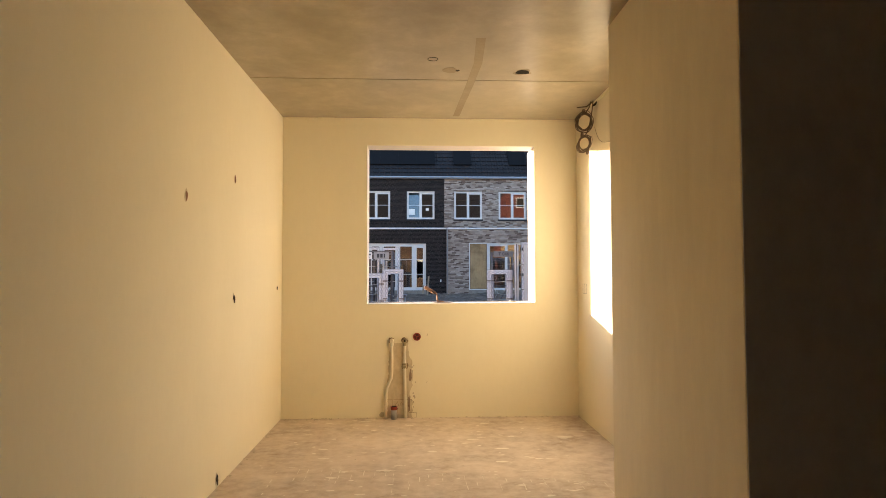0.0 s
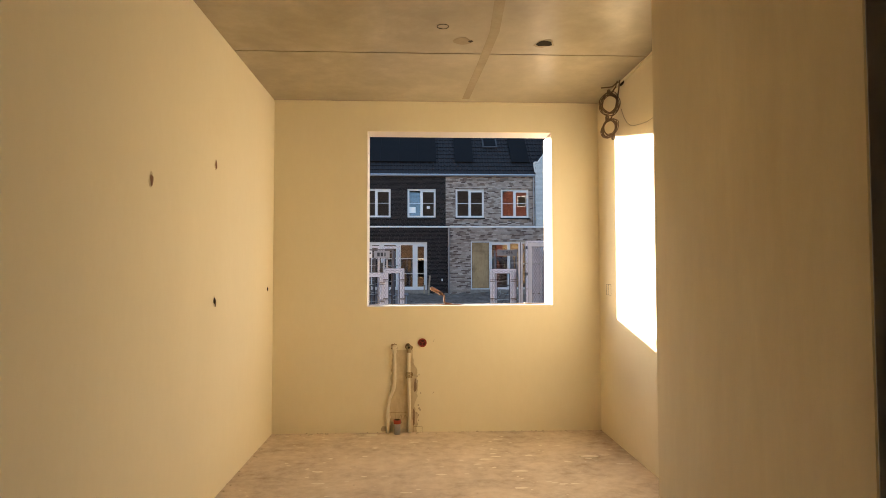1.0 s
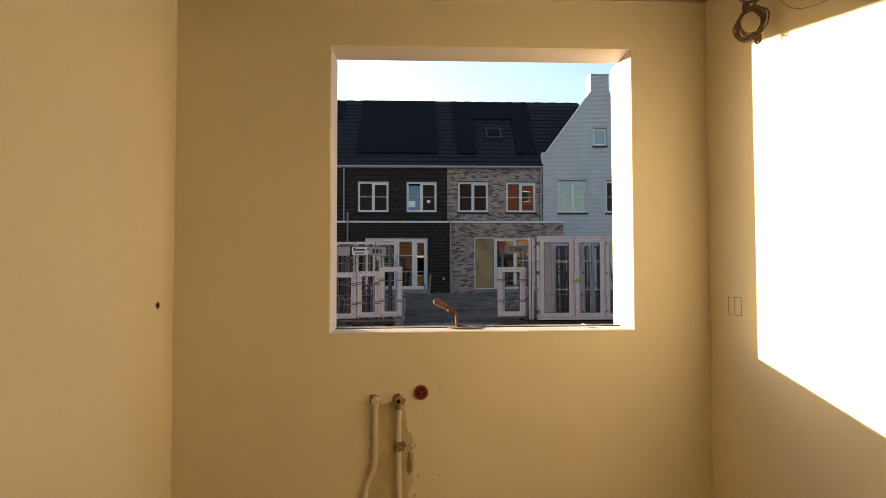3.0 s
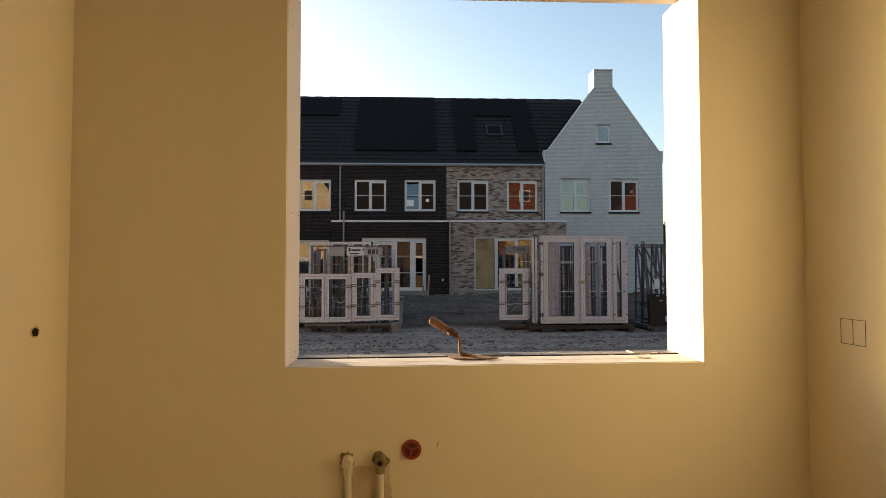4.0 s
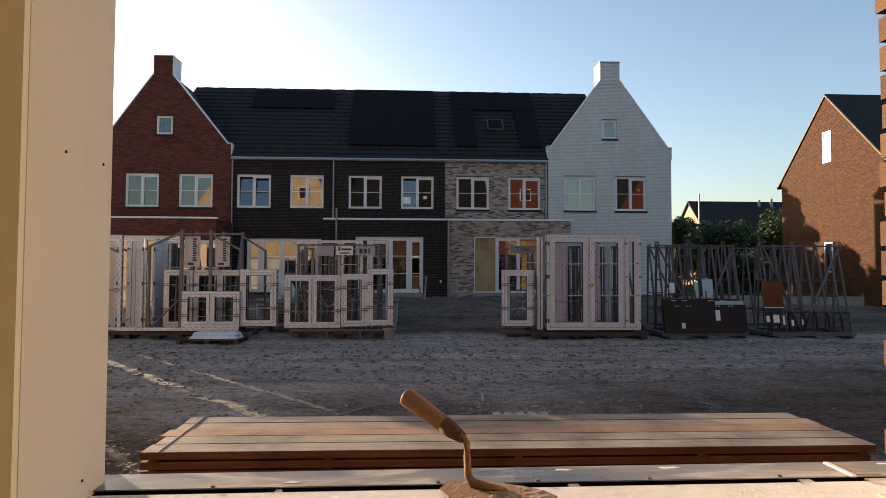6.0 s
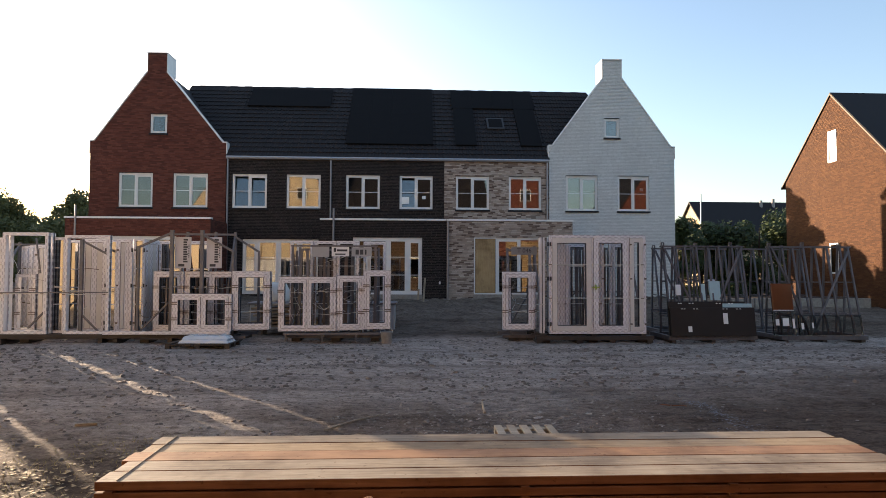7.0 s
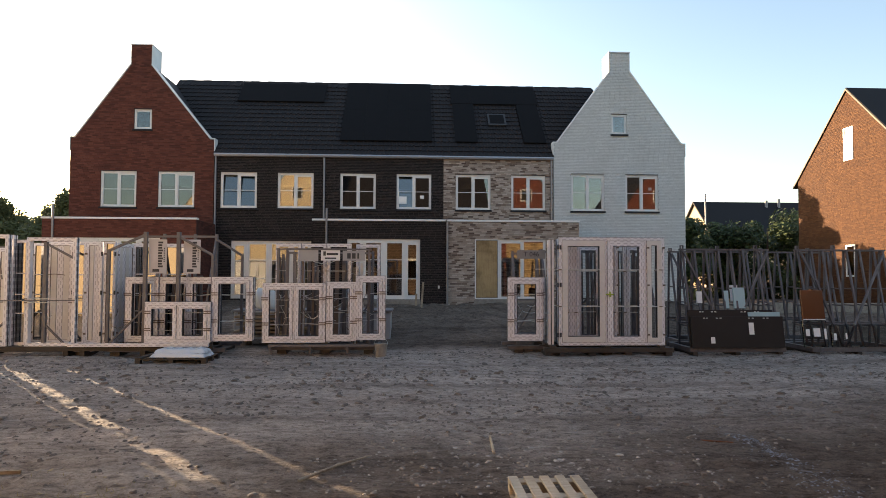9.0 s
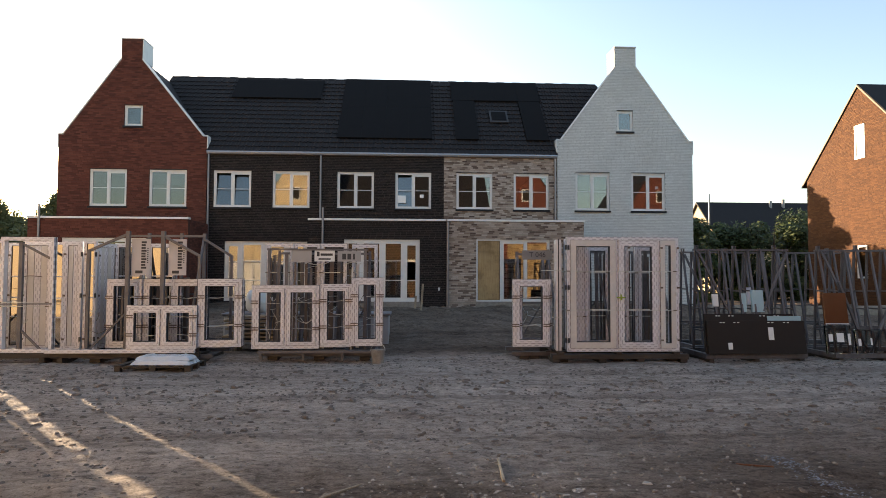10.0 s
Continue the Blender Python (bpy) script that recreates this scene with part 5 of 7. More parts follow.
for par, x, z, w, h in ((dark_b, 0.50, 4.55, 0.15, 0.13), (dark_b, -0.30, 4.42, 0.34, 0.30), (white, 9.97, 4.98, 0.14, 0.12)):
    bm = bm_new()
    box(bm, x - w / 2, x + w / 2, YF + 0.068, YF + 0.070, z - h / 2, z + h / 2)
    part("sticker", bm, M_PAPER, par, "white paper stuck on a pane")

# ---- our own row: its sunlit outer face and its neighbours, which the panes across the yard mirror ----
own = thing("own_house", (0.2, YO, -0.39), "tan brick house in the making, seen from inside", "house")
OH = (WX0 - 0.11, 1.06, WZ0 - 0.05, WZ1 + 0.22)
wall_slab(own, (-6.2, 6.6), -0.6, 6.0, YO + 0.004, YO + 0.10, [OH], MORTAR["umber"], "outer_leaf")
OWN_PIECES = brick_pieces(-6.2, 6.6, -0.5, 5.95, YO + 0.12, 1, None, [OH], seed=91)
far_p = [q for q in OWN_PIECES if not (WX1 < q[0] < 1.5 and 0.85 < q[2] < 2.39)]
rs = random.Random(70)
near_p = []
for i in range(24):
    z = 0.90 + 0.0625 * i
    a = 1.017 + rs.uniform(-0.005, 0.006)
    near_p.append((a, a + (0.10 if i % 2 else 0.20), z, z + 0.051, rs.uniform(-0.003, 0.003)))
    near_p.append((a + (0.111 if i % 2 else 0.211), 1.50, z, z + 0.051, rs.uniform(-0.003, 0.003)))
bricks_to("bricks", far_p, YO + 0.12, 1, BRICK["umber"], own)
bm = bm_new()
prism(bm, [(-4.3, 5.9), (YO + 0.3, 5.9), (YO + 0.3, 6.0), (0.7, 10.6), (-4.3, 6.0)], "x", -6.2, 6.6)
part("roof", bm, M_ROOF, own, "dark roof")
for x0, x1, y0 in ((-6.2, XL - 0.21, -4.3), (4.71, 6.6, -4.3), (XR + 0.31, 4.7, YB + 0.01)):
    bm = bm_new()
    box(bm, x0, x1, y0, YO, -0.6, 5.9)
    part("inner_wall", bm, M_ROOM, own)
for x0, x1, tone, lab in ((-12.4, -6.25, "tan", "tan brick neighbouring house with a gable"), (-18.6, -12.45, "tan", "tan brick neighbouring house further along"), (6.65, 12.6, "red", "red brick neighbouring house with a gable"), (17.5, 23.5, "red", "red brick house further along the row")):
    nb = thing("neighbour_house", ((x0 + x1) / 2, YO, -0.39), lab, "house")
    bm = bm_new()
    xm = (x0 + x1) / 2
    prism(bm, [(x0, -0.6), (x1, -0.6), (x1, 6.3), (xm, 10.8), (x0, 6.3)], "y", -4.0, YO + 0.15)
    part("wall", bm, BRICK[tone], nb)
    for wx in (-1.6, 1.0):
        bm = bm_new()
        box(bm, xm + wx - 0.6, xm + wx + 0.6, YO + 0.13, YO + 0.2, 3.9, 5.4)
        w_ = part("window", bm, M_PVC, nb, bevel=0.01)
        bm = bm_new()
        box(bm, xm + wx - 0.5, xm + wx + 0.5, YO + 0.19, YO + 0.21, 4.0, 5.3)
        part("pane", bm, M_DARK, w_)
    bm = bm_new()
    box(bm, xm - 0.4, xm + 0.4, YO + 0.13, YO + 0.2, 7.4, 8.4)
    w_ = part("window", bm, M_PVC, nb, bevel=0.01)
    bm = bm_new()
    box(bm, xm - 0.32, xm + 0.32, YO + 0.19, YO + 0.21, 7.48, 8.32)
    part("pane", bm, M_DARK, w_)
    # Unseen tan boards, added only to be mirrored as gold across the yard.
    if x0 == 6.65:
        bm = bm_new()
        box(bm, xm - 2.4, xm + 2.2, YO + 0.13, YO + 0.18, -0.3, 3.75)
        part("boarded_door", bm, M_PLY, nb, "tan boards added to give the panes opposite a golden reflection")
    bm = bm_new()
    prism(bm, [(x0 - 0.1, 6.2), (xm, 10.82), (x1 + 0.1, 6.2), (x1 + 0.1, 6.32), (xm, 10.95), (x0 - 0.1, 6.32)], "y", -4.2, YO)
    part("roof", bm, M_ROOF, nb)


# ---- stack of planks below the window, outside ----
stack = thing("plank_stack", (0.7, 9.2, -0.39), "stack of long sawn planks on spacers, top boards sunlit", "planks")
rs = random.Random(5)
LAY = 0.050
zt = 0.165
for layer in range(8):
    z1 = zt - layer * 0.062
    y = 8.68
    k = 0
    while y < 9.62:
        w = 0.192
        bm = bm_new()
        xa, xb = -1.745 + rs.uniform(-0.025, 0.025), 3.18 + rs.uniform(-0.03, 0.03)
        box(bm, xa, xb, y, y + w - 0.008, z1 - LAY, z1 + rs.uniform(-0.002, 0.002))
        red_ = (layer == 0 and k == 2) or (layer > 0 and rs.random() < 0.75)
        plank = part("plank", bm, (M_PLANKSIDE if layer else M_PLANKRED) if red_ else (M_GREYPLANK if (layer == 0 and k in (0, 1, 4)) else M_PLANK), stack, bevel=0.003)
        # Front edges take the darker wood, so their shade is in the colour.
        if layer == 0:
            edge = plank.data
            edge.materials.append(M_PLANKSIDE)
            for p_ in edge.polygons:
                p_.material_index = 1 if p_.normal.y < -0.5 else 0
        y += w + 0.001
        k += 1
    for x in (-1.68, -0.55, 0.7, 1.95, 3.05):
        bm = bm_new()
        box(bm, x, x + 0.05, 8.66, 9.64, z1 - 0.0625, z1 - LAY)
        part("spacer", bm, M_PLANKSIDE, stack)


bm = bm_new()
beam(bm, (-1.62, 8.69, zt + 0.0025), (-1.64, 9.64, zt + 0.0025), 0.009, 0.003)
part("strip", bm, M_PALLET, stack, "thin pale strip across the boards")


# ---- trowel on the sill ----
tr = thing("trowel", (0.10, 5.62, WZ0), "rusty bricklayer's trowel with a wooden handle on the sill", "trowel")
TB = WZ0 + 0.0055 + sill_rise(0.12)
M_OLDRUST = mottled("dark_rusty_ferrule", (0.05, 0.025, 0.014), (0.11, 0.052, 0.026), (0.16, 0.09, 0.05), 25, 140, 0.85, 0.5, 0.002, (1, 1, 1), 0.3, 0.1, 0.5)
bm = bm_new()
rim = []
for i in range(15):
    u = i / 14
    rim.append((0.066 + 0.186 * u, 0.053 * math.sin(math.pi * u ** 0.72) ** 0.75 + 0.0035 * math.sin(9 * u)))
pts = [(x, 5.607 - 0.20 * (x - 0.15) - w) for x, w in rim] + [(x, 5.607 - 0.20 * (x - 0.15) + w) for x, w in rim[-2:0:-1]]
lo = [bm.verts.new((x, y, TB + 0.010 * max(0.0, 0.13 - x))) for x, y in pts]
hi = [bm.verts.new((x, y, TB + 0.0028 + 0.010 * max(0.0, 0.13 - x))) for x, y in pts]
bm.faces.new(lo[::-1])
bm.faces.new(hi)
for i in range(len(pts)):
    k = (i + 1) % len(pts)
    bm.faces.new((lo[i], lo[k], hi[k], hi[i]))
blade = part("blade", bm, M_RUST, tr, "rusty blade caked with mortar")
rs = random.Random(9)
bm = bm_new()
for i in range(170):
    u = rs.random()
    x = 0.085 + 0.155 * u
    w = 0.043 * math.sin(math.pi * u ** 0.8) ** 0.75
    y = 5.607 - 0.20 * (x - 0.15) + w * (rs.uniform(-1, 1) if i % 3 else rs.choice((-1.08, 1.0)))
    r1 = 0.0022 * 3.4 ** rs.random() ** 1.6
    bmesh.ops.create_icosphere(bm, subdivisions=1, radius=r1, matrix=Matrix.Translation((x, y, TB + 0.0028)) @ Matrix.Rotation(rs.uniform(0, 3), 4, "Z") @ Matrix.Diagonal((rs.uniform(1.2, 2.4), rs.uniform(0.8, 1.4), rs.uniform(0.12, 0.3), 1)))
part("mortar_crust", bm, M_CRUST, blade, kind="stuff")
bm = bm_new()
tube(bm, [(0.175, 5.612, TB + 0.003), (0.145, 5.618, TB + 0.006), (0.122, 5.63, TB + 0.009), (0.114, 5.636, TB + 0.02), (0.113, 5.645, TB + 0.050), (0.113, 5.652, TB + 0.070), (0.106, 5.658, TB + 0.079), (0.094, 5.664, TB + 0.088)], [0.004, 0.008, 0.0085, 0.0068, 0.006, 0.006, 0.006, 0.0065], 10)
part("tang", bm, M_RUST, tr, smooth=True)
bm = bm_new()
h0, h1 = Vector((0.104, 5.660, TB + 0.077)), Vector((0.010, 5.742, TB + 0.129))
tube(bm, [h0.lerp(h1, u) for u in (0.24, 0.26, 0.4, 0.7, 0.95, 0.99, 1.0)], [0.0125, 0.0142, 0.0152, 0.0165, 0.0174, 0.0171, 0.0158], 18)
part("handle", bm, M_HANDLE, tr, "worn wooden handle", smooth=True)
bm = bm_new()
tube(bm, [h0.lerp(h1, u) for u in (-0.04, 0.02, 0.16, 0.28)], [0.0085, 0.0105, 0.0142, 0.0153], 16)
part("ferrule", bm, M_OLDRUST, tr, "dark rusty ferrule", smooth=True)


# ---- window frames packed on transport racks ----
M_GUARD = plain("brown_board_guard", (0.17, 0.125, 0.10), 0.8)


def along(ob):
    """Lets the film's print run along the level members too."""
    if ob.data.materials[0] == M_FOIL:
        ob.data.materials.append(M_FOILH)
        for p_ in ob.data.polygons:
            q = [ob.data.vertices[i].co for i in p_.vertices]
            if max(c.x for c in q) - min(c.x for c in q) > max(c.z for c in q) - min(c.z for c in q):
                p_.material_index = 1
    return ob


def frame_unit(w, h, cells, label, d=0.115, f=0.07, straps=(0.3, 0.72), film=M_FOIL, sash=0.07, group="packed window frames"):
    """A window or door unit; cells: share of each light and whether it holds a sash. Local: x 0..w, y 0..d, z 0..h."""
    u = thing("packed_window_frame", (0, 0, 0), label, "window frame", group)
    bm = bm_new()
    ring(bm, 0, w, 0, d, 0, h, f)
    along(part("outer_frame", bm, film, u))
    tot = sum(c for c, _ in cells)
    x = f
    edges = []
    for i, (c, has) in enumerate(cells):
        xe = x + (w - 2 * f) * c / tot
        if i < len(cells) - 1:
            bm = bm_new()
            box(bm, xe - f * 0.4, xe + f * 0.4, 0.005, d, f, h - f)
            part("mullion", bm, film, u)
        edges.append((x + (f * 0.4 if i else 0), xe - (f * 0.4 if i < len(cells) - 1 else 0), has))
        x = xe
    for a, b, has in edges:
        if has == "panel":
            bm = bm_new()
            box(bm, a, b, 0.03, d - 0.03, f, h - f)
            part("panel", bm, M_FOILPLAIN if w > 0.5 else film, u)
        elif has:
            s = min(sash if w < 2 else 0.12, (b - a) * 0.3)
            bm = bm_new()
            ring(bm, a, b, -0.016, d - 0.03, f, h - f, s)
            sa = along(part("sash", bm, M_FOILPLAIN if a > 1.2 or (a < 0.2 and w > 2) else film, u))
            if has == "glass":
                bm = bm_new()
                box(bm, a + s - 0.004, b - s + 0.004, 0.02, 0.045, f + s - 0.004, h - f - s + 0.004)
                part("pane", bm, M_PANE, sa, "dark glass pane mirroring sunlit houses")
            # Dark rings serve as seals and also paint the shade of the profile steps.
            bm = bm_new()
            ring(bm, a - 0.005, b + 0.005, -0.004, -0.0005, f - 0.005, h - f + 0.005, 0.0045)
            part("gasket_shade", bm, M_GUARD, u, "dark ring for the gasket and step shade round the sash")
            bm = bm_new()
            ring(bm, a + s, b - s, 0.0, d - 0.032, f + s, h - f - s, 0.012)
            part("rebate_shade", bm, M_INK, sa, "black ring for the rebate and its shade round the light")
            for zh in (0.12, 0.5, 0.86):
                bm = bm_new()
                tube(bm, [(b - 0.004, -0.026, zh * h - 0.04), (b - 0.004, -0.026, zh * h + 0.04)], 0.011, 6)
                part("hinge", bm, M_STRAP, sa)
    bm = bm_new()
    ring(bm, -0.007, w + 0.007, 0.045, 0.065, -0.007, h + 0.007, 0.0065)
    part("seal", bm, M_INK, u, "black edge seal")
    for z in straps:
        z_ = z * h
        if h > 1.8:
            bm = bm_new()
            box(bm, -0.016, w + 0.016, -0.020, -0.0165, z_ - 0.008, z_ + 0.008)
            box(bm, -0.016, -0.0125, -0.02, d + 0.3, z_ - 0.008, z_ + 0.008)
            part("strap", bm, M_STRAP, u, "white packing strap")
        for xg in (-0.02, w - 0.13):
            for dz in (0.0, 0.045) if h <= 1.8 else (0.0,):
                bm = bm_new()
                box(bm, xg, xg + (0.15 if h <= 1.8 else 0.07), -0.028, -0.0205, z_ + dz - 0.010, z_ + dz + 0.010)
                part("edge_guard", bm, M_GUARD, u, "brown clamp gripping the profile")
        if h <= 1.8:
            bm = bm_new()
            tube(bm, [(0.10, d * 0.7, z_), (w * 0.35, d + 0.08, z_ - 0.015), (w * 0.65, d + 0.08, z_ + 0.01), (w - 0.10, d * 0.7, z_)], 0.007, 5)
            part("strap", bm, M_STRAP, u, "white packing strap")
    return u


def place(u, x, y, z, turn=0, lean=0):
    u.matrix_basis = pose(x, y, z, lean, 0, turn)
    return u


def steel_rack(x0, x1, y0, y1, z0, z1, posts, mat, label, slope=False, name="transport_rack"):
    """A steel stillage: base frame, uprights, a top rail and braces."""
    r = thing(name, ((x0 + x1) / 2, (y0 + y1) / 2, z0), label, "rack", "transport racks")
    for y in (y0, y1):
        bm = bm_new()
        box(bm, x0, x1, y - 0.04, y + 0.04, z0 + 0.08, z0 + 0.16)
        part("base_beam", bm, mat, r)
    for x in (x0 + 0.25, (x0 + x1) / 2, x1 - 0.25):
        bm = bm_new()
        box(bm, x - 0.1, x + 0.1, y0 - 0.06, y1 + 0.06, z0, z0 + 0.079)
        part("skid", bm, M_OLDWOOD, r)
    for x in posts:
        bm = bm_new()
        beam(bm, (x, y1 - 0.1, z0 + 0.16), (x, y1 - 0.1, z1), 0.06)
        part("upright", bm, mat, r)
        bm = bm_new()
        if slope:
            beam(bm, (x, y0, z0 + 0.16), (x, y0, z1 - 0.45), 0.05)
            part("front_post", bm, mat, r)
            bm = bm_new()
            beam(bm, (x, y0, z1 - 0.47), (x, y1 - 0.1, z1 - 0.05), 0.045)
        else:
            beam(bm, (x, y0 + 0.05, z0 + 0.16), (x, y1 - 0.14, z1 - 0.12), 0.045)
        part("brace", bm, mat, r)
    bm = bm_new()
    beam(bm, (posts[0], y1 - 0.1, z1 - 0.06), (posts[-1], y1 - 0.1, z1 - 0.06), 0.05)
    part("rail", bm, mat, r)
    bm = bm_new()
    beam(bm, (posts[0], y1 - 0.1, (z0 + z1) / 2), (posts[-1], y1 - 0.1, (z0 + z1) / 2), 0.04)
    part("rail", bm, mat, r)
    for a, b in zip(posts[::2], posts[1::2]):
        bm = bm_new()
        beam(bm, (a, y1 - 0.06, z0 + 0.2), (b, y1 - 0.06, (z0 + z1) / 2), 0.035)
        part("cross_brace", bm, mat, r)
    return r


GZ = -0.315
LBL_LOW, LBL_TALL = "film-wrapped white window frame strapped to a rack", "tall film-wrapped white door frame strapped to a rack"
LBL_PANEL = "film-wrapped white door leaf standing in a rack"
KINDS = {}


def put_frame(w, h, cells, x, y, z, turn=0, lean=0, label=None, straps=(0.3, 0.72)):
    """Puts up a packed frame; alike ones share their meshes."""
    key = (w, h, tuple(cells), label, straps)
    if key not in KINDS:
        KINDS[key] = place(frame_unit(w, h, cells, label or (LBL_TALL if h > 1.8 else LBL_LOW), straps=straps), x, y, z, turn, lean)
        return KINDS[key]
    return copy_thing(KINDS[key], pose(x, y, z, lean, 0, turn))


def sign_board(rack, x0, x1, z0, z1, y, mat, bars, upright=False):
    """A flat plate with its unreadable print as plain bars."""
    bm = bm_new()
    box(bm, x0, x1, y, y + 0.012, z0, z1)
    s = part("sign_board", bm, mat, rack, "flat sign plate with dark print", bevel=0.002)
    for a, b, c, d in bars:
        bm = bm_new()
        box(bm, x0 + (x1 - x0) * a, x0 + (x1 - x0) * b, y - 0.003, y - 0.0005, z0 + (z1 - z0) * c, z0 + (z1 - z0) * d)
        part("print_bar", bm, M_INK, s)
    return s


def base_boards(x0, x1, y, label="long grey timber sill under the packed frames"):
    b = thing("base_timber", ((x0 + x1) / 2, y, GZ), label, "timber", "base timbers")
    bm = bm_new()
    box(bm, x0, x1, y + 0.02, y + 0.13, GZ + 0.125, GZ + 0.22)
    part("beam", bm, M_OLDWOOD, b, bevel=0.006)
    bm = bm_new()
    box(bm, x0 + 0.2, x1 - 0.2, y + 1.1, y + 1.2, GZ + 0.125, GZ + 0.22)
    part("beam", bm, M_OLDWOOD, b, bevel=0.006)
    n = max(2, int((x1 - x0) / 0.9))
    for i in range(n):
        x = x0 + 0.15 + (x1 - x0 - 0.4) * i / (n - 1)
        bm = bm_new()
        box(bm, x, x + 0.10, y + 0.04, y + 1.25, GZ - 0.05, GZ + 0.1245)
        part("block", bm, M_OLDWOOD, b)


def loose_straps(rack, x0, x1, z0, z1, y, n, seed):
    """Ends of packing strap and wire that hang between the frames."""
    rr = random.Random(seed)
    for i in range(n):
        x, z, w = rr.uniform(x0, x1), rr.uniform(z0, z1), rr.uniform(0.15, 0.55)
        yy, sag, dz = y + rr.uniform(0, 0.5), rr.uniform(-0.04, 0.12), rr.uniform(-0.06, 0.06)
        up = rr.random() < 0.35
        pts = []
        for k in range(7):
            u = k / 6
            if up:
                pts.append((x + 0.06 * math.sin(u * 5 + i), yy, z - 0.45 * u))
            else:
                pts.append((x + w * u, yy + 0.03 * math.sin(u * 6), z + dz * u - sag * math.sin(u * math.pi)))
        bm = bm_new()
        tube(bm, pts, rr.uniform(0.004, 0.008), 5)
        part("loose_strap", bm, M_STRAP if rr.random() < 0.7 else M_GUARD, rack, smooth=True)


PANEL, ONE, TWO, OPEN = ((1, "panel"), (1, "panel")), ((1, True),), ((1, True), (1, True)), ((1, False),)


def stored_profiles(rack, x0, x1, y, z0, z1, n, seed):
    """Narrow bars and offcut profiles that stand close together in a rack."""
    rr = random.Random(seed)
    for i in range(n):
        x, w = x0 + (x1 - x0) * (i + rr.uniform(0.1, 0.9)) / n, rr.uniform(0.03, 0.075)
        yy, top, e = y + rr.uniform(0, 0.5), z1 - abs(rr.gauss(0, 0.12)), rr.uniform(-0.03, 0.03)
        bm = bm_new()
        beam(bm, (x, yy, z0), (x + e, yy + 0.05, top), w, rr.uniform(0.03, 0.07))
        part("stored_profile", bm, (M_STEEL, M_GUARD, M_FOILPLAIN, M_STEEL, M_GUARD)[rr.randrange(5)], rack)


# left group
rk = steel_rack(-6.45, -3.9, 19.75, 20.9, GZ, 2.36, [-5.65, -4.95, -4.46], M_STEEL, "grey steel transport rack with sloping arms")
for y, xa, za, xb, zb in ((19.80, -5.65, 2.28, -6.42, 1.93), (20.75, -5.65, 2.24, -6.10, 1.95), (19.80, -4.95, 2.24, -4.22, 1.84), (20.75, -4.46, 2.24, -3.85, 1.86)):
    bm = bm_new()
    beam(bm, (xa, y, za), (xb, y, zb), 0.05)
    part("sloping_arm", bm, M_STEEL, rk)
    bm = bm_new()
    beam(bm, (xb, y, zb + 0.02), (xb, y, GZ + 0.15), 0.055)
    part("side_post", bm, M_STEEL, rk)
for x, y in ((-5.65, 19.80), (-4.95, 19.80)):
    bm = bm_new()
    beam(bm, (x, y, 2.34), (x, y, GZ + 0.15), 0.075)
    part("front_post", bm, M_STEEL, rk)
bm = bm_new()
beam(bm, (-6.42, 19.79, GZ + 0.2), (-5.68, 19.79, 0.65), 0.035)
part("cross_brace", bm, M_STEEL, rk)
bm = bm_new()
beam(bm, (-5.65, 19.80, 2.24), (-4.95, 19.80, 2.24), 0.04)
part("front_rail", bm, M_STEEL, rk)
SB = [(0.52, 0.74 + 0.05 * (k_ % 3 == 0), 0.18 + 0.078 * k_, 0.235 + 0.078 * k_) for k_ in range(10)] + [(0.83, 0.89, 0.34 + 0.055 * k_, 0.37 + 0.055 * k_) for k_ in range(8)] + [(0.22, 0.60, 0.05, 0.13)]
M_PALESIGN = plain("pale_sign_board", (0.50, 0.49, 0.51), 0.5)
stored_profiles(rk, -6.1, -4.35, 20.15, -0.1, 1.42, 16, 23)
sign_board(rk, -5.60, -5.22, 1.44, 2.18, 19.84, M_PALESIGN, SB)
sign_board(rk, -4.86, -4.50, 1.44, 2.18, 19.84, M_PALESIGN, SB)
rk = steel_rack(-11.2, -6.7, 19.8, 21.9, GZ, 2.12, [-11.0, -10.4, -7.25], M_STEEL, "grey steel transport rack full of door frames")
base_boards(-9.6, -6.95, 19.52)
base_boards(-7.0, -4.12, 19.50)
base_boards(-11.4, -9.7, 19.6)


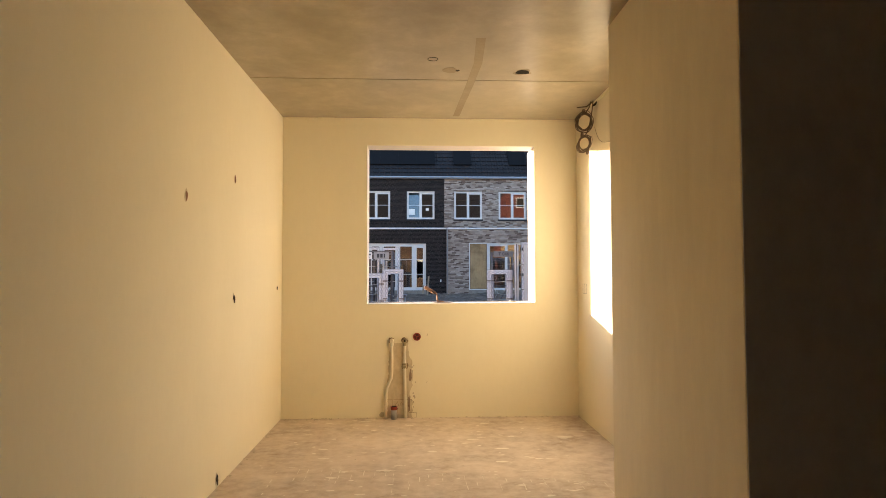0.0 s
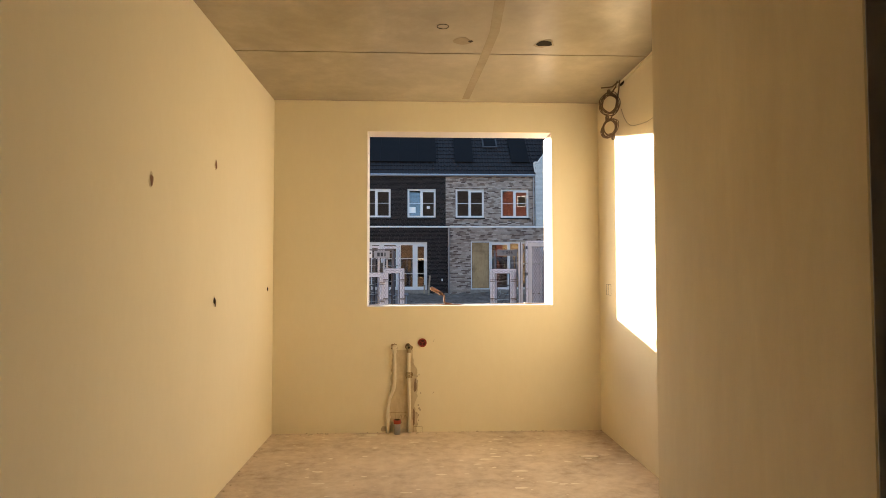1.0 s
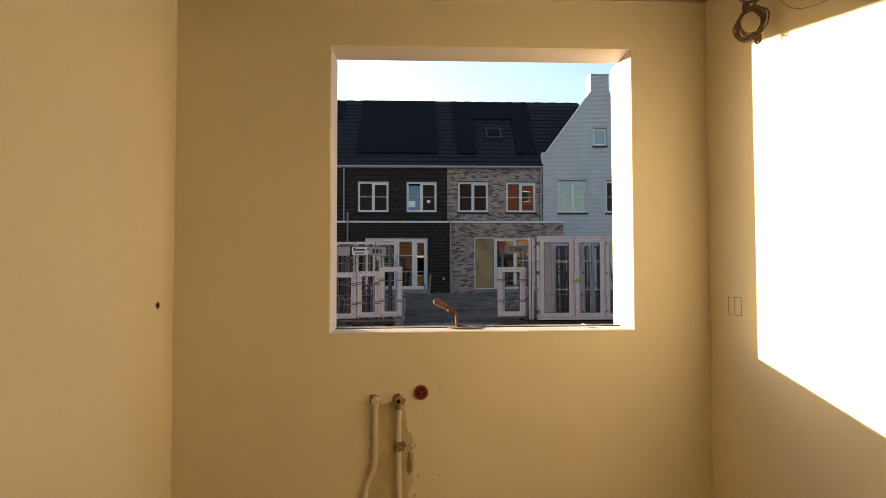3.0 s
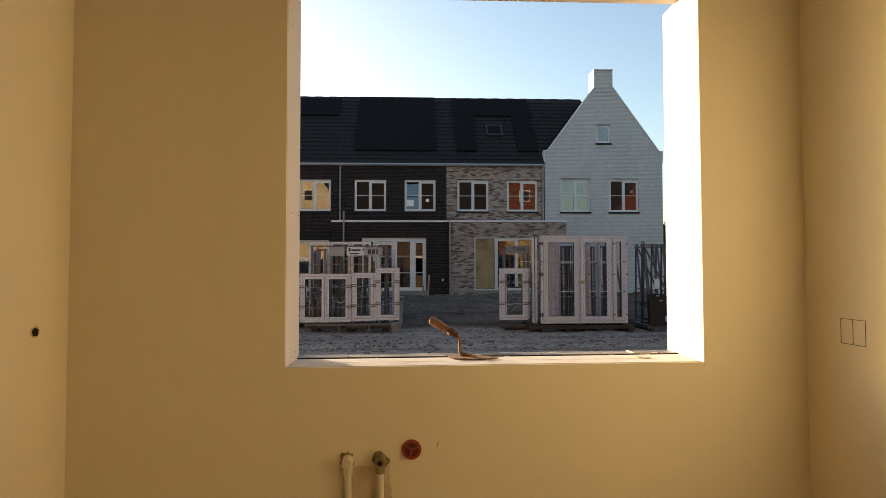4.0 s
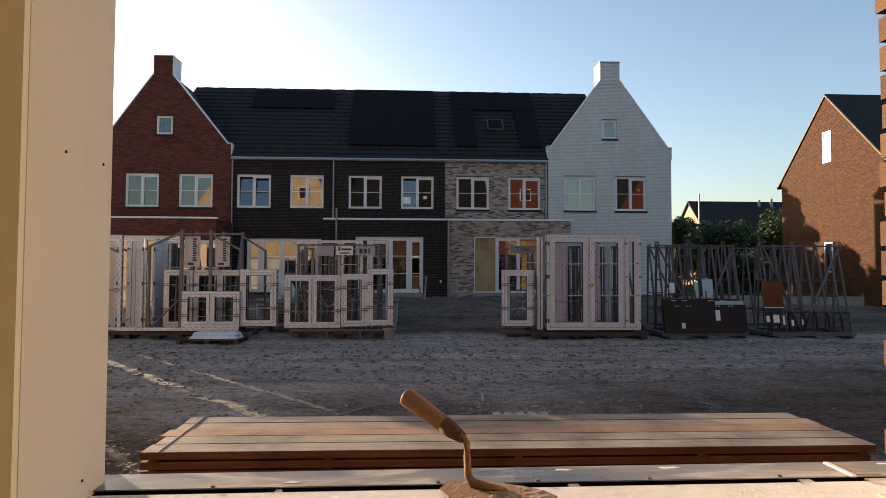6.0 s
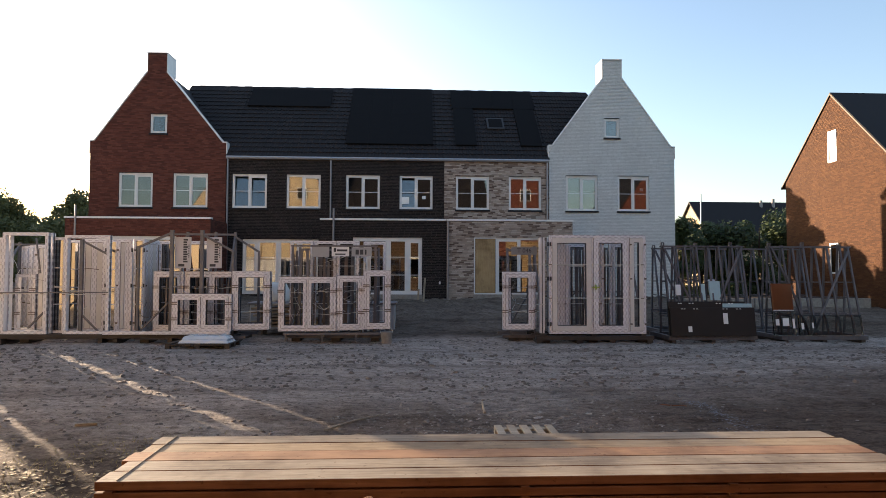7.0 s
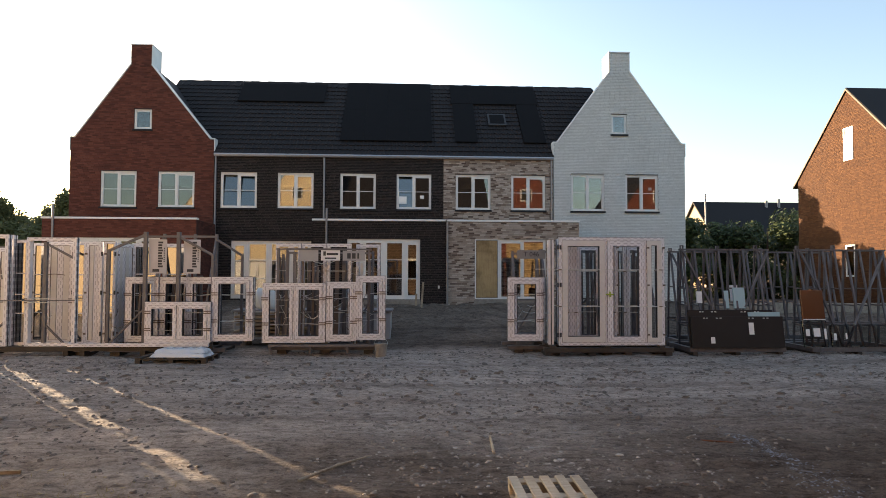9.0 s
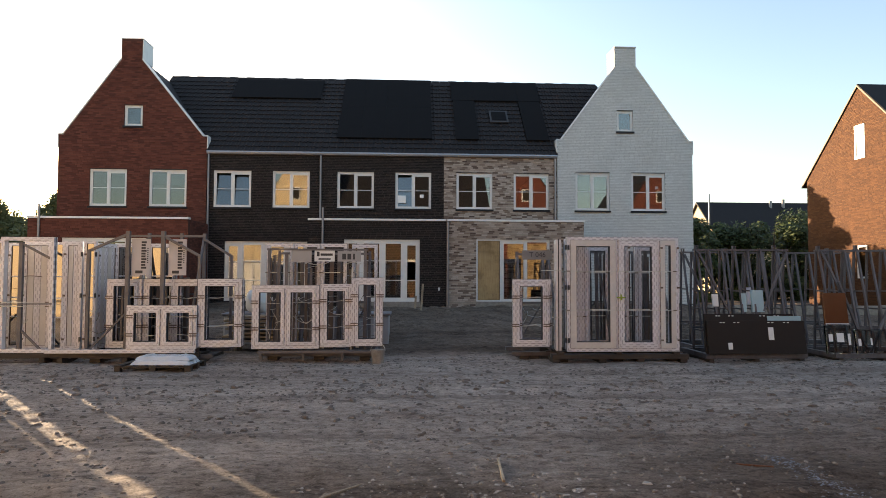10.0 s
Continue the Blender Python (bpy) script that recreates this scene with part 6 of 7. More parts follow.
def door_leaf(w, h, fill, x, y, turn=0):
    """A door leaf in printed film: stiles and rails, a coated pane with bars or a boarded panel, hinges and a lock rail."""
    d, s_ = 0.07, min(0.085, w * (0.19 if fill == "glass" else 0.26))
    u = thing("packed_door_leaf", (0, 0, 0), LBL_PANEL if fill == "panel" else "glazed film-wrapped white door leaf standing in a rack", "door leaf", "packed door leaves")
    bm = bm_new()
    ring(bm, 0, w, 0, d, 0, h, s_)
    along(part("leaf_frame", bm, M_FOIL, u))
    if fill == "glass":
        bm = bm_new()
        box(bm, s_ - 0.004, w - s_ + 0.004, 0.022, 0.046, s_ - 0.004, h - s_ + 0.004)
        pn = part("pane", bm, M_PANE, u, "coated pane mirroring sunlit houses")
        for k_ in (0.3, 0.48, 0.68):
            bm = bm_new()
            box(bm, s_, w - s_, 0.008, 0.02, h * k_ - 0.012, h * k_ + 0.012)
            part("glazing_bar", bm, M_FOIL, pn)
    else:
        n_ = max(1, round((w - 2 * s_) / 0.12))
        wb = (w - 2 * s_) / n_
        for k_ in range(n_):
            bm = bm_new()
            box(bm, s_ + wb * k_ + 0.004, s_ + wb * (k_ + 1) - 0.004, 0.018 + 0.006 * (k_ % 2), 0.05, s_, h - s_)
            part("panel_board", bm, M_FOIL if k_ % 2 else M_FOILPLAIN, u)
    bm = bm_new()
    ring(bm, s_ - 0.003, w - s_ + 0.003, 0.004, 0.02, s_ - 0.003, h - s_ + 0.003, 0.008)
    part("bead", bm, M_GUARD, u, "dark glazing bead")
    for zh in (0.1, 0.5, 0.88):
        bm = bm_new()
        box(bm, w - 0.018, w + 0.012, -0.016, 0.012, zh * h - 0.045, zh * h + 0.045)
        part("hinge", bm, M_INK, u, "black door hinge")
        bm = bm_new()
        box(bm, 0.004, 0.05, -0.008, 0.001, zh * h - 0.02, zh * h + 0.02)
        part("clip", bm, M_GUARD, u, "brown transport clip")
    return place(u, x, y, -0.09, turn)


put_frame(1.02, 2.34, OPEN, -9.38, 19.55, -0.09, 0, 0, None, (0.395,))
put_frame(1.02, 2.34, OPEN, -9.36, 19.70, -0.09, 0, 0, None, (0.395,))
put_frame(1.02, 2.28, OPEN, -7.99, 19.55, -0.09, 0, 0, None, (0.40, 0.435))
# The next two stand out of view, added to shade the yard.
put_frame(1.05, 2.22, TWO, -10.45, 19.6, -0.09)
put_frame(1.05, 2.22, TWO, -11.5, 19.75, -0.09, 4)
put_frame(0.46, 1.34, OPEN, -9.30, 19.92, -0.06)
door_leaf(0.34, 2.24, "glass", -8.42, 19.78)
door_leaf(0.31, 2.2, "glass", -8.32, 20.30)
door_leaf(0.57, 2.22, "panel", -7.84, 20.0)
door_leaf(0.26, 2.2, "glass", -7.24, 19.95)
door_leaf(0.36, 2.22, "panel", -6.99, 19.93)
door_leaf(0.24, 2.22, "glass", -6.61, 19.98)
for i in range(3):
    door_leaf(0.62, 2.2, "panel", -6.60 + 0.10 * i, 20.15, 84 - 2 * i)
door_leaf(0.62, 2.22, "glass", -6.34, 20.7)
door_leaf(0.62, 2.22, "glass", -5.66, 20.75)
# rows of leaves further back in the rack, with the gaps that let strips of sunlight through
# Mostly hidden rows, added to block the sun beside those gaps.
for i in range(4):
    y = 20.65 + 0.4 * i
    for sa, sb in ((5.40, 5.62), (5.76, 6.45), (7.10, 7.47), (7.61, 9.1)):
        xa, xb = (sa - 0.676 * y) / 0.737, (sb - 0.676 * y) / 0.737
        n_ = max(1, math.ceil((xb - xa) / 1.0))
        for k_ in range(n_):
            w_ = (xb - xa) / n_
            if i == 0:
                door_leaf(w_ - 0.01, 2.1, "glass" if k_ == 1 and sa > 7.5 else "panel", xa + w_ * k_, y)
            else:
                put_frame(round(w_ - 0.01, 2), 2.1, ((1, "panel"),), xa + w_ * k_, y, -0.09, 0, 0, LBL_PANEL)
# Also out of view, added as a sun blocker.
put_frame(1.05, 2.1, TWO, -12.1, 20.3, -0.09)
for pts, q_, nm in (([(-7.63, 19.62, 2.10), (-7.63, 19.62, GZ + 0.15)], 0.07, "front_post"), ([(-7.96, 19.68, 2.14), (-7.96, 19.68, GZ + 0.15)], 0.045, "front_post"), ([(-7.62, 19.62, 2.06), (-7.07, 19.64, 1.76)], 0.04, "sloping_arm"), ([(-7.60, 19.62, 0.34), (-7.22, 19.62, -0.04)], 0.035, "cross_brace"), ([(-8.42, 19.86, 0.58), (-8.95, 19.86, 0.02)], 0.035, "cross_brace"), ([(-8.05, 19.86, 0.30), (-8.30, 19.86, 0.55)], 0.03, "cross_brace"), ([(-9.4, 19.52, 0.86), (-6.97, 19.52, 0.87)], 0.022, "tie_bar"), ([(-9.42, 19.95, 2.2), (-9.42, 19.95, 0.0)], 0.04, "front_post"), ([(-9.02, 20.2, 2.15), (-8.90, 20.2, 1.3)], 0.03, "cross_brace")):
    bm = bm_new()
    beam(bm, pts[0], pts[1], q_)
    part(nm, bm, M_STEEL, rk)
loose_straps(rk, -9.3, -8.5, 0.3, 1.9, 19.7, 9, 12)
loose_straps(rk, -8.0, -6.4, 0.4, 1.5, 19.72, 8, 15)
bm = bm_new()
box(bm, -7.05, -4.17, 19.44, 19.515, -0.094, -0.02)
single("sill_profile", bm, M_FOILH, "long film-wrapped white sill profile lying before the rack", "profile", bevel=0.004)
put_frame(1.36, 0.86, TWO, -5.53, 19.53, -0.02)
for i, (w, x, y) in enumerate(((0.70, -6.15, 20.0), (0.78, -5.45, 20.05), (0.70, -4.85, 20.0), (0.78, -5.7, 20.45), (0.70, -4.95, 20.4))):
    put_frame(w, 1.42, ONE, x, y, -0.06)
put_frame(0.86, 1.37, ONE, -4.18, 19.62, 0.0, 3)
put_frame(0.86, 1.37, ONE, -4.2, 19.85, 0.0, 3)
# middle group
rk = steel_rack(-3.0, -0.6, 20.0, 21.2, GZ, 2.0, [-2.88, -2.2, -1.5, -0.84], M_STEEL, "grey steel transport rack with sign boards")
sign_board(rk, -2.40, -1.98, 1.72, 1.98, 19.98, M_SIGN, [])
sign_board(rk, -1.92, -1.50, 1.74, 1.98, 19.98, M_PAPER, [(0.12, 0.25, 0.45, 0.85), (0.3, 0.9, 0.5, 0.7), (0.2, 0.8, 0.15, 0.28)])
sign_board(rk, -1.44, -0.95, 1.74, 1.96, 19.98, M_SIGN, [(0.2, 0.36, 0.2, 0.75), (0.42, 0.58, 0.2, 0.75), (0.66, 0.74, 0.2, 0.75)])
bm = bm_new()
beam(bm, (-2.9, 19.99, 1.99), (-0.8, 19.99, 1.99), 0.04)
part("sign_rail", bm, M_STEEL, rk)
for x in (-2.86, -0.86):
    bm = bm_new()
    beam(bm, (x, 20.0, GZ + 0.15), (x, 20.0, 2.0), 0.05)
    part("upright", bm, M_STEEL, rk)
put_frame(1.35, 1.29, TWO, -3.13, 19.72, -0.05, 2, 0)
put_frame(0.64, 1.29, ONE, -1.76, 19.78, -0.02, 2)
put_frame(0.64, 1.40, ONE, -1.12, 19.78, 0.0, 3)
for i, (x, y) in enumerate(((-2.98, 20.3), (-2.42, 20.35), (-1.84, 20.3), (-1.2, 20.6))):
    put_frame(0.56, 2.22, OPEN, x, y, -0.09, (0, 2, -2)[i % 3])
for y in (19.74, 19.86, 20.9):
    bm = bm_new()
    beam(bm, (-3.0, y, -0.115), (-0.55, y, -0.115), 0.05)
    part("foot_rail", bm, M_STEEL, rk)
for x in (-2.95, -2.1, -1.3, -0.65):
    bm = bm_new()
    beam(bm, (x, 19.72, -0.16), (x, 21.0, -0.16), 0.045)
    part("cross_rail", bm, M_STEEL, rk)
    bm = bm_new()
    beam(bm, (x, 19.8, -0.18), (x, 19.8, GZ + 0.02), 0.05)
    part("foot", bm, M_STEEL, rk)


loose_straps(rk, -3.0, -0.9, 0.15, 1.1, 19.9, 34, 5)
loose_straps(rk, -2.8, -0.9, 1.35, 1.75, 19.9, 7, 6)
stored_profiles(rk, -2.95, -0.75, 20.0, -0.12, 1.9, 20, 21)
bp = thing("board_pile", (-3.3, 21.6, GZ), "pile of brown boards behind the packed frames", "boards")
rr = random.Random(71)
for i in range(7):
    bm = bm_new()
    a_, z_ = rr.uniform(-0.12, 0.12), GZ + 0.22 + 0.09 * i
    box(bm, -4.1 + a_, -2.5 + a_ + rr.uniform(-0.3, 0.3), 21.35 + 0.02 * i, 21.9, z_, z_ + 0.05)
    part("board", bm, M_PLANK if i % 3 else M_GREYPLANK, bp, bevel=0.003)
    for xs in (-3.9, -3.0):
        bm = bm_new()
        box(bm, xs + a_, xs + a_ + 0.06, 21.4, 21.85, z_ - 0.04 if i else GZ - 0.03, z_ - 0.001)
        part("spacer", bm, M_PLANK, bp)
for x, z in ((-2.6, 1.55), (-2.05, 1.35), (-1.35, 1.6)):
    bm = bm_new()
    box(bm, x, x + 0.16, 21.0, 21.03, GZ + 0.1, z)
    single("leaning_board", bm, M_PLANK, "upright brown board standing behind the frames", "board", "upright boards")
# right group
rk = steel_rack(2.25, 3.2, 20.0, 20.9, GZ, 2.0, [2.5, 3.08], M_STEEL, "small grey steel rack with a numbered plate")
tag = sign_board(rk, 2.47, 3.12, 1.80, 2.0, 20.0, plain("dark_grey_plate", (0.22, 0.22, 0.22), 0.5), [])
cu = bpy.data.curves.new("lettering", "FONT")
cu.body, cu.size, cu.extrude, cu.align_x, cu.align_y = "T 046", 0.15, 0.001, "CENTER", "CENTER"
cu.materials.append(M_INK)
tx = new("lettering", cu)
tx.parent = tag
tx.location = Vector((2.80, 19.996, 1.90)) - BASE[tag.name]
tx.rotation_euler = (math.radians(90), 0, 0)
put_frame(0.76, 1.38, ONE, 2.20, 19.58, 0.0)
put_frame(0.76, 1.38, ONE, 2.30, 19.82, 0.0)
rk3 = steel_rack(3.0, 5.8, 19.65, 20.9, GZ, 2.05, [3.2, 4.33, 5.7], M_STEEL, "grey steel rack carrying tall door frames")
stored_profiles(rk3, 3.45, 5.6, 20.25, -0.12, 2.05, 26, 22)
L3 = "three-light door frame in printed white film on a pallet"
door_set = put_frame(2.34, 2.35, ((1.06, True), (0.96, True), (0.38, True)), 3.30, 19.45, -0.09, 0, 0, L3, (0.36, 0.70))
for z in (0.23, 1.31, 2.13):
    for dx in (-0.045, 0.012):
        bm = bm_new()
        box(bm, dx, dx + 0.036, -0.022, 0.012, z - 0.048, z + 0.048)
        part("hinge", bm, M_INK, door_set, "black door hinge", bevel=0.004)
for z in (0.23, 1.31, 2.13):
    for dx in (1.27, 1.95, 2.30):
        bm = bm_new()
        box(bm, dx, dx + 0.05, -0.020, 0.004, z - 0.018, z + 0.018)
        part("clip", bm, M_GUARD, door_set, "brown transport clip")
put_frame(2.34, 2.33, ((1.06, False), (0.96, False), (0.38, False)), 3.35, 19.84, -0.09, 0, 0, L3, (0.36, 0.70))
put_frame(0.36, 2.26, ((1, "panel"),), 4.46, 20.1, -0.09, 0, 0, LBL_PANEL)
put_frame(0.30, 2.26, ((1, "panel"),), 3.62, 20.05, -0.09, 0, 0, LBL_PANEL)
put_frame(0.62, 2.24, ONE, 5.0, 20.2, -0.09, 2)
put_frame(0.62, 2.24, ONE, 3.9, 20.35, -0.09, -2)
put_frame(0.40, 2.30, ONE, 3.22, 19.62, -0.09, 82)
pal = thing("frame_pallet", (4.4, 19.5, GZ), "low grey timber pallet under the door frames", "pallet")
for y in (19.38, 19.95, 20.6):
    bm = bm_new()
    box(bm, 2.98, 5.82, y + 0.03, y + 0.13, GZ + 0.075, GZ + 0.175)
    part("board", bm, M_OLDWOOD, pal, bevel=0.005)
for x in (3.0, 3.95, 4.75, 5.65):
    bm = bm_new()
    box(bm, x, x + 0.14, 19.42, 20.7, GZ - 0.04, GZ + 0.0745)
    part("block", bm, M_OLDWOOD, pal)
for x in (3.1, 4.3, 5.5):
    bm = bm_new()
    box(bm, x, x + 0.12, 19.4, 20.7, GZ + 0.1755, GZ + 0.2235)
    part("bearer", bm, M_OLDWOOD, pal)
loose_straps(rk, 2.3, 2.8, 0.3, 1.2, 19.9, 6, 8)
hd = thing("door_lever", (4.46, 19.43, 1.02), "small green lever clipped to a wrapped door frame", "handle")
bm = bm_new()
box(bm, 4.32, 4.50, 19.405, 19.425, 1.005, 1.03)
box(bm, 4.40, 4.43, 19.42, 19.436, 0.96, 1.08)
M_LIME = plain("lime_plastic", (0.30, 0.42, 0.06), 0.5)
part("lever", bm, M_LIME, hd)


# glass racks: rows of narrow A-frames on a steel base
M_RACKSTEEL = mottled("scratched_grey_steel", (0.06, 0.06, 0.070), (0.135, 0.133, 0.15), (0.10, 0.075, 0.06), 5, 50, 0.5, 0.2, 0.002, (1, 1, 0.4), 0.4, 0.25, 0.4)


def glass_rack(x0, x1, tops, label, dy=0.0, braces=()):
    """A-frames at the given places on a base of welded beams, tied by rails along the top."""
    r = thing("glass_rack", ((x0 + x1) / 2, 20.0 + dy, GZ), label, "rack", "glass racks")
    z0, z1 = GZ, 2.05

    def bar(name, p, q, w, mat=M_RACKSTEEL):
        bm = bm_new()
        beam(bm, (p[0], p[1] + dy, p[2]), (q[0], q[1] + dy, q[2]), w)
        part(name, bm, mat, r)
    for y in (19.48, 20.62):
        bm = bm_new()
        box(bm, x0, x1, y - 0.05 + dy, y + 0.05 + dy, z0 + 0.07, z0 + 0.17)
        part("base_beam", bm, M_RACKSTEEL, r, bevel=0.006)
    for x in (x0 + 0.06, x1 - 0.06):
        bm = bm_new()
        box(bm, x - 0.05, x + 0.05, 19.54 + dy, 20.56 + dy, z0 + 0.072, z0 + 0.165)
        part("end_beam", bm, M_RACKSTEEL, r)
    for x in (x0 + 0.12, (x0 + x1) / 2, x1 - 0.12):
        bm = bm_new()
        box(bm, x - 0.05, x + 0.05, 19.44 + dy, 20.66 + dy, z0 - 0.03, z0 + 0.069)
        part("skid", bm, M_OLDWOOD, r)
    rr = random.Random(int(x0 * 10))
    for i, x in enumerate(tops):
        e, zt_ = rr.uniform(-0.015, 0.015), z1 + rr.uniform(-0.035, 0.02)
        bar("leg", (x, 19.55, z0 + 0.17), (x + e, 20.01, zt_), 0.040)
        bar("leg", (x, 20.22, z0 + 0.17), (x + e, 20.09, zt_), 0.040)
        for z_ in (0.62, 1.08, 1.46):
            k_ = (z_ - 0.17) / (z1 - z0 - 0.17)
            bar("rung", (x, 19.55 + 0.46 * k_, z0 + z_), (x, 20.22 - 0.13 * k_, z0 + z_), 0.03)
        if i % 3 == 0:
            bm = bm_new()
            ring(bm, x - 0.035, x + 0.035, 20.02 + dy, 20.08 + dy, zt_ - 0.01, zt_ + 0.085, 0.014)
            part("lifting_lug", bm, M_RACKSTEEL, r)
    for y, z in ((20.0, z1 - 0.02), (20.10, z1 - 0.02), (19.70, z0 + 0.66), (20.17, z0 + 0.66)):
        bar("rail", (tops[0] - 0.05, y, z), (tops[-1] + 0.05, y, z), 0.04)
    for p, q in braces:
        bar("brace", p, q, 0.042)
    return r


glass_rack(6.19, 8.36, (6.30, 6.56, 6.85, 7.14, 7.43, 7.72, 8.04, 8.28), "dark steel A-frame rack loaded with glass sheets", 0, (((6.30, 19.95, 1.98), (6.83, 19.75, 0.75)), ((8.25, 19.95, 1.95), (7.60, 19.74, 0.72))))
glass_rack(8.96, 11.13, (9.04, 9.34, 9.61, 9.90, 10.20, 10.52, 10.86, 11.08), "dark steel A-frame rack holding few glass sheets", 0, (((9.05, 19.95, 2.0), (9.50, 19.75, 0.80)), ((9.28, 19.75, 1.35), (9.72, 19.52, -0.18)), ((11.02, 19.93, 1.92), (9.76, 19.52, -0.18))))
glass_rack(6.62, 8.75, (6.68, 6.92, 7.3, 7.75, 8.2, 8.65), "dark steel A-frame rack behind another", 1.5, (((6.68, 19.95, 1.98), (7.1, 19.75, 0.9)),))
glass_rack(8.95, 10.9, (9.05, 9.45, 9.8, 10.3, 10.8), "dark steel A-frame rack behind another", 1.5)


def sheet(x0, x1, y, z0, h, mat, lean, label, papers=()):
    g = thing("glass_sheet", ((x0 + x1) / 2, y, z0), label, "glass sheet", "glass sheets")
    bm = bm_new()
    box(bm, x0, x1, y, y + 0.05, z0, z0 + h)
    p_ = part("sheet", bm, mat, g, bevel=0.003)
    for a, b, c, d in papers:
        bm = bm_new()
        box(bm, x0 + (x1 - x0) * a, x0 + (x1 - x0) * b, y - 0.003, y - 0.001, z0 + h * c, z0 + h * d)
        part("paper_label", bm, M_PAPER, p_, "white paper label")
    g.rotation_euler = (math.radians(-lean), 0, 0)


TAPES = tuple((a_, a_ + 0.022, 0.935, 0.955) for a_ in (0.13, 0.16, 0.27, 0.31, 0.62, 0.66, 0.78, 0.82))
sheet(6.22, 8.30, 19.36, -0.14, 0.685, M_SHEETGLASS, 8, "stack of dark insulating glass with paper labels", ((0.20, 0.245, 0.14, 0.34), (0.62, 0.675, 0.42, 0.80)) + TAPES)
sheet(6.20, 8.12, 19.43, -0.14, 0.825, M_SHEETGLASS, 8, "stack of dark insulating glass behind another", TAPES)
# Cyan strip added as a painted sky reflection above the stacked glass.
sheet(7.55, 8.27, 19.50, 0.52, 0.11, M_BLUEFOILSKY, 8, "pale blue strip for the sky mirrored in the glass stack")
sheet(8.78, 9.33, 19.42, -0.14, 0.585, M_CLEARGLASS, 8, "small stack of clear glass on the rack", ((0.10, 0.26, 0.42, 0.68), (0.42, 0.70, 0.40, 0.72), (0.86, 0.96, 0.3, 0.7)))
sheet(8.80, 9.31, 19.50, 0.46, 0.66, M_ORANGEREFLECT, 8, "tall glass sheet coloured with the reflection of an orange wall", ((0.0, 1.0, 0.0, 0.025),))
sheet(9.42, 11.0, 19.42, -0.14, 0.505, M_CLEARGLASS, 8, "row of clear glass sheets at the foot of the rack", ((0.20, 0.225, 0.35, 0.62), (0.03, 0.07, 0.3, 0.6)))
sheet(7.36, 7.62, 19.72, 0.70, 0.47, M_BLUEFOILSKY, 8, "bluish protective sheet on the glass rack")
sheet(7.14, 7.24, 19.72, 0.70, 0.40, M_BLUEFOILSKY, 8, "narrow bluish protective sheet on the glass rack")
sheet(6.50, 6.62, 19.72, 0.82, 0.26, M_PAPER, 8, "white paper sheet stuck to the rack", ())
sheet(7.92, 8.10, 20.9, 0.80, 0.40, M_FOILWHITE, 8, "pale wrapped sheet on the rack behind")
for i in range(8):
    bm = bm_new()
    box(bm, 11.3 + 1.01 * i, 12.3 + 1.01 * i, 29.9 + 0.02 * (i % 3), 30.1 + 0.02 * (i % 3), -0.15, 0.30 + 0.015 * (i % 2))
    single("kerb_stone", bm, M_STONE, "grey concrete kerb stone along the new street", "kerb", "kerb stones", bevel=0.01)
# bucket, bundle and boxes on the ground
bk = thing("bucket", (-0.56, 19.62, GZ), "white plastic mortar bucket with a wire handle", "bucket")
bm = bm_new()
tube(bm, [(-0.56, 19.62, GZ - 0.02), (-0.56, 19.62, GZ + 0.25)], [0.115, 0.14], 20, True)
tube(bm, [(-0.56, 19.62, GZ + 0.235), (-0.56, 19.62, GZ + 0.26)], 0.146, 20, True)
part("pail", bm, M_STONE, bk, smooth=False)
bm = bm_new()
tube(bm, [(-0.56 + 0.147 * math.cos(a), 19.60, GZ + 0.24 + 0.15 * math.sin(a)) for a in [i / 12 * math.pi for i in range(13)]], 0.005, 6)
part("handle", bm, M_STRAP, bk)
bm = bm_new()
disc(bm, (-0.56, 19.62, GZ + 0.261), (0, 0, 1), 0.12, 0.002, 20)
part("content", bm, M_STONE, bk)


def pallet(at, w, d, slats, label, wood=M_PALLET):
    """Local frame: x 0..w, y 0..d."""
    p_ = thing("pallet", (0, 0, 0), label, "pallet")
    sw = w / (slats * 1.55)
    for i in range(slats):
        x = (w - sw) * i / (slats - 1)
        bm = bm_new()
        box(bm, x, x + sw, 0, d, 0.118, 0.14)
        part("slat", bm, wood, p_, bevel=0.003)
    for y in (0.0, d / 2 - 0.05, d - 0.10):
        bm = bm_new()
        box(bm, 0, w, y, y + 0.10, 0.096, 0.1175)
        part("cross_board", bm, wood, p_, bevel=0.003)
        for x in (0.0, w / 2 - 0.05, w - 0.10):
            bm = bm_new()
            box(bm, x, x + 0.10, y, y + 0.10, 0.018, 0.0955)
            part("block", bm, wood, p_)
    for x in (0.0, w / 2 - 0.05, w - 0.10):
        bm = bm_new()
        box(bm, x, x + 0.10, 0, d, -0.01, 0.0175)
        part("runner", bm, wood, p_)
    p_.matrix_basis = at
    return p_


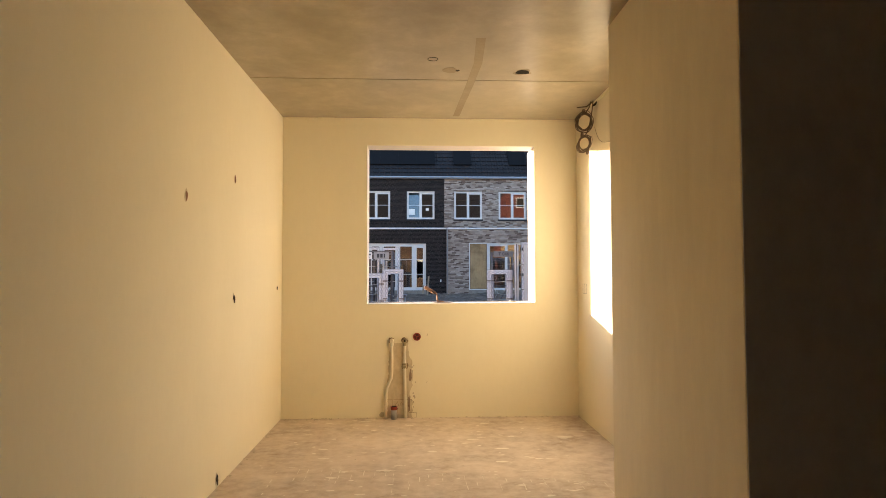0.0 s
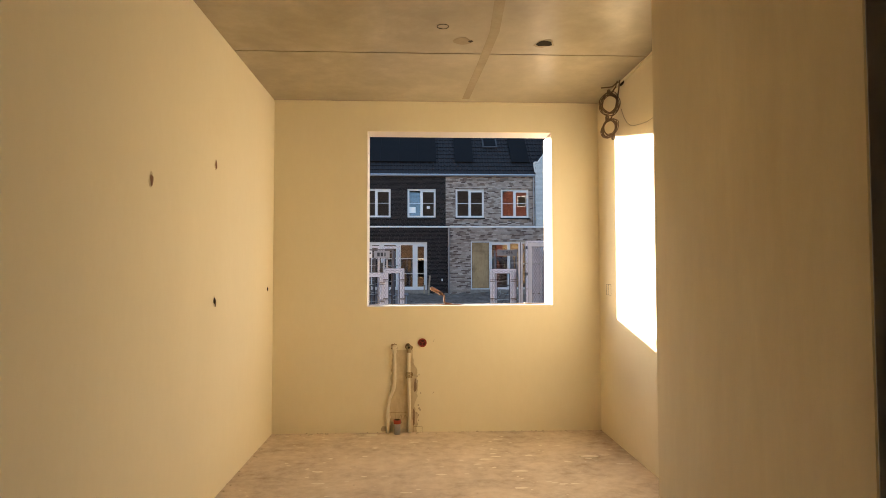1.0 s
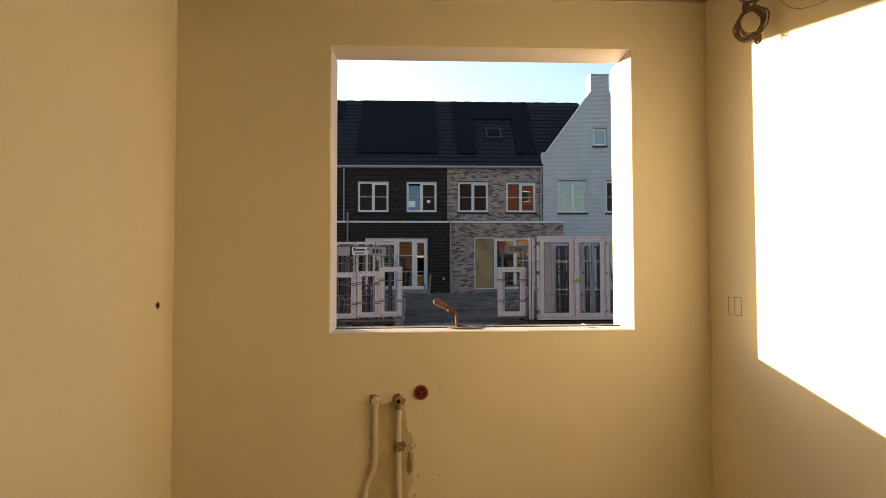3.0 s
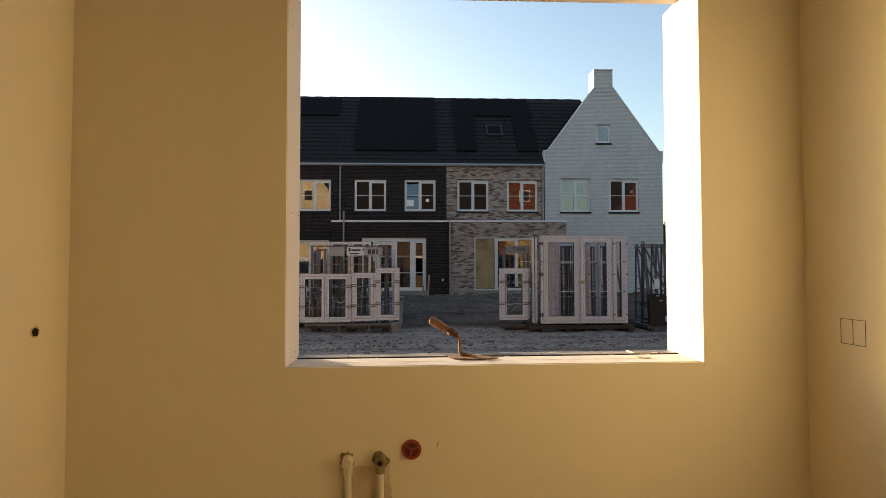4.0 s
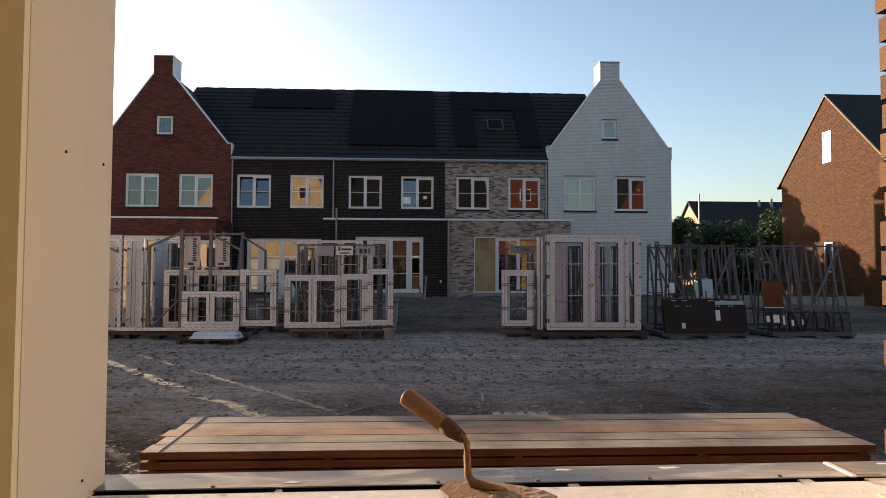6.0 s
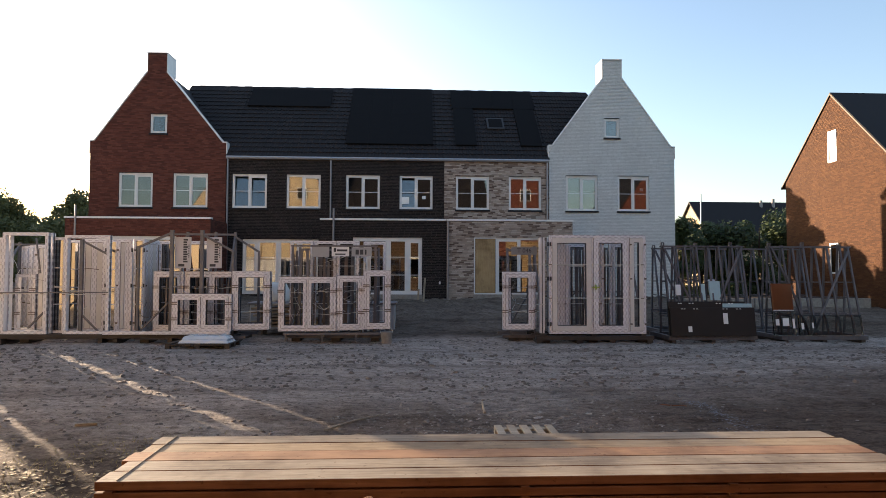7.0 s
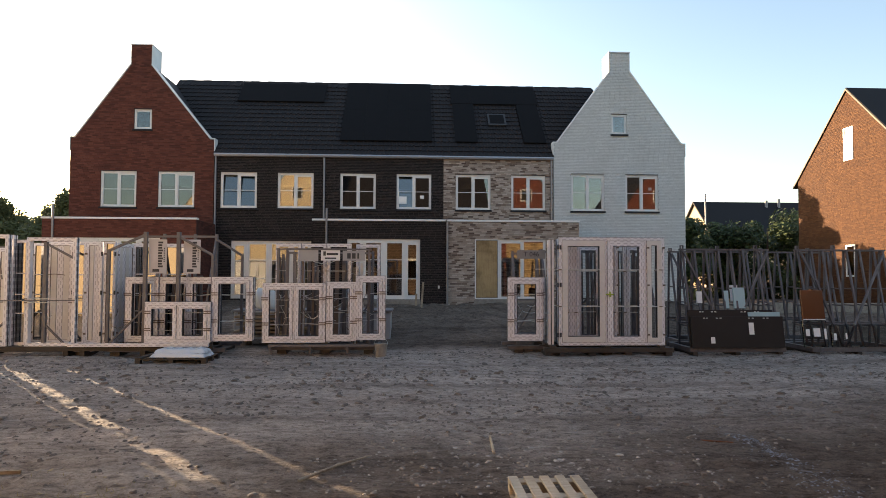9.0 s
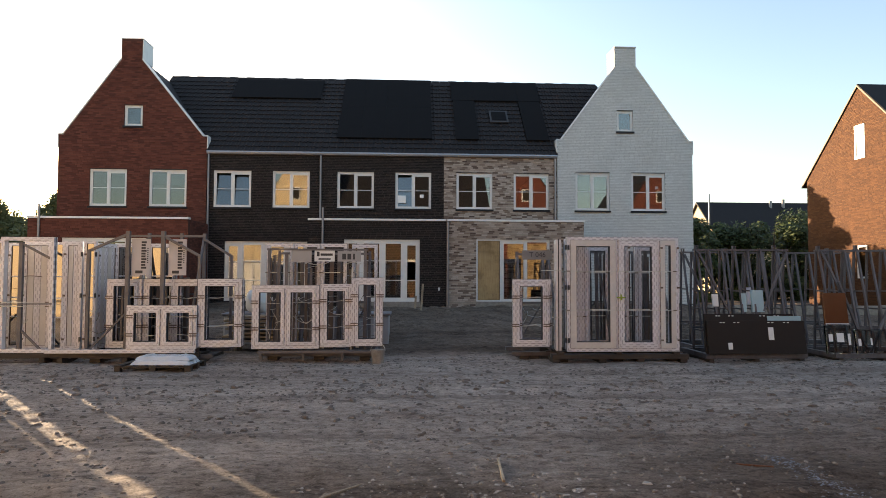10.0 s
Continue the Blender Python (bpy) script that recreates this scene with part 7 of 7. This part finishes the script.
pallet(pose(0.93, 10.80, -0.40, 0, 0, 0), 0.62, 0.80, 5, "light new half pallet lying on the earth")
pallet(pose(-5.26, 18.50, -0.330, 0, 0, -2), 1.38, 0.75, 7, "worn dark pallet under a wrapped package", M_OLDWOOD)
pk = thing("wrapped_package", (-4.45, 18.75, -0.19), "bundle of long profiles wrapped in crumpled white foil on a pallet", "package")
for xa, xb, ya, yb, za, zb, sd in ((-5.00, -3.92, 18.53, 18.83, -0.189, -0.115, 2), (-4.96, -3.90, 18.78, 19.06, -0.189, -0.105, 7), (-4.94, -3.93, 18.60, 18.98, -0.112, -0.04, 11)):
    bm = bm_new()
    nxx, nyy = 46, 14
    grid = {}
    for i in range(nxx + 1):
        for j in range(nyy + 1):
            u, v = i / nxx, j / nyy
            e = min(1, min(u, 1 - u) * 12) ** 0.4 * min(1, min(v, 1 - v) * 6) ** 0.45
            crease = 0.014 * noise.noise((u * 9, v * 3, sd)) + 0.02 * abs(noise.noise((u * 16, v * 4, sd + 3)))
            grid[i, j] = bm.verts.new((xa + (xb - xa) * u + 0.02 * noise.noise((v * 3, sd, 1)), ya + (yb - ya) * v - 0.05 * u, za + (zb - za) * e + crease * e))
    for i in range(nxx):
        for j in range(nyy):
            bm.faces.new((grid[i, j], grid[i + 1, j], grid[i + 1, j + 1], grid[i, j + 1]))
    part("wrapped_profile", bm, M_FOILWHITE, pk)
for x in (-4.75, -4.15):
    bm = bm_new()
    box(bm, x, x + 0.02, 18.58, 18.99, -0.036, -0.028)
    part("strap", bm, M_STRAP, pk)
bx = thing("storage_box", (-2.2, 22.6, GZ), "grey concrete block container behind the frames", "container")
bm = bm_new()
box(bm, -4.5, -0.45, 22.4, 23.3, GZ - 0.1, 0.44)
part("body", bm, M_SIGN, bx, bevel=0.02)
bm = bm_new()
box(bm, -4.55, -0.40, 22.35, 23.35, 0.442, 0.50)
part("lid", bm, M_ZINCPIPE, bx, bevel=0.01)
M_BAG = plain("pale_bag", (0.62, 0.60, 0.56), 0.7)
bm = bm_new()
bmesh.ops.create_icosphere(bm, subdivisions=3, radius=0.5)
for v in bm.verts:
    q = 1 + 0.18 * noise.noise(v.co * 3)
    v.co = Vector((v.co.x * 0.62 * q - 3.75, v.co.y * 0.6 * q + 22.8, max(-0.22, v.co.z * 0.75 * q + 0.06 * math.sin(v.co.x * 14)) + 0.72))
single("filled_bag", bm, M_BAG, "pale bulging bag on the container", "bag", smooth=True)
for i, (x0, y0, x1, y1, z) in enumerate(((0.42, 27.5, 0.50, 27.6, 1.15), (0.22, 27.3, 0.26, 27.35, 0.75))):
    bm = bm_new()
    beam(bm, (x0, y0, 0.0), (x1, y1, z), 0.07, 0.05)
    single("stake", bm, M_GREYPLANK, "weathered wooden stake in the earth bank", "stake", "stakes")

# rubble, twigs and tufts on the earth
bm = bm_new()
tube(bm, [(-0.90, 11.88, -0.39 + 0.02), (-0.6, 12.28, -0.39 + 0.03), (-0.33, 12.60, -0.39 + 0.015)], [0.014, 0.012, 0.008], 6)
single("twig", bm, M_GREYPLANK, "thin dry branch on the earth", "twig")
bm = bm_new()
beam(bm, (0.95, 12.60, -0.39 + 0.02), (0.99, 13.25, -0.39 + 0.02), 0.035, 0.02)
single("batten", bm, M_PALLET, "short pale batten on the earth", "batten")
bm = bm_new()
beam(bm, (3.30, 13.0, -0.39 + 0.015), (3.62, 12.9, -0.39 + 0.015), 0.04, 0.015)
single("batten", bm, M_PLANKSIDE, "short reddish board on the earth", "batten")
bm = bm_new()
beam(bm, (-3.73, 12.2, -0.39 + 0.02), (-3.50, 12.23, -0.39 + 0.02), 0.03, 0.02)
single("batten", bm, M_GREYPLANK, "short brown stick on the earth", "batten")


M_BANKCLOD = mottled("damp_clods", (0.11, 0.08, 0.058), (0.24, 0.185, 0.14), (0.08, 0.06, 0.043), 5, 40, 0.95, 0.5, 0.01)


def scatter(name, n, area, size, mat, label, category, seed, squash=0.55, stretch=1.6):
    rr = random.Random(seed)
    vs, fs = [], []
    for i in range(n):
        x, y = area(rr)
        s = size[0] * (size[1] / size[0]) ** (rr.random() ** 2.2)
        z = ground_z(x, y) + s * squash * 0.3
        a, st = rr.uniform(0, math.pi), rr.uniform(1, stretch)
        ca, sa = math.cos(a), math.sin(a)
        k = len(vs)
        for h_, rad in ((-0.35, 1.0), (0.42, 0.66)):
            for m_ in range(6):
                q = rr.uniform(0.78, 1.18) * s * rad
                u, v = math.cos(m_ * math.tau / 6 + h_) * q * st, math.sin(m_ * math.tau / 6 + h_) * q
                vs.append((x + u * ca - v * sa, y + u * sa + v * ca, z + (h_ + rr.uniform(-0.12, 0.12)) * s * squash))
        vs.append((x, y, z + 0.62 * s * squash))
        for j in range(6):
            n_ = (j + 1) % 6
            fs += [(k + j, k + n_, k + 6 + n_, k + 6 + j), (k + 6 + j, k + 6 + n_, k + 12)]
    ob = from_lists(name, vs, fs, mat, None, "stuff", label)
    return tagged(ob, category=category)


def patchy(r):
    while True:
        x, y = r.uniform(-13, 13), 10.2 + 10.6 * r.random() ** 0.85
        if noise.noise((x * 0.45, y * 0.9, 4)) > r.uniform(-0.35, 0.35):
            return x, y


scatter("earth_clods", 13000, patchy, (0.005, 0.032), M_CLOD, "dry clods of earth strewn over the yard", "clods", 1, 0.7, 1.9)
scatter("earth_clods", 3000, lambda r: (r.uniform(-13, 13), r.choice((14.6, 15.2, 16.6, 17.1, 18.2)) + r.gauss(0, 0.35)), (0.008, 0.05), M_CLOD, "clods pressed up along the wheel ruts", "clods", 2, 0.8, 2.0)
scatter("earth_clods", 1800, lambda r: (r.uniform(-1, 9), r.uniform(21, 27)), (0.008, 0.045), M_BANKCLOD, "clods on the earth bank", "clods", 6, 0.7, 1.8)
scatter("rubble", 1100, lambda r: (r.gauss(1.1, 1.5), r.gauss(12.6, 0.8)), (0.006, 0.032), M_STONE, "broken brick and stone rubble on the earth", "rubble", 3)
scatter("rubble", 620, lambda r: (r.gauss(0.9, 1.3), r.gauss(12.4, 0.6)), (0.005, 0.022), M_PALESTONE, "pale mortar chips on the earth", "rubble", 4, 0.45)
scatter("rubble", 160, lambda r: (r.uniform(-9, 9), r.uniform(10.3, 18)), (0.006, 0.03), M_PALESTONE, "scattered pale chips", "rubble", 5, 0.4)
scatter("rubble", 9, lambda r: (r.gauss(1.5, 0.5), r.gauss(12.7, 0.25)), (0.025, 0.055), M_PALESTONE, "broken slabs of pale plaster", "rubble", 7, 0.3)
M_CHALK = mottled("blue_grey_chalk", (0.22, 0.23, 0.255), (0.30, 0.312, 0.34), (0.17, 0.178, 0.20), 6, 50, 0.95, 0.3, 0.003)


def spill(r):
    u = r.random()
    return 3.83 + 0.05 * math.sin(u * 6) + r.gauss(0, 0.07 + 0.11 * u), 13.4 - 2.4 * u + r.gauss(0, 0.15)


scatter("chalk_spill", 1700, spill, (0.003, 0.011), M_CHALK, "blue-grey chalky grit spilt in a long streak", "grit", 9, 0.18, 2.2)
rr = random.Random(45)
vs, fs = [], []
for i in range(3600):
    x, y = rr.uniform(-7.2, -2.3), rr.gauss(10.0, 0.75)
    if y < 8.2 or noise.noise((x * 1.3, y * 1.6, 8)) < rr.uniform(-0.4, 0.25):
        continue
    z, a, s = ground_z(x, y), rr.uniform(0, math.tau), rr.uniform(0.012, 0.042)
    dx, dy, up = math.cos(a) * s, math.sin(a) * s, rr.uniform(0.1, 0.5) * s
    k = len(vs)
    vs += [(x - dx, y - dy, z + up * 0.8), (x + dy * 0.5, y - dx * 0.5, z + 0.004), (x + dx, y + dy, z + up), (x - dy * 0.5, y + dx * 0.5, z + 0.006)]
    fs += [(k, k + 1, k + 3), (k + 1, k + 2, k + 3)]
tagged(from_lists("dry_leaves", vs, fs, M_DRYLEAF, None, "stuff", "curled dry yellow leaves strewn on the earth"), category="leaves")
rr = random.Random(44)
vs, fs = [], []
for i in range(4200):
    cx, cy = rr.choice(((-5.2, 10.6), (-4.4, 9.8), (-3.6, 10.4), (-5.8, 11.6), (-3.0, 9.6), (-6.6, 10.9), (-2.6, 11.2)))
    x, y = cx + rr.gauss(0, 0.55), cy + rr.gauss(0, 0.4)
    z = ground_z(x, y)
    a, h = rr.uniform(0, math.tau), rr.uniform(0.02, 0.075)
    k = len(vs)
    dx, dy = math.cos(a), math.sin(a)
    vs += [(x - dy * 0.004, y + dx * 0.004, z - 0.005), (x + dy * 0.004, y - dx * 0.004, z - 0.005), (x + dx * h * 0.9, y + dy * h * 0.9, z + h * 0.55)]
    fs.append((k, k + 1, k + 2))
tagged(from_lists("dry_grass", vs, fs, M_DRYGRASS, None, "stuff", "short dry yellow grass on the earth"), category="grass")


# ---- greenery ----
def leaf_material(name, c1, c2):
    m, n, l, b = material(name, 0.6, 0, 0.3)
    rnd = n.new("ShaderNodeNewGeometry").outputs["Random Per Island"]
    l.new(ramp(n, l, rnd, [(0, c1), (1, c2)]), b.inputs["Base Color"])
    b.inputs["Subsurface Weight"].default_value = 0.0
    return m


M_LEAF = leaf_material("leaves", (0.022, 0.038, 0.012), (0.075, 0.095, 0.025))
# Lighter olive, with the sun shining through the far crowns put into the colour.
M_LEAFBACKLIT = leaf_material("backlit_olive_leaves", (0.05, 0.058, 0.02), (0.13, 0.125, 0.045))
M_BARK = mottled("bark", (0.07, 0.05, 0.035), (0.12, 0.09, 0.06), (0.05, 0.04, 0.03), 8, 40, 0.9, 0.5, 0.01, (1, 1, 0.3))


def tree(x, y, z, h, r, n, seed, label, leaf=0.16, low=0.3, green=None):
    rr = random.Random(seed)
    t_ = thing("tree", (x, y, z), label, "tree", "trees and shrubs")
    bm = bm_new()
    tube(bm, [(x, y, z - 0.1), (x + 0.05, y, z + h * 0.3), (x - 0.05, y + 0.05, z + h * 0.6), (x, y, z + h * 0.85)], [0.04 * h * 0.6, 0.03 * h * 0.6, 0.02 * h * 0.6, 0.02], 8)
    lumps = []
    for i in range(14):
        a, u = rr.uniform(0, math.tau), rr.random()
        zz = z + h * (low + (0.95 - low) * u)
        rad = r * (0.35 + 0.75 * math.sin(math.pi * (0.25 + 0.65 * u))) * rr.uniform(0.3, 0.8)
        c = Vector((x + math.cos(a) * rad, y + math.sin(a) * rad, zz))
        lumps.append((c, r * rr.uniform(0.25, 0.5)))
        tube(bm, [(x, y, z + h * max(0.2, low * 0.8 + 0.3 * u)), tuple(c)], [0.02 * h * 0.3, 0.012], 5)
    part("trunk", bm, M_BARK, t_)
    vs, fs = [], []
    for i in range(n):
        c, lr = rr.choice(lumps)
        d = Vector((rr.gauss(0, 1), rr.gauss(0, 1), rr.gauss(0, 0.8))).normalized() * lr * rr.random() ** 0.4
        p = c + d
        u = Vector((rr.gauss(0, 1), rr.gauss(0, 1), rr.gauss(0, 1))).normalized()
        v = u.orthogonal().normalized()
        s = leaf * rr.uniform(0.6, 1.4)
        k = len(vs)
        vs += [tuple(p - u * s), tuple(p + v * s * 0.5), tuple(p + u * s), tuple(p - v * s * 0.5)]
        fs.append((k, k + 1, k + 2, k + 3))
    from_lists("crown", vs, fs, green or M_LEAF, t_)
    return t_


k = 0
# Shrubs at x 9 to 13 are unseen, added to shade the brick house.
for x, y, h, r in ((17.5, 44, 4.6, 1.9), (19.3, 45, 5.1, 2.2), (21.2, 44.5, 4.8, 2.2), (23.4, 45, 5.6, 2.4), (25.6, 45.5, 5.8, 2.4), (27.5, 46, 6.0, 2.4), (12.2, 41.2, 4.4, 1.9), (10.6, 41.8, 4.6, 2.0), (9.1, 42.0, 4.6, 2.0), (14.8, 40.9, 4.6, 1.4), (16.1, 42.0, 4.8, 1.5), (18.3, 47, 4.8, 2.2), (22.3, 47.5, 5.2, 2.4), (26.4, 48, 5.6, 2.4)):
    k += 1
    tree(x, y, GZ, h, r, 7000, k, "dense green shrub, sunlit at its top", 0.125, 0.02)
for i in range(12):
    x = -57 + 2.75 * i
    tree(x, 66 + 4 * (i % 3), GZ, 8.3 + 1.0 * math.sin(i * 2.3) + (i % 3) * 0.4, 3.4, 10000, 30 + i, "distant leafy tree against the evening sky", 0.15, 0.08, M_LEAFBACKLIT)
for i in range(9):
    tree(-50 + 3.0 * i, 61 + 2.2 * (i % 2), GZ, 6.9 + 0.3 * math.sin(i * 1.9), 3.1, 11000, 80 + i, "low leafy shrub under the distant trees", 0.15, 0.0, M_LEAFBACKLIT)
tree(12.6, 43.4, GZ, 8.3, 1.45, 5200, 60, "leafy tree behind the white house, shading a wall", 0.15, 0.25)

far = thing("far_house", (30, 62, GZ), "distant house with a dark tiled roof and pale gable", "house")
bm = bm_new()
prism(bm, [(58, GZ), (66, GZ), (66, 4.4), (62, 8.0), (58, 4.4)], "x", 26.6, 50)
part("wall", bm, BRICK["tan"], far)
bm = bm_new()
prism(bm, [(57.6, 4.1), (62, 8.05), (66.4, 4.1), (66.4, 4.25), (62, 8.2), (57.6, 4.25)], "x", 26.4, 50)
part("roof", bm, M_ROOF, far, "dark tiled roof")
for x, h in ((33.2, 0.15), (34.4, 0.3), (37.0, 0.1)):
    bm = bm_new()
    tube(bm, [(x, 61.5, 7.6), (x, 61.5, 8.15 + h)], 0.14, 8)
    part("flue", bm, M_ZINCPIPE, far, "short roof flue")
bm = bm_new()
tube(bm, [(25.6, 57.9, GZ), (25.6, 57.9, 8.4)], 0.06, 6)
part("mast", bm, M_ZINCPIPE, far, "thin mast beside the gable")

# ---- roof tiles, last: one object a piece ----
roof_tiles(roof_a, -7.81, -3.41, YF - 0.12, ZE, SLOPE, ROWS)
roof_tiles(roof_b, -3.41, 1.37, YF - 0.12, ZE, SLOPE, ROWS)
roof_tiles(roof_c, 1.37, 5.88, YF - 0.12, ZE, SLOPE, ROWS)
for rf, xa, xb, xm, zp, kk in MAINROOF.values():
    roof_tiles(rf, xa, xb, YF - 0.12, ZE, SLOPE, ROWS, edge=lambda dy, dz: ((xm + (zp - ZE - dz) / kk - 0.3, xb) if xm < 0 else (xa, xm - (zp - ZE - dz) / kk + 0.3)))
for rf, a, b in ((MAINROOF["red"][0], MAINROOF["red"][1], MAINROOF["red"][2]), (MAINROOF["white"][0], MAINROOF["white"][1], MAINROOF["white"][2]), (roof_a, -7.81, -3.41), (roof_b, -3.41, 1.37), (roof_c, 1.37, 5.88)):
    ridge_caps(rf, a, b)
PIECE = brick_material("brown_brick_piece", TONES["brown"], True)
PIECE_O = brick_material("umber_brick_piece", [(0.0, (0.06, 0.026, 0.010)), (0.5, (0.10, 0.046, 0.018)), (1.0, (0.15, 0.075, 0.032))], True)
SIZES = {}


def loose_brick(parent, q, y, out, mat, depth=0.02):
    """One brick as an object; alike lengths share a mesh."""
    a0, a1, c0, c1, d = q
    key = (round(a1 - a0, 2), mat.name)
    if key not in SIZES:
        bm = bm_new()
        box(bm, 0, a1 - a0, min(0, -out * depth), max(0, -out * depth), 0, c1 - c0)
        SIZES[key] = mesh_of("brick", bm, mat)
    ob = new("brick", SIZES[key])
    ob.parent = parent
    ob.location = Vector((a0, y + out * d, c0)) - BASE[parent.name]


for par, q in LOOSE[:320]:
    loose_brick(par, q, YE, -1, PIECE)
if LOOSE[320:]:
    bricks_to("extension_bricks", [q for _, q in LOOSE[320:]], YE, -1, BRICK["brown"], LOOSE[0][0])
for q in near_p:
    loose_brick(own, q, YO + 0.12, 1, PIECE_O, 0.10)
